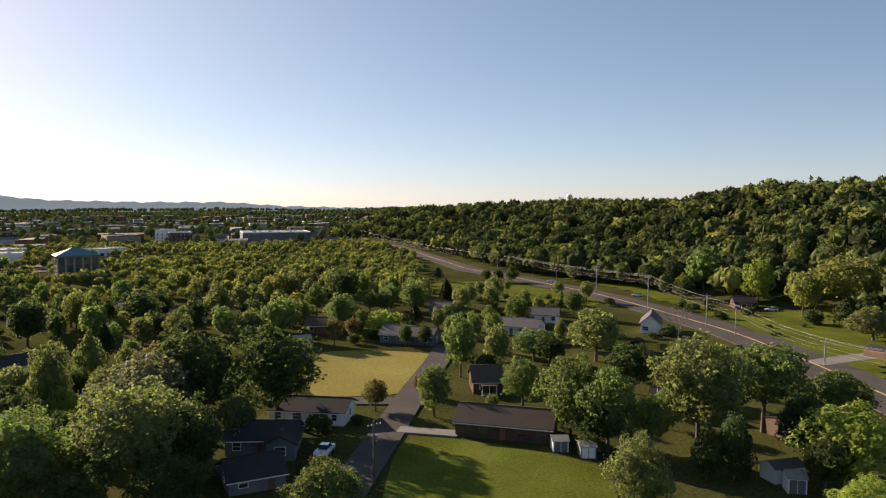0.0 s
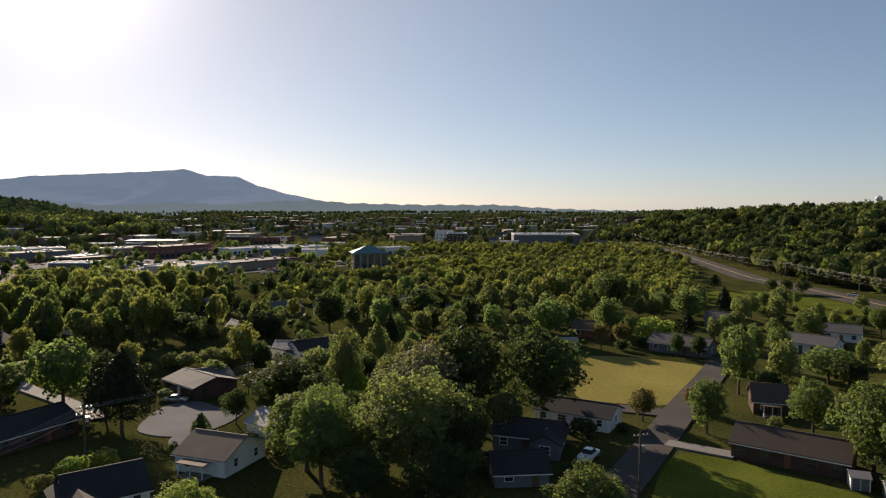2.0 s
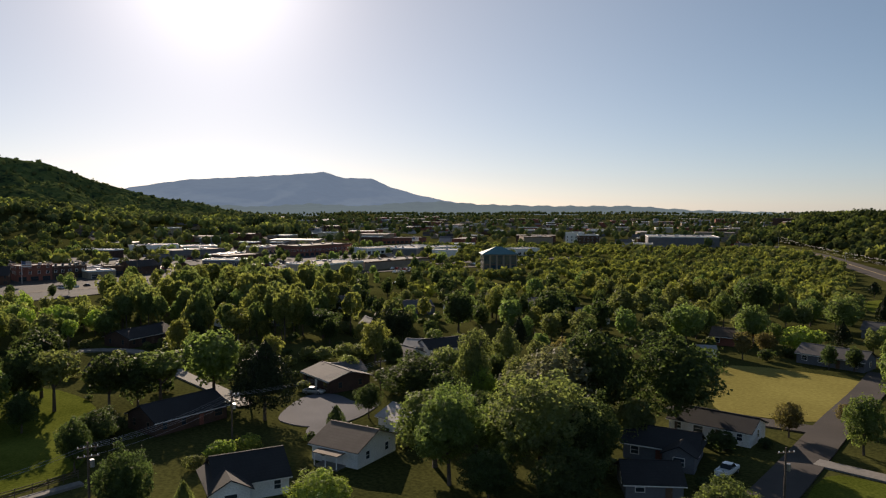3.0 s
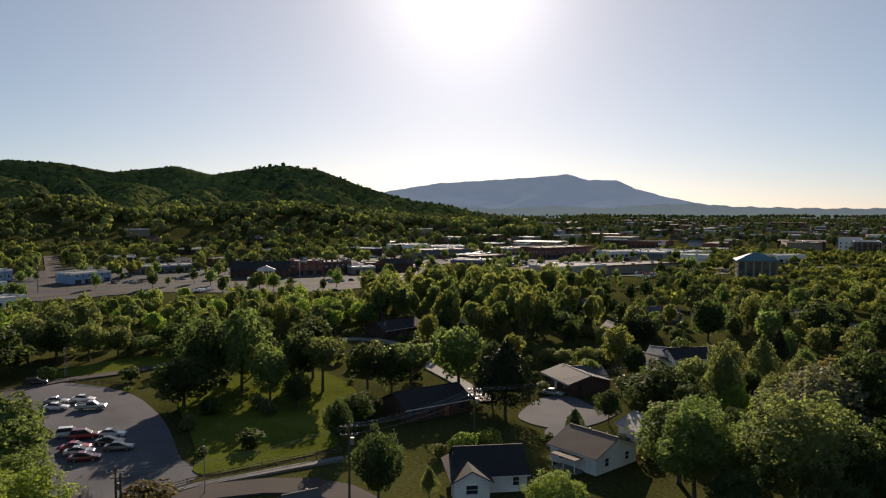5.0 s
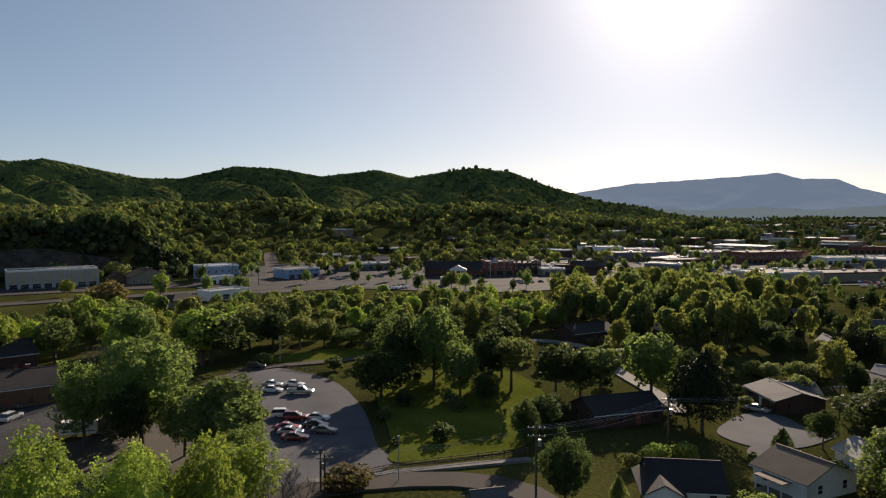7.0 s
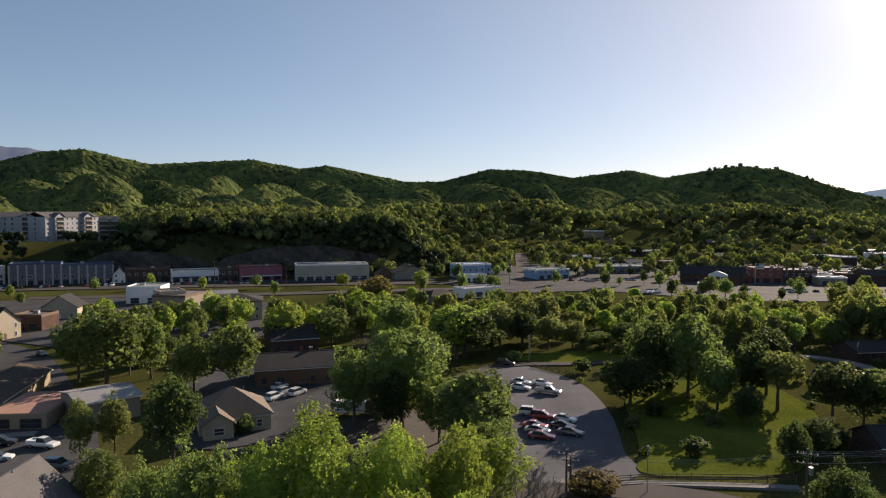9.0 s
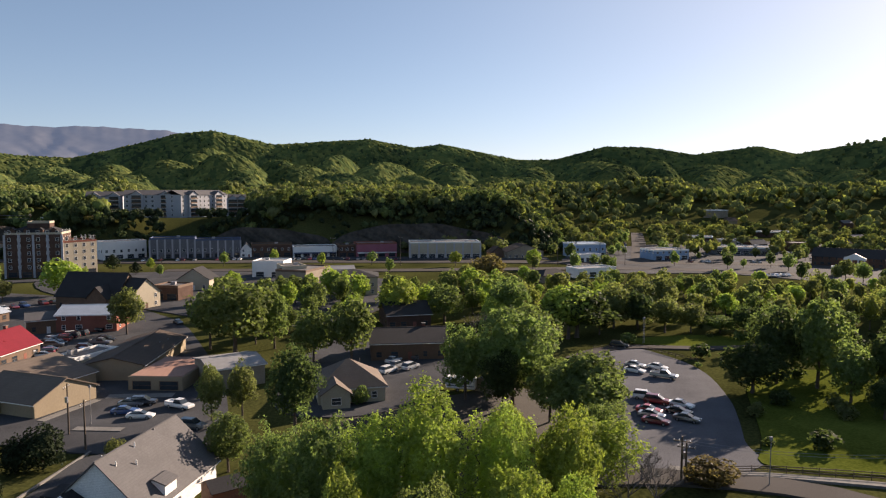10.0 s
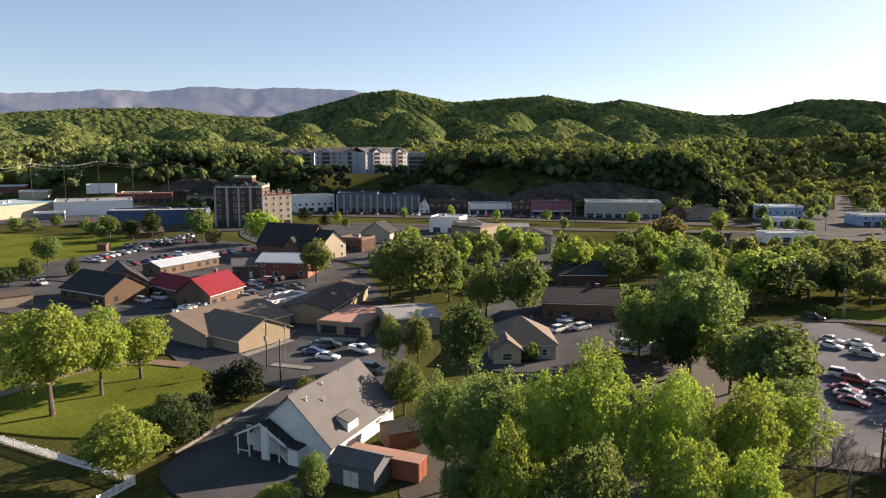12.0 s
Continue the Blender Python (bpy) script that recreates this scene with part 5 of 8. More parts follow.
def far_cars():
    """Cars in the lots of the town centre, too far off to be told apart."""
    rng = np.random.default_rng(5)
    prof = np.array([(-2.2, 0.3), (-2.2, 0.85), (-1.5, 0.95), (-1.0, 1.45), (0.5, 1.45), (1.2, 0.95), (2.15, 0.8), (2.15, 0.3)])
    one = np.concatenate([np.c_[prof[:, 0], np.full(8, s * 0.85), prof[:, 1]] for s in (-1, 1)])
    quads = [(i, (i + 1) % 8, (i + 1) % 8 + 8, i + 8) for i in range(8)] + [(k + o, k + 1 + o, 6 - k + o, 7 - k + o) for o in (0, 8) for k in range(3)]
    vs, fs, ms = [], [], []
    for lot in range(34):
        a, dist = radians(rng.uniform(26, 72)), rng.uniform(350, 600)
        x0, y0, turn = -math.sin(a) * dist, math.cos(a) * dist, rng.choice((0.35, 1.92))
        for k in range(rng.integers(5, 12)):
            x, y = x0 + k * 2.9 * math.cos(turn), y0 + k * 2.9 * math.sin(turn)
            if rng.random() < 0.25 or not free(x, y, -2.5) and any(math.hypot(x - cx, y - cy) < r * 0.8 and r > 7 for cx, cy, r in TAKEN[-400:]):
                continue
            yaw = turn + 1.571
            c, s = math.cos(yaw), math.sin(yaw)
            v = np.stack([one[:, 0] * c - one[:, 1] * s + x, one[:, 0] * s + one[:, 1] * c + y, one[:, 2] + at_ground(x, y) + 0.25], 1)
            fs.append(np.array(quads) + 16 * len(vs))
            ms.append(np.full(len(quads), rng.choice(5, p=(0.35, 0.25, 0.15, 0.15, 0.1))))
            vs.append(v)
    return tagged(new("distant_cars", mesh_of("distant_cars", np.concatenate(vs), np.concatenate(fs), [MAT[k] for k in ("car_white", "car_silver", "car_grey", "car_black", "car_red")], np.concatenate(ms))), "rows of parked cars in the far town lots", "cars", kind="stuff")


# -- houses by the lane and the meadow --
house(11.2, 122.9, -16.0, 16.5, 8.0, wall='brick', roof='brown_roof', rise=2.0, label='long dark brick ranch house with a brown shingle roof')
house(-24.0, 131.5, -9.0, 14.0, 8.0, wall='siding', roof='dark_roof', h=2.5, rise=1.5, label='white-sided ranch house with a dark roof')
house(-29.0, 115.0, 2.9, 11.1, 7.0, wall='grey_siding', roof='dark_roof', wing=(3.5, 4.5, 2.5), label='grey-blue cottage with a gabled wing')
house(-27.2, 100.4, 27.1, 7.8, 7.0, wall='grey_siding', roof='dark_roof', h=2.2, rise=1.8, label='low grey house with a patched dark roof')
house(9.2, 152.7, 4.5, 6.2, 8.0, wall='brick', roof='brown_roof', rise=2.4, label='small dark brick house among trees', porch=True)
house(-9.3, 205.2, -17.5, 15.9, 8.0, wall='grey_siding', roof='grey_roof', label='grey house with a pale roof behind the meadow')
house(65.6, 224.4, -18.6, 5.8, 12.0, ridge_x=False, wall='siding', roof='grey_roof', h=3.2, rise=2.6, label='white gabled house beside the highway')
house(34.5, 242.6, -12.6, 9.9, 9.0, wall='siding', roof='grey_roof', label='pale ranch house near the field')
house(22.5, 220.2, -23.4, 16.2, 9.0, wall='siding', roof='grey_roof', label='low white house with a grey roof')
house(-36.6, 221.4, 0.5, 10.7, 9.0, wall='red_brick', roof='brown_roof', label='low brown house behind the meadow')
house(114.7, 272.9, -10.2, 7.6, 8.0, wall='brick', roof='dark_roof', label='dark house at the foot of the wooded hill', porch=True)
house(-0.1, 256.1, -8.5, 8.1, 9.0, wall='grey_siding', roof='grey_roof', label='grey house amid trees among the valley trees')
house(-85.5, 239.8, 17.5, 11.4, 9.0, wall='siding', roof='grey_roof', label='white house with a sunlit grey roof')
house(43.2, 135.7, -23.8, 6.1, 7.0, wall='brick', roof='dark_roof', label='small dark house in deep shade')
shed(49.7, 150.0, -79.1, 5.5, 4.0, label='small pale shed in the trees')
shed(19.0, 114.8, 0.3, 2.5, 3.0, h=1.8, rise=0.5, label='small white garden shed beside the brick house')
shed(22.9, 112.0, 0.2, 2.5, 3.0, h=1.8, rise=0.5, label='small white-roofed lean-to shed among the valley trees', wall='grey_siding')
shed(49.4, 102.3, 14.7, 5.0, 3.2, label='white metal storage shed among the valley trees', wall='white', roof='grey_roof')
shed(49.1, 98.0, -8.7, 2.5, 2.6, label='small white shed with double doors')
shed(60.8, 123.1, 26.1, 8.1, 6.0, h=2.6, wall='brown', roof='dark_roof', label='dark open garage in shade among the valley trees', doors=False)
shed(114.1, 184.5, -61.5, 6.1, 6.0, h=2.4, wall='brown', roof='dark_roof', label='dark shed beside the hill drive', doors=False)
shed(-39.5, 199.8, 20.1, 4.7, 4.0, label='white shed at the edge of the meadow')
# -- houses round the court --
house(-71.6, 89.6, 1.0, 9.0, 10.2, wall='siding', roof='tan_roof', rise=2.0, porch=True, label='white bungalow with a weathered brown roof')
house(-72.0, 104.5, -15.3, 6.4, 7.0, wall='siding', roof='white_roof', rise=1.5, windows=False, label='white garage with a pale roof', front_door=False)
house(-76.0, 70.8, 58.2, 9.7, 9.0, wall='siding', roof='dark_roof', wing=(-3.5, 5.0, 2.5), rise=2.4, label='white house with a dark gabled roof and white trim')
house(-103.5, 123.1, -20.0, 12.2, 10.0, wall='brick', roof='grey_roof', rise=1.4, label='low ranch house with a grey roof and carport')
house(-105.6, 127.7, 58.8, 8.5, 8.0, wall='brick', roof='grey_roof', rise=1.2, label='low grey-roofed carport wing among the valley trees', windows=False, front_door=False)
house(-100.7, 163.6, 58.8, 11.1, 8.0, wall='siding', roof='dark_roof', label='white house with a dark roof behind trees')
house(-106.2, 161.9, 20.6, 7.7, 8.0, wall='grey_siding', roof='white_roof', rise=1.2, label='low grey house with a pale roof')
house(-104.3, 151.2, -15.3, 8.7, 6.0, wall='siding', roof='grey_roof', rise=1.3, label='small pale outbuilding on the edge of town')
house(-149.6, 225.0, 46.5, 10.6, 9.0, wall='grey_siding', roof='grey_roof', label='bluish house with a gabled roof', wing=(3, 5, 2))
house(-184.9, 166.1, 76.9, 7.5, 9.0, ridge_x=False, wall='siding', roof='dark_roof', h=3, rise=2.2, label='white gabled cottage among tall trees')
house(-174.8, 175.6, 59.0, 13.2, 8.0, wall='grey_siding', roof='dark_roof', label='dark-roofed house among tall trees among the valley trees')
house(-138.5, 181.3, 58.9, 3.7, 7.0, ridge_x=False, wall='siding', roof='white_roof', label='small white gabled house among the valley trees')
house(-185.2, 132.1, 95.7, 16.6, 10.0, wall='brick', roof='dark_roof', label='dark brick house beneath tall trees')
house(-152.0, 99.5, 29.1, 6.4, 7.0, wall='brown', roof='dark_roof', label='dark barn behind the lawn trees')
house(-110.0, 86.0, 84.1, 14.6, 9.0, wall='brick', roof='dark_roof', rise=2.0, label='dark-roofed house under the cables among the valley trees')
house(-133.6, 229.4, 46.9, 10.0, 8.0, wall='siding', roof='grey_roof', label='white house glimpsed between trees among the valley trees')
house(-181.0, 221.1, 42.7, 10.0, 8.0, wall='siding', roof='grey_roof', label='pale house at the wood edge')
house(-128.1, 248.8, -5.1, 12.2, 9.0, wall='siding', roof='grey_roof', label='pale house half hidden by trees')
house(-116.7, 255.7, 0.6, 6.9, 9.0, wall='siding', roof='grey_roof', label='small pale house half hidden by trees')
house(-79.8, 42.2, 81.2, 4.1, 6.0, wall='grey_siding', roof='grey_roof', rise=1.5, label='small house below the street among the valley trees')
# -- white hall, sheds and low buildings round the yard --
house(-85.7, -45.4, 84.8, 12.0, 17.0, name='white_hall', wall='siding', roof='grey_roof', ridge_x=False, h=2.9, rise=5.5, windows=False, front_door=False, label='white two-storey hall with a big grey shingle roof')
shed(-75.0, -35.2, 82.0, 6.4, 4.5, h=2.6, rise=1.0, wall='grey_siding', roof='grey_roof', label='grey wooden shed beside the hall')
shed(-86.3, -34.7, 132.5, 4.4, 4.0, h=2.4, rise=1.0, wall='brown', roof='dark_roof', label='small dark-roofed shed behind the hall', doors=False)
house(-124.1, -85.2, 74.3, 15.0, 13.4, wall='beige', roof='tan_roof', h=2.8, rise=2.8, name='community_hall', windows=False, front_door=False, label='large beige building with a brown shingle roof')
annexe = house(-130.3, -95.4, 164.3, 22.5, 22.0, wall='beige', roof='tan_roof', h=2.85, rise=2.7, name='community_hall', windows=False, front_door=False, label='broad beige building with a low tan roof')
for vx, vy, size in ((-3.0, 5.2, 0.5), (-1.4, 5.6, 0.5), (-7.5, 3.5, 0.35), (2.5, 6.8, 0.3), (-5.0, 8.0, 0.3)):
    top = 2.85 + 2.7 * (1 - abs(vy) / 11.0)
    vent = part("roof_fan", boxed(vx - size, vy - size, top - 0.1, vx + size, vy + size, top + 0.7, bevel=0.06), MAT["white"], annexe, "white roof fan housing")
    part("fan_cap", boxed(vx - size * 1.2, vy - size * 1.2, top + 0.7, vx + size * 1.2, vy + size * 1.2, top + 0.8), MAT["steel"], vent)
shop(-150.5, -91.0, 164.0, 12.0, 6.0, 3.4, wall='cream', roof='flat_roof', trim='white', glassy=False, label='low flat link with a white parapet')
house(-155.0, -81.5, 7.5, 29.0, 12.5, wall='beige', roof='brown_roof', h=3.4, rise=1.5, name='workshop', windows=False, front_door=False, label='long beige building with a low brown roof')
shop(-142.8, -67.5, 91.0, 11.0, 17.0, 2.9, wall='beige', roof='salmon_roof', trim='brown', label='low beige building with a faded red roof', units=False, parapet=0)
house(-143.4, -55.8, 128.0, 11.0, 12.0, wall='tan', roof='white_roof', rise=1.0, h=4.2, name='workshop', windows=False, label='tan building with a white metal roof')
house(-135.0, -28.9, 108.7, 12.5, 12.0, wall='cream', roof='tan_roof', h=3.0, rise=4.2, hip=True, wing=(-3.2, 5, 3), label='cream house with a steep brown hipped roof')
house(-170.9, -21.9, 101.8, 18.0, 14.0, wall='brown', roof='dark_roof', h=4.2, rise=2.2, chimney=True, name='lodge', label='long dark lodge with a stone chimney')
house(-208.2, -27.6, 108.8, 12.8, 14.0, wall='brick', roof='dark_roof', h=4.2, rise=2.6, name='lodge', label='dark-roofed brick inn with chimneys among the valley trees', chimney=True)
house(-270.0, -55.8, 100.3, 19.0, 14.0, wall='cream', roof='dark_roof', h=7.0, rise=2.0, hip=True, name='inn', label='cream two-storey inn with a dark mansard roof')
house(-148.3, -142.7, 78.2, 18.3, 13.0, wall='log', roof='dark_roof', h=3.2, rise=3.8, name='lodge', label='dark timber lodge with a steep black roof')
house(-154.6, -142.6, 139.5, 11.0, 16.0, wall='brown', roof='dark_roof', ridge_x=False, h=4.0, rise=4.0, name='lodge', label='brown lodge entrance with a timbered gable')
house(-155.9, -122.7, 69.8, 24.0, 9.0, wall='brown', roof='red_roof', h=3.2, rise=2.2, name='restaurant', label='brown restaurant with a bright red metal roof')
house(-153.5, -113.7, 178.8, 14.1, 10.0, wall='brown', roof='red_roof', h=3.6, rise=3.6, ridge_x=True, chimney=True, name='restaurant', label='square restaurant pavilion with a red roof')
house(-191.8, -152.6, 170.2, 24.1, 8.0, wall='brown', roof='metal_roof', h=3.0, rise=1.3, name='market_hall', label='long open market building with a pale metal roof')
house(-194.7, -115.2, 102.1, 15.9, 12.0, wall='red_brick', roof='metal_roof', h=5.0, rise=1.8, name='market_hall', label='brick market building with a pale metal roof')
house(-189.3, -127.5, 124.2, 7.1, 10.0, wall='brown', roof='grey_roof', h=4.0, rise=1.4, name='market_hall', label='small brown market wing among the valley trees')
house(-231.5, -134.7, 84.4, 22.2, 14.0, wall='brown', roof='dark_roof', h=4.5, rise=7.0, wing=(6, 7, 3), name='inn', label='big cream lodge with a steep dark roof and white gables')
house(-230.3, -122.1, 160.5, 11.6, 12.0, wall='cream', roof='dark_roof', h=5.5, rise=4.5, ridge_x=False, name='inn', label='cream gabled inn wing among the valley trees')
shop(-320.4, -103.4, 91.3, 14.2, 14.0, 7.0, wall='white', roof='white_roof', label='white flat-roofed store on the edge of town')
shop(-300.2, -88.4, 119.9, 10.0, 12.0, 7.0, wall='cream', roof='flat_roof', label='cream flat-roofed store on the edge of town', trim='cream')
shop(-299.1, -82.9, 167.0, 22.1, 14.0, 6.0, wall='tan', roof='flat_roof', label='tan brick store on the edge of town', trim='brown')
house(-330.6, -73.9, 109.1, 11.9, 9.0, wall='siding', roof='white_roof', rise=1.2, label='white cottage store on the edge of town')
house(-313.8, 22.7, 122.2, 14.3, 9.0, wall='tan', roof='dark_roof', rise=2.4, h=3, label='small dark-roofed kiosk by the parkway', hip=True)
shop(-331.8, 42.2, 118.9, 20.5, 10.0, 4.0, wall='white', roof='white_roof', label='long low white building by the river', units=False)
# -- strip of shops and motels beneath the bluff --
tower = shop(-312.5, -209.7, 109.2, 23.1, 17.0, 19.6, wall='brick', roof='flat_roof', storeys=7, piers=4, name='hotel_tower', label='dark seven-storey brick hotel with stone piers', trim='cream')
part("mansard_roof", hip_roof(22.4, 16.2, 19.9, 3.6, 0.2), MAT["dark_roof"], tower, "dark shingled mansard roof")
for k in range(4):
    dormer = part("dormer", gable_body(2.2, 2.6, 1.3, 0.8, False), MAT["brick"], tower, "", pose(-8.4 + k * 5.6, -6.9, 20.0))
    part("dormer_roof", gable_roof(2.2, 2.6, 1.3, 0.8, False, 0.2), MAT["dark_roof"], dormer)
shop(-312.9, -208.6, 109.2, 9.2, 8.0, 4.2, wall="brick", roof="dark_roof", name="penthouse", label="dark brick penthouse on the hotel tower roof", trim="cream", glassy=False, units=False, z=20.2)
shop(-319.3, -198.7, 149.3, 16.0, 16.0, 15.6, wall='cream', roof='brown_roof', storeys=6, name='hotel_wing', label='cream hotel wing with balconies and dormers', trim='red_brick')
shop(-298.4, -360.5, 174.1, 50.4, 30.0, 7.8, wall='cream', roof='metal_roof', label='long cream warehouse store among the valley trees', trim='teal', glassy=False)
shop(-337.8, -329.0, 133.8, 41.0, 26.0, 7.8, wall='white', roof='white_roof', label='white flat-roofed store on the edge of town', glassy=False)
shop(-304.7, -254.8, 118.8, 47.5, 14.0, 7.0, wall='navy', roof='white_roof', label='long dark blue hall among the valley trees', trim='navy', glassy=False)
shop(-299.6, -322.3, 132.8, 14.6, 8.0, 4.0, wall='grey_siding', roof='white_roof', label='low pale outbuilding on the edge of town', glassy=False, units=False)
shop(-419.4, -362.5, 125.5, 36.9, 14.0, 6.0, wall='red_brick', roof='salmon_roof', label='red shopfront with a small tower', trim='red_brick')
shop(-420.5, -312.6, 109.5, 22.3, 12.0, 6.0, wall='tan', roof='dark_roof', label='low brown motel on the edge of town', trim='brown', storeys=2)
shop(-393.6, -214.9, 137.5, 24.0, 12.0, 9.8, wall='white', roof='dark_roof', storeys=2, label='white two-storey motel on the edge of town', trim='white')
shop(-399.4, -186.6, 109.4, 24.1, 14.0, 11.5, wall='grey_siding', roof='dark_roof', storeys=2, piers=6, label='long grey motel with white pilasters', trim='navy')
shop(-407.5, -163.4, 109.4, 25.1, 14.0, 10.5, wall='grey_siding', roof='dark_roof', storeys=2, piers=6, label='long grey motel with white pilasters', trim='navy')
house(-408.3, -147.1, 109.4, 6.1, 12.0, wall='siding', roof='grey_roof', ridge_x=False, h=5, rise=3.4, name='motel_office', label='white-gabled motel office on the edge of town')
shop(-413.1, -133.4, 109.4, 23.0, 12.0, 7.4, wall='brick', roof='dark_roof', storeys=2, label='dark two-storey motel on the edge of town', trim='brown')
shop(-415.4, -108.5, 109.4, 25.0, 14.0, 6.0, wall='white', roof='flat_roof', label='white shopfront with a long sign band', trim='white', awning='navy')
shop(-417.1, -90.0, 109.3, 9.9, 12.0, 6.9, wall='brick', roof='dark_roof', label='brown brick shop on the edge of town', trim='brown', storeys=2)
shop(-420.5, -73.2, 109.3, 23.6, 14.0, 7.9, wall='pink', roof='flat_roof', label='bright pink and red souvenir shop', trim='red_brick', awning='white')
shop(-418.5, -32.0, 100.4, 40.6, 16.0, 9.1, piers=8, wall='cream', roof='flat_roof', label='large cream arcade with an arched entrance', trim='white')
house(-419.0, -1.7, 109.3, 8.1, 9.0, wall='brown', roof='dark_roof', ridge_x=False, h=3.4, rise=3, label='small dark gabled shop among the valley trees')
house(-420.4, 13.0, 109.3, 22.2, 14.0, wall='tan', roof='brown_roof', h=4, rise=4.0, ridge_x=False, name='shop', label='wide tan gabled shop among the valley trees')
shop(-431.4, 50.6, 109.3, 20.0, 16.0, 7.6, wall='blue', roof='metal_roof', storeys=2, label='blue-sided two-storey building on the edge of town', trim='white')
shop(-397.6, 47.7, 118.5, 15.8, 6.0, 4.0, wall='white', roof='white_roof', label='low white annex on the edge of town', units=False)
shop(-417.8, 94.2, 109.2, 21.5, 16.0, 5.5, wall='blue', roof='flat_roof', storeys=2, label='pale blue two-storey shop among the valley trees', trim='white')
# -- hotel on the terrace above the bluff --
terrace_hotel(-481.4, -239.3, 20.5, 111.0, 34.3, 16.0, 5, "pale five-storey hotel block with dark balcony bays and gables")
terrace_hotel(-494.9, -213.6, 20.5, 159.4, 45.3, 16.0, 5, "pale five-storey hotel block with dark balcony bays and gables")
terrace_hotel(-500.7, -186.2, 20.5, 111.0, 11.5, 14.0, 4, "grey hotel end block with balconies")
terrace_hotel(-482.4, -273.3, 22.5, 111.3, 23.3, 15.0, 4, "cream hotel wing behind the main blocks")
shop(-504.2, -324.4, 112.0, 18.0, 12.0, 5.0, wall="grey_siding", roof="metal_roof", label="low blue-roofed pavilion on the terrace", z=at_ground(-504.2, -324.4) - 1.5, units=False)
# -- town centre --
house(-389.0, 182.5, 59.4, 33.0, 16.0, wall='brick', roof='dark_roof', h=5, rise=4, name='bank', label='dark brick bank with a white columned portico')
portico(-374.2, 178.3, 58.5)
shop(-341.5, 155.2, 59.3, 4.7, 5.0, 4.3, wall='tan', roof='flat_roof', label='small white tower block among the valley trees', units=False, glassy=False)
shop(-390.8, 212.9, 72.4, 16.8, 18.0, 8.0, wall='red_brick', roof='flat_roof', label='red brick office block among the valley trees', storeys=3, trim='red_brick')
shop(-387.7, 228.3, 84.1, 18.5, 18.0, 7.0, wall='brick', roof='flat_roof', label='brown brick office block among the valley trees', storeys=3, trim='brown')
shop(-371.6, 239.6, 74.5, 14.4, 12.0, 4.2, wall='tan', roof='white_roof', label='white low store on the edge of town')
house(-372.3, 266.0, 86.0, 17.9, 14.0, wall='brick', roof='dark_roof', h=5, rise=3, name='shop', label='dark gabled shop on the edge of town')
shop(-541.4, 146.1, 75.4, 20.4, 18.0, 5.1, wall='brick', roof='flat_roof', label='white-roofed low store on the edge of town')
shop(-457.0, 150.4, 86.8, 36.7, 18.0, 4.3, wall='grey_siding', roof='flat_roof', label='long grey low store among the valley trees', trim='white')
shop(-528.9, 168.3, 94.2, 19.8, 15.0, 3.7, wall='cream', roof='flat_roof', label='cream low store on the edge of town')
shop(-477.0, 193.0, 94.3, 17.5, 14.0, 5.6, wall='brick', roof='flat_roof', label='dark brick store on the edge of town', trim='brown')
shop(-514.7, 381.8, 87.9, 33.1, 20.0, 7.7, wall='white', roof='flat_roof', label='white flat-roofed supermarket on the edge of town')
shop(-458.0, 373.3, 77.4, 42.7, 26.0, 6.3, wall='grey_siding', roof='flat_roof', label='wide grey store with a metal roof', trim='grey_siding')
shop(-393.4, 360.8, 79.5, 30.7, 18.0, 5.1, wall='brick', roof='flat_roof', label='low brown store on the edge of town', trim='brown')
shop(-402.8, 454.3, 84.9, 59.5, 26.0, 8.0, wall='red_brick', roof='flat_roof', label='wide dark red brick building among the valley trees', storeys=2, trim='brown')
shop(-286.5, 331.9, 83.1, 40.5, 24.0, 6.0, wall='cream', roof='flat_roof', label='white-roofed building with a raised parapet and skylights', trim='white')
shop(-278.8, 384.4, 77.7, 57.2, 22.0, 4.8, wall='tan', roof='flat_roof', label='long low brown store among the valley trees', trim='brown', glassy=False)
shop(-366.5, 511.8, 79.5, 75.1, 20.0, 4.6, wall='white', roof='flat_roof', label='bright white-roofed stores on the edge of town')
shop(-325.7, 521.6, 77.1, 38.0, 20.0, 5.3, wall='cream', roof='white_roof', label='cream and white low store among the valley trees')
shop(-450.8, 453.8, 90.2, 43.7, 20.0, 5.5, wall='tan', roof='flat_roof', label='tan store with a white roof')
shop(-392.2, 255.0, 27.3, 10.2, 14.0, 4.2, wall='white', roof='white_roof', label='white shop front on the edge of town')
shop(-382.0, 255.2, 63.9, 10.3, 14.0, 5.3, wall='brick', roof='flat_roof', label='dark brick shop on the edge of town', trim='brown')
shop(-403.1, 281.1, 73.8, 10.0, 14.0, 4.7, wall='brick', roof='white_roof', label='white shop with a flat roof')
house(-407.4, 305.2, 67.7, 12.5, 14.0, wall='grey_siding', roof='grey_roof', h=5, rise=3, name='shop', label='grey gabled shop on the edge of town')
shop(-501.1, 415.8, 56.8, 28.0, 24.0, 5.8, wall='tan', roof='grey_roof', label='wide store with a greenish roof')
shop(-448.0, 643.8, 55.2, 51.1, 20.0, 5.8, wall='red_brick', roof='flat_roof', label='far brick store on the edge of town', trim='brown')
shop(-336.2, 519.7, 55.8, 46.5, 18.0, 4.4, wall='brick', roof='flat_roof', label='bright white low store among the valley trees')
shop(-254.6, 540.8, 63.2, 23.8, 16.0, 5.2, wall='white', roof='white_roof', label='white low store behind the office')
office_block(-190.9, 373.3, 34.4, 19.5, 16.0, 12.6)
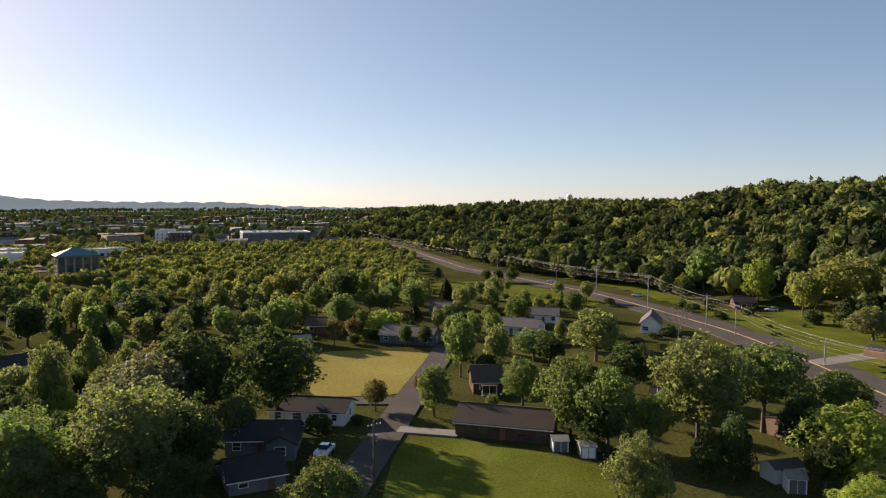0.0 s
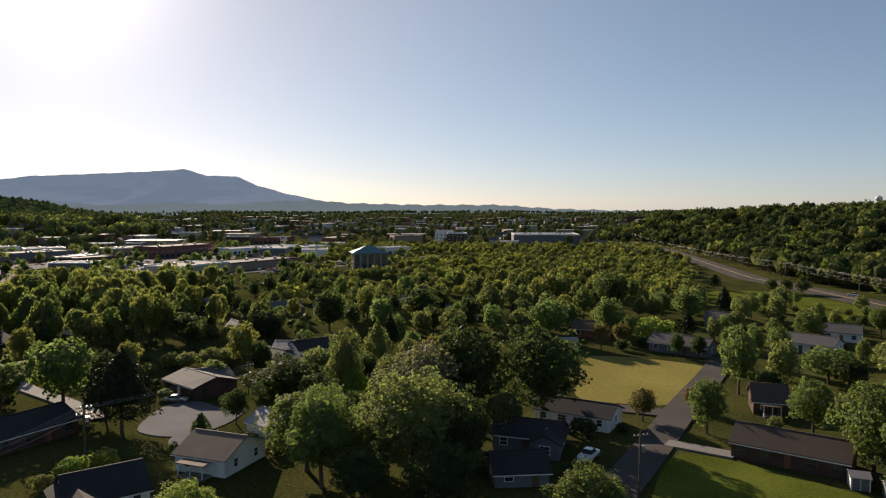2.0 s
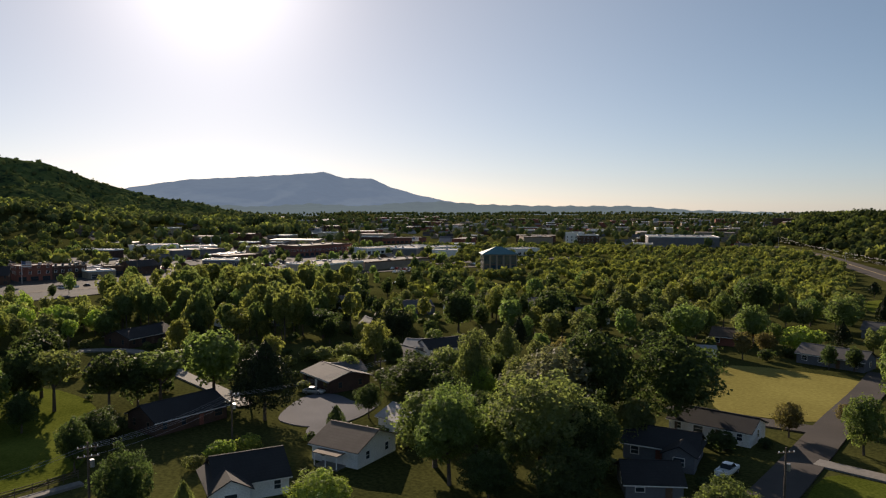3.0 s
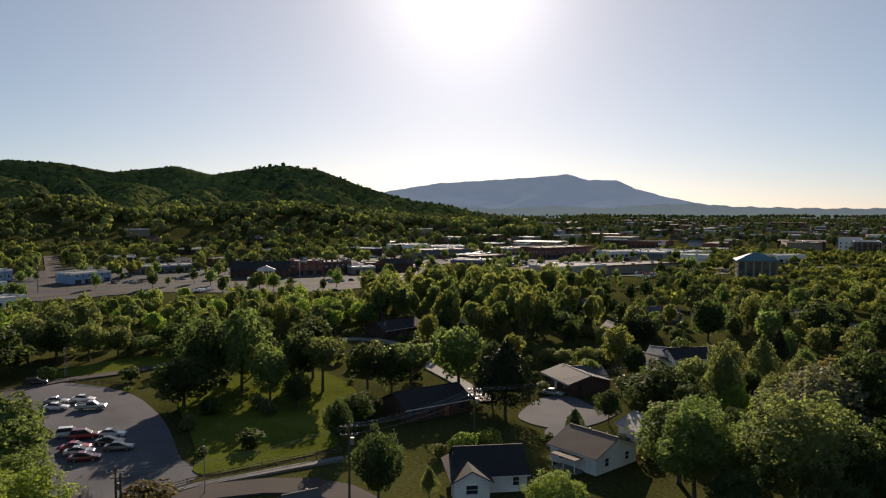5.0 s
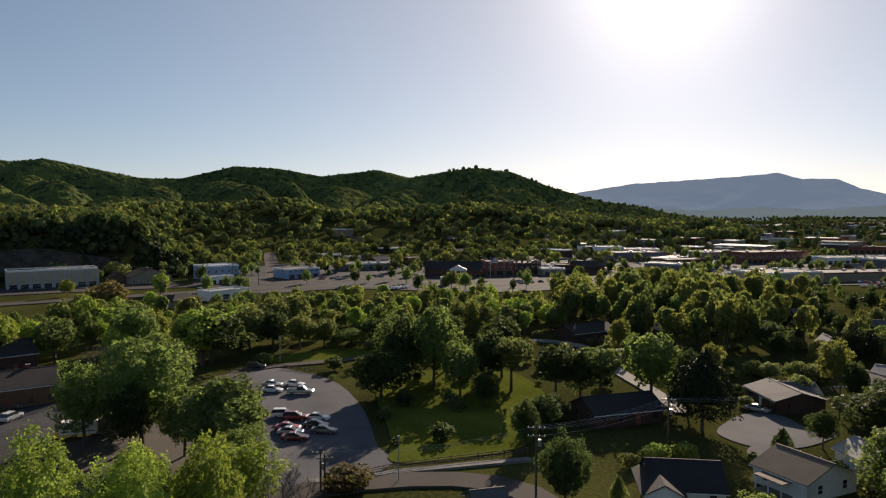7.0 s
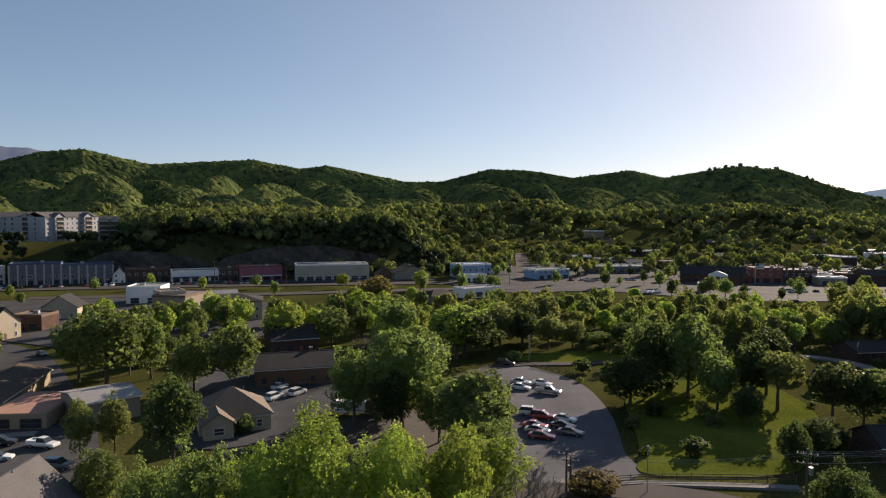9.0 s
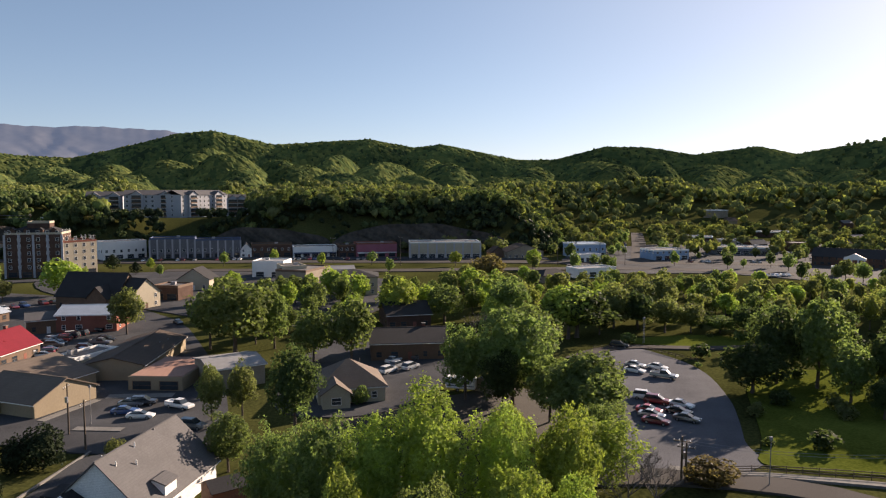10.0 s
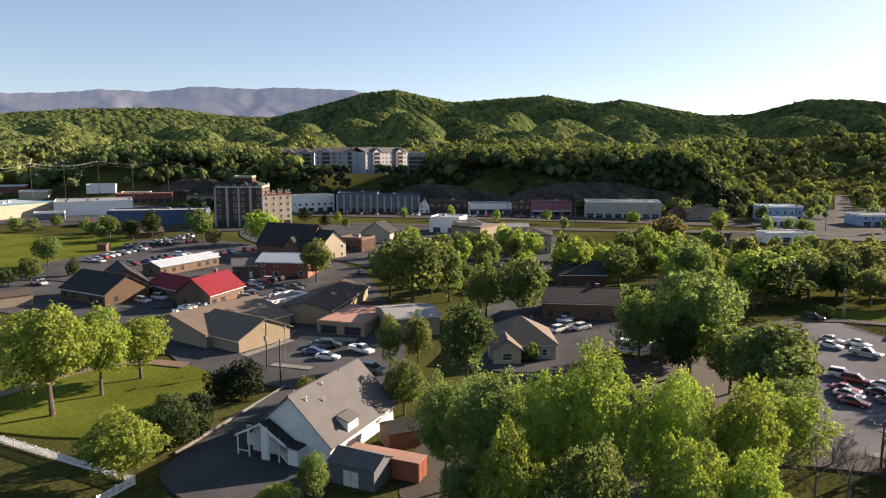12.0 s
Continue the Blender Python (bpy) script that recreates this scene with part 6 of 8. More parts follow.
shop(-166.9, 712.3, 18.7, 63.7, 50.0, 11.4, wall='grey_siding', roof='white_roof', label='big blue-grey box store with a white roof edge', trim='white', glassy=False)
shop(-254.4, 659.4, 1.5, 12.7, 18.0, 14.8, wall='white', roof='white_roof', label='white office tower on the edge of town', storeys=4)
shop(-240.2, 654.7, 27.0, 19.3, 18.0, 13.0, wall='brick', roof='flat_roof', label='dark office building on the edge of town', storeys=4, trim='white')
shop(-288.2, 643.0, 36.2, 28.0, 24.0, 10.5, wall='tan', roof='flat_roof', label='long brown store on the edge of town', trim='brown')
shop(-138.4, 1332.7, 2.9, 43.3, 30.0, 14.5, wall='brick', roof='flat_roof', label='dark building on the far rise', trim='brown')
shop(-284.8, 468.0, 28.0, 18.6, 20.0, 6.8, wall='white', roof='white_roof', label='white flat-roofed store on the edge of town')
town_blocks()
far_cars()
far_houses()
# -- parked cars --
car(-161.8, 30.8, 60, "sedan", "car_silver", place='parked on gravel', group='cars on the gravel lot')
car(-156.9, 29.8, 55, "sedan", "car_white", place='parked on gravel', group='cars on the gravel lot')
car(-160.1, 35.4, 50, "sedan", "car_white", place='parked on gravel', group='cars on the gravel lot')
car(-152.7, 35.1, 62, "pickup", "car_silver", place='parked on gravel', group='cars on the gravel lot')
car(-136.7, 28.1, 70, "suv", "car_white", place='parked on gravel', group='cars on the gravel lot')
car(-134.0, 29.7, 66, "suv", "car_maroon", place='parked on gravel', group='cars on the gravel lot')
car(-132.1, 33.6, 55, "sedan", "car_white", place='parked on gravel', group='cars on the gravel lot')
car(-127.9, 32.2, 58, "sedan", "car_black", place='parked on gravel', group='cars on the gravel lot')
car(-124.0, 32.6, 60, "sedan", "car_grey", place='parked on gravel', group='cars on the gravel lot')
car(-128.4, 27.1, 62, "sedan", "car_red", place='parked on gravel', group='cars on the gravel lot')
car(-125.6, 27.0, 62, "sedan", "car_silver", place='parked on gravel', group='cars on the gravel lot')
car(-122.2, 27.0, 64, "sedan", "car_maroon", place='parked on gravel', group='cars on the gravel lot')
car(-181.9, 30.6, 75, "suv", "car_black", place='by the park lane')
car(-120.0, -65.9, 100, "sedan", "car_blue")
car(-117.8, -61.9, 95, "sedan", "car_white")
car(-125.2, -65.1, 100, "suv", "car_black")
car(-124.5, -67.1, 96, "sedan", "car_grey")
car(-123.9, -57.7, 70, "pickup", "car_white")
car(-113.3, -50.6, 80, "suv", "car_grey")
car(-142.6, -112.1, 80, "pickup", "car_white")
car(-144.9, -111.0, 80, "pickup", "car_white")
car(-146.8, -129.4, 80, "suv", "car_silver")
car(-151.5, -128.2, 80, "suv", "car_white")
car(-155.1, -128.5, 80, "sedan", "car_white")
car(-157.1, -173.7, 60, "pickup", "car_white")
car(-152.2, -23.7, 150, "suv", "car_white")
car(-156.9, -22.2, 150, "suv", "car_silver")
car(-155.7, -19.3, 150, "suv", "car_white")
car(-165.8, -18.7, 150, "sedan", "car_grey")
car(-161.7, -24.0, 150, "sedan", "car_white")
car(-166.2, -28.0, 150, "sedan", "car_black")
car(-194.9, -188.3, 60, "sedan", "car_white")
car(83.6, 307.2, 150, "sedan", "car_white", place='on the highway')
car(55.0, 361.9, 150, "sedan", "car_white", place='on the highway')
car(-24.1, 567.9, 150, "suv", "car_white", place='on the highway')
car(-18.7, 111.8, 80, "pickup", "car_white", place='beside the cottage')
car(121.6, 264.1, 160, "sedan", "car_white", place='at the foot of the hill')
car(-102.5, 114.6, 20, "sedan", "car_silver", place='in the court')
car(-64.4, 184.5, 20, "suv", "car_black", place='on a driveway')
car(14.2, 120.5, 160, "sedan", "car_blue", place='beside the brick house')
car_row(-194.7, -192.9, -228.5, -196.6, 12, -84, 1, 0.85)
car_row(-184.0, -174.5, -218.4, -171.7, 12, 265, 2, 0.85)
car_row(-228.1, -207.2, -253.1, -186.7, 12, 231, 3, 0.85)
car_row(-159.2, -107.7, -181.6, -115.3, 9, -71, 4, 0.85)
car_row(-172.7, -115.2, -195.9, -111.1, 9, 260, 5, 0.85)
car_row(-239.9, -203.5, -263.3, -203.5, 9, 270, 7, 0.7)
car_row(-498.8, 80.2, -561.9, 88.6, 22, 262, 9, 0.8)
car_row(-496.4, 84.3, -559.0, 93.5, 22, 262, 10, 0.8)
car_row(-399.2, 104.4, -398.9, 143.2, 14, 180, 11, 0.5)
car_row(-336.7, 197.8, -333.3, 240.8, 15, 175, 12, 0.6)
car_row(-390.6, 263.8, -386.1, 307.4, 16, 174, 13, 0.7)
car_row(-322.4, 252.7, -316.4, 303.4, 18, 173, 14, 0.6)
car_row(-353.7, 309.4, -350.7, 367.6, 21, 177, 15, 0.6)
car_row(-391.2, 41.2, -388.1, 56.4, 6, 168, 16, 0.6)
car_row(-375.0, -202.3, -388.3, -143.7, 21, 193, 17, 0.35)
car_row(-391.6, -114.1, -397.9, -57.4, 20, 186, 18, 0.4)
car_row(-382.1, 38.7, -387.6, 54.6, 6, 199, 20, 0.6)
# -- poles, cables, lamps, fences --
utility_pole(-79.3, 700.1, 13.2, yaw=-20, mat='steel', can=False)
utility_pole(-20.5, 532.1, 10.5, yaw=-20, mat='steel', can=False)
utility_pole(32.0, 422.0, 10.0, yaw=-20, mat='steel', can=False)
utility_pole(65.1, 303.3, 13.7, yaw=-20, mat='steel', can=False)
utility_pole(76.5, 266.5, 13.1, yaw=-20, mat='steel', can=False)
utility_pole(85.8, 232.1, 10.7, yaw=-20, mat='steel', can=False)
utility_pole(88.4, 215.2, 9.4, yaw=-20, mat='steel', can=False)
utility_pole(94.2, 175.2, 6.7, yaw=-20, mat='steel', can=False)
wires([(-79.3, 700.1, 13.2), (-20.5, 532.1, 10.5), (32.0, 422.0, 10.0), (76.5, 266.5, 13.1), (88.4, 215.2, 9.4), (94.2, 175.2, 6.7), (98.0, 135.2, 11.0)], [(-1.3, -0.3), (0, 0.2), (1.3, -0.3), (0.2, -2.0), (0.2, -3.0)], 0.9, "long sagging power cables beside the highway", 0.016)
utility_pole(-9.7, 99.5, 9.4, yaw=40)
utility_pole(-97.5, 25.1, 6.5, yaw=70)
utility_pole(-96.8, 25.5, 5.9, yaw=70, can=False)
utility_pole(-91.5, 82.1, 9.3, yaw=60, arms=2)
utility_pole(-79.2, 49.1, 12.2, yaw=60, arms=2)
wires([(-91.5, 82.1, 9.3), (-79.2, 49.1, 12.2)], [(-1.0, -0.6), (-0.4, -0.6), (0.4, -0.6), (1.0, -0.6), (0, -1.7)], 0.8)
utility_pole(-92.4, 124.8, 6.9, yaw=60)
wires([(-92.4, 124.8, 6.9), (-91.5, 82.1, 9.3)], [(-1.0, -0.6), (0, -0.6), (1.0, -0.6)], 0.8)
wires([(-79.2, 49.1, 12.2), (-97.5, 25.1, 6.5)], [(-0.6, -0.6), (0.6, -0.6)], 1.0)
utility_pole(-108.7, -69.3, 8.6, yaw=10)
utility_pole(-102.2, -62.6, 8.0, yaw=10, can=False)
lamp_post(-186.3, 37.3)
lamp_post(-97.0, 36.6)
lamp_post(-113.7, -68.5)
lamp_post(-187.3, 37.8)
utility_pole(-338.7, -164.7, 6.8, yaw=110, can=False)
utility_pole(-369.8, -51.0, 15.4, yaw=110, can=False)
utility_pole(-371.8, -87.1, 14.4, yaw=110, can=False)
utility_pole(-379.4, 30.8, 9.7, yaw=110, can=False)
utility_pole(-379.0, 65.6, 6.7, yaw=110, can=False)
utility_pole(-407.1, -361.7, 31.2, yaw=110, can=False)
utility_pole(-350.1, -362.8, 28.6, yaw=110, can=False)
utility_pole(-319.4, 226.9, 21.6, yaw=110, can=False)
utility_pole(-419.5, 58.2, 18.4, yaw=110, can=False)
utility_pole(-280.0, -358.5, 29.7, yaw=20, can=False)
utility_pole(-320.7, -356.9, 30.0, yaw=20, can=False)
utility_pole(-377.1, -362.1, 30.2, yaw=20, can=False)
utility_pole(-407.3, -332.0, 30.3, yaw=20, can=False)
utility_pole(-385.3, -263.1, 25.3, yaw=20, can=False)
wires([(-280.0, -358.5, 29.7), (-320.7, -356.9, 30.0), (-377.1, -362.1, 30.2), (-407.3, -332.0, 30.3), (-385.3, -263.1, 25.3)], [(-1.2, -0.4), (0, -0.4), (1.2, -0.4), (0, -2.2)], 2.5, "long sagging cables over the far stores", 0.05)
fence([(-100.5, 27.8), (-101.7, 38.4), (-101.0, 47.0), (-100.2, 53.8), (-99.7, 60.2)], 1.2, 2.4, (0.4, 0.75, 1.08), "timber", "dark three-rail wooden fence along the path")
fence([(-69.8, -89.9), (-65.1, -60.1), (-59.7, -60.6)], 1.15, 2.4, (0.2, 0.95), "white", "white picket fence round the garden", 0.16)
fence([(-179.3, 23.8), (-179.6, 29.6)], 1.0, 2.2, (0.5, 0.85), "timber", "low wooden rail fence by the park lane")
fence([(-179.3, 37.1), (-167.1, 46.0)], 1.0, 2.2, (0.5, 0.85), "timber", "low wooden rail fence by the park lane")
water_tower(131.4, 748.6, 48.7)
flag_pole(-314.9, 467.5, 16.0)
flag_pole(-373.9, 199.1, 12.0)
container(-77.5, -33.0, 85.3, 9.9)
camper(-140.0, -7.2, 80.4)
shed(-141.1, -1.6, 142.9, 5.0, 4.0, wall="tan", roof="grey_roof", label="pale shed beside the camper")
hall_front(-85.7, -45.4, 84.8, 12.0, 17.0)
# -- more of the town and the yard --
shop(-250.0, -117.6, 83.2, 10.1, 10.0, 5.0, wall='brick', roof='flat_roof', label='low dark brick store by the inns', trim='brown')
house(-275.9, -119.3, 92.8, 12.4, 10.0, wall='cream', roof='dark_roof', h=4.5, rise=4, ridge_x=False, name='inn', label='cream gabled inn behind the big trees')
house(-256.1, -222.6, 142.6, 14.0, 8.0, wall='brown', roof='brown_roof', h=2.6, rise=1.8, name='pavilion', windows=False, front_door=False, label='brown open picnic pavilion by the field')
shed(-217.0, -208.1, 109.0, 3.4, 4.0, h=2.6, wall='brown', roof='brown_roof', label='tiny brown ticket booth among the valley trees', doors=False)
shed(-134.7, -158.9, 151.5, 7.5, 7.0, h=2.8, wall='tan', roof='brown_roof', label='low tan outbuilding with a brown roof', doors=False)
shop(-432.2, -381.2, 125.6, 19.8, 14.0, 5.5, wall='tan', roof='white_roof', label='low store of the far commercial strip', glassy=False)
shop(-432.7, -412.7, 126.2, 19.9, 14.0, 5.7, wall='white', roof='white_roof', label='low store of the far commercial strip', glassy=False)
shop(-407.6, -450.2, 126.2, 19.0, 14.0, 5.5, wall='cream', roof='white_roof', label='low store of the far commercial strip', glassy=False)
shop(-457.6, -530.0, 129.2, 21.2, 14.0, 6.3, wall='red_brick', roof='white_roof', label='low store of the far commercial strip', glassy=False)
shop(-497.3, -530.3, 130.2, 22.9, 14.0, 6.7, wall='grey_siding', roof='white_roof', label='low store of the far commercial strip', glassy=False)
shop(-538.6, -540.4, 131.5, 24.7, 14.0, 7.1, wall='tan', roof='white_roof', label='low store of the far commercial strip', glassy=False)
shop(-579.4, -663.7, 135.4, 26.5, 14.0, 7.9, wall='white', roof='white_roof', label='low store of the far commercial strip', glassy=False)
car_row(-371.6, -432.7, -412.0, -409.6, 17, 240, 31, 0.6)
car_row(-441.3, -525.2, -486.1, -507.2, 17, 248, 32, 0.6)
car_row(-293.2, -303.6, -314.1, -278.6, 12, 220, 33, 0.4)
car_row(-154.4, -100.7, -177.3, -101.6, 8, -88, 34, 0.8)
car_row(-193.0, -104.6, -202.8, -94.0, 5, 223, 35, 0.5)
car_row(-221.8, -161.9, -235.2, -153.8, 6, 239, 36, 0.7)

# ---- trees ----
RNG = np.random.default_rng(7)
ICO_V = np.array([(0, 0, 1)] + [(0.894 * math.cos(k * 1.2566), 0.894 * math.sin(k * 1.2566), 0.447) for k in range(5)] + [(0.894 * math.cos(k * 1.2566 + 0.628), 0.894 * math.sin(k * 1.2566 + 0.628), -0.447) for k in range(5)] + [(0, 0, -1)])
ICO_F = np.array([(0, 1 + k, 1 + (k + 1) % 5) for k in range(5)] + [(1 + k, 6 + k, 1 + (k + 1) % 5) for k in range(5)] + [(1 + (k + 1) % 5, 6 + k, 6 + (k + 1) % 5) for k in range(5)] + [(6 + k, 11, 6 + (k + 1) % 5) for k in range(5)])


def unit(v):
    return v / np.maximum(1e-9, np.linalg.norm(v, axis=-1, keepdims=True))


def leaves(centres, outward, size, rng, squat=1.0):
    """Small leaf sprays, one ragged triangle each, faced mostly outward with a random lean."""
    n = len(centres)
    nrm = unit(outward + rng.normal(0, 0.75, (n, 3)) + (0, 0, 0.3))
    u = unit(np.cross(nrm, rng.normal(0, 1, (n, 3))))
    w = np.cross(nrm, u)
    s = size * rng.uniform(0.55, 1.25, (n, 1))
    u, w = u * (1, 1, squat), w * (1, 1, squat)
    v = np.stack([centres - u * s * 0.65 - w * s * rng.uniform(0.1, 0.5, (n, 1)), centres + w * s * 0.75, centres + u * s * 0.7 - w * s * 0.25], 1).reshape(-1, 3)
    return v, np.arange(n * 3).reshape(-1, 3)


def finer(verts, faces):
    """Splits every triangle of a ball in four."""
    a, b, c = verts[faces[:, 0]], verts[faces[:, 1]], verts[faces[:, 2]]
    ab, bc, ca = unit(a + b), unit(b + c), unit(c + a)
    v = np.concatenate([a, ab, ca, ab, b, bc, ca, bc, c, ab, bc, ca], 1).reshape(-1, 3)
    return v, np.arange(len(v)).reshape(-1, 3)


BALL = {1: finer(ICO_V, ICO_F)}
BALL[2] = finer(*BALL[1])
# crown from, crown to, half width, boss depth, boss breadth
FORM = {"round": (0.10, 1.02, 0.52, 0.36, 0.46), "oval": (0.09, 1.02, 0.52, 0.36, 0.40), "spread": (0.34, 1.0, 0.52, 0.46, 0.38), "parkland": (0.18, 1.02, 0.52, 0.36, 0.42),
        "airy": (0.24, 1.02, 0.50, 0.50, 0.36), "column": (0.03, 1.0, 0.47, 0.14, 0.40), "cone": (0.05, 1.0, 0.50, 0.24, 0.30), "shrub": (-0.06, 1.0, 0.52, 0.30, 0.46)}


def crown_mesh(shape, sprays, size, clumps, rng, squat=1.0, ball=2):
    """A crown one unit high and wide: a bossed hull of leafy clumps, each a small dome of sprays, round a dense leafy core."""
    lo, hi, half, deep, broad = FORM[shape]
    middle, tall = (lo + hi) / 2, (hi - lo) / 2
    bosses = unit(rng.normal(0, 1, (13 if shape != "column" else 6, 3)) + (0, 0, 0.25))
    strong = rng.uniform(0.55, 1.0, len(bosses))
    k = np.arange(clumps) + 0.5
    seeds = unit(np.stack([np.cos(k * 2.39996), np.sin(k * 2.39996), 0 * k], 1) * np.sqrt(1 - (1 - 2 * k / clumps) ** 2)[:, None] + np.stack([0 * k, 0 * k, 1 - 2 * k / clumps], 1) + rng.normal(0, 0.55 / math.sqrt(clumps), (clumps, 3)))
    full, proud = rng.uniform(0.35, 1.0, clumps), rng.normal(0, 0.07, clumps)
    reach = 2.1 / math.sqrt(clumps)

    def hull(d):
        near = np.arccos(np.clip(d @ bosses.T, -1, 1)) / broad
        return 1 - deep + deep * (np.exp(-near ** 2) * strong).max(1)

    def place(d, r):
        p = d * r[:, None] * (half, half, tall)
        t = np.clip((p[:, 2] + tall) / (2 * tall), 0, 1)
        wide = {"cone": 1.75 * (1 - t) ** 0.8 + 0.05, "column": 1.18 - 0.55 * np.abs(t - 0.4) ** 1.2, "oval": 1.06 - 0.34 * t ** 2, "spread": 0.75 + 0.35 * t, "shrub": 1.1 - 0.25 * t}.get(shape, 1.04 - 0.10 * t)
        return p * np.stack([wide, wide, np.ones_like(t)], 1) + (0, 0, middle)

    d = unit(rng.normal(0, 1, (int(sprays * 1.45), 3)) + (0, 0, 0.12))
    close = d @ seeds.T
    pick = close.argmax(1)
    keep = rng.random(len(d)) < full[pick]
    d, pick = d[keep][:sprays], pick[keep][:sprays]
    off = np.arccos(np.clip((d * seeds[pick]).sum(1), -1, 1)) / reach
    dome = np.sqrt(np.clip(1 - off ** 2, 0, 1))
    twig = np.where(rng.random(len(d)) < 0.16, rng.uniform(0, 0.13, len(d)), 0) - np.where(rng.random(len(d)) < 0.22, rng.uniform(0, 0.2, len(d)), 0)
    r = hull(seeds)[pick] * 0.6 + hull(d) * 0.4
    p = place(d, r * (0.72 + 0.28 * dome + proud[pick] + twig + rng.normal(0, 0.018, len(d))))
    lv, lf = leaves(p, unit(d + (d - seeds[pick]) * 1.6 / reach * 0.6), size, rng, squat)
    bv, bf = BALL[ball]
    bv = place(bv, hull(bv) * (0.34 if shape == "airy" else 0.60) * (1 + 0.04 * np.sin(bv @ (17.0, 13.0, 11.0))))
    return mesh_of("crown", np.concatenate([bv, lv]), np.concatenate([bf, lf + len(bv)]), [MAT["green"]])


def trunk_mesh(shape, rng, limbs):
    bm = bmesh.new()
    top = {"airy": 0.85, "round": 0.55, "oval": 0.6, "spread": 0.45, "parkland": 0.55, "column": 0.7, "cone": 0.85, "shrub": 0.3}[shape]
    fork = {"airy": 0.35, "round": 0.27, "oval": 0.25, "spread": 0.30, "parkland": 0.27, "column": 0.3, "cone": 0.5, "shrub": 0.05}[shape]
    tube(bm, [(0, 0, -0.03), (0.0, 0, 0.03), (0.008, 0.004, fork), (0.0, 0.01, top)], [0.034, 0.026, 0.019, 0.008], 7)
    for k in range(limbs):
        a = k * math.tau / max(1, limbs) + rng.uniform(-0.4, 0.4)
        h = fork + rng.uniform(-0.02, 0.12)
        o = rng.uniform(0.18, 0.30)
        tube(bm, [(0, 0, h), (o * 0.45 * math.cos(a), o * 0.45 * math.sin(a), h + 0.14), (o * math.cos(a), o * math.sin(a), h + rng.uniform(0.25, 0.36))], [0.014, 0.009, 0.003], 5)
    me = bpy.data.meshes.new("trunk")
    bm.to_mesh(me)
    bm.free()
    me.materials.append(MAT["bark"])
    return me


SHAPES = ("airy", "round", "oval", "spread", "parkland", "column", "cone", "shrub")
# detail by distance: sprays, their size as a share of the tree's height, clumps
DETAIL = {"close": (12500, 0.0215, 105), "near": (6600, 0.0285, 80), "mid": (2800, 0.043, 50), "far": (1150, 0.064, 34), "tiny": (430, 0.10, 16)}
TREES = {}
for shape in SHAPES:
    for level, (count, size, clumps) in DETAIL.items():
        for slim in (False, True) if level in ("close", "near") and shape in ("round", "oval") else (False,):
            squat = 0.5 if slim else 1.0 if shape == "shrub" else 0.85
            made = TREES[shape, level, slim] = []
            for _ in range(3 if level in ("close", "near", "mid") else 2):
                made.append((crown_mesh(shape, count // 2 if shape == "shrub" else count, size * (1.35 if shape == "shrub" else 1), clumps // 2 if shape == "shrub" else clumps, RNG, squat, 2 if level in ("close", "near", "mid") else 1), trunk_mesh(shape, RNG, 6 if level in ("close", "near") else 3)))

KIND = {"round": ("deciduous_tree", "tree", "broad round-crowned tree"), "oval": ("deciduous_tree", "tree", "tall oval-crowned tree"), "spread": ("spreading_tree", "tree", "wide spreading tree with bare lower limbs"),
        "parkland": ("deciduous_tree", "tree", "round-headed park tree on a bare trunk"), "column": ("columnar_tree", "tree", "narrow columnar evergreen"), "cone": ("conifer_tree", "tree", "dark conical evergreen"), "shrub": ("shrub", "bush", "low bushy shrub")}
HUE = {"green": "mid-green", "bright": "bright spring-green", "yellow": "yellow-green", "dark": "dark green", "olive": "olive-green", "rust": "rust-tinged", "pale": "pale blossoming", "needle": "blackish green"}
PICK = random.Random(3)


def tree(x, y, high, wide, shape, hue, place=""):
    """One tree, standing on the land, with its trunk and crown."""
    TAKEN.append((x, y, wide * 0.38))
    dist = math.hypot(x, y)
    level = "close" if dist < 102 and high > 5 else "near" if dist < 150 and high > 4 else "mid" if dist < 300 else "far" if dist < 420 else "tiny"
    crown, trunk = PICK.choice(TREES[shape, level, level in ("close", "near") and shape in ("round", "oval") and high > 1.75 * wide])
    name, cat, what = KIND[shape]
    ob = thing(name, x, y, at_ground(x, y), PICK.uniform(0, 360), (wide, wide, high), label=f"{HUE[hue]} {what}{place}", category=cat, group="trees of the valley")
    share("trunk", trunk, ob, Matrix())
    share("crown", crown, ob, Matrix(), MAT[hue])
    return ob


def grove(shape, hue, rows, place=""):
    for x, y, high, wide in rows:
        tree(x, y, high, wide, shape, hue, place)


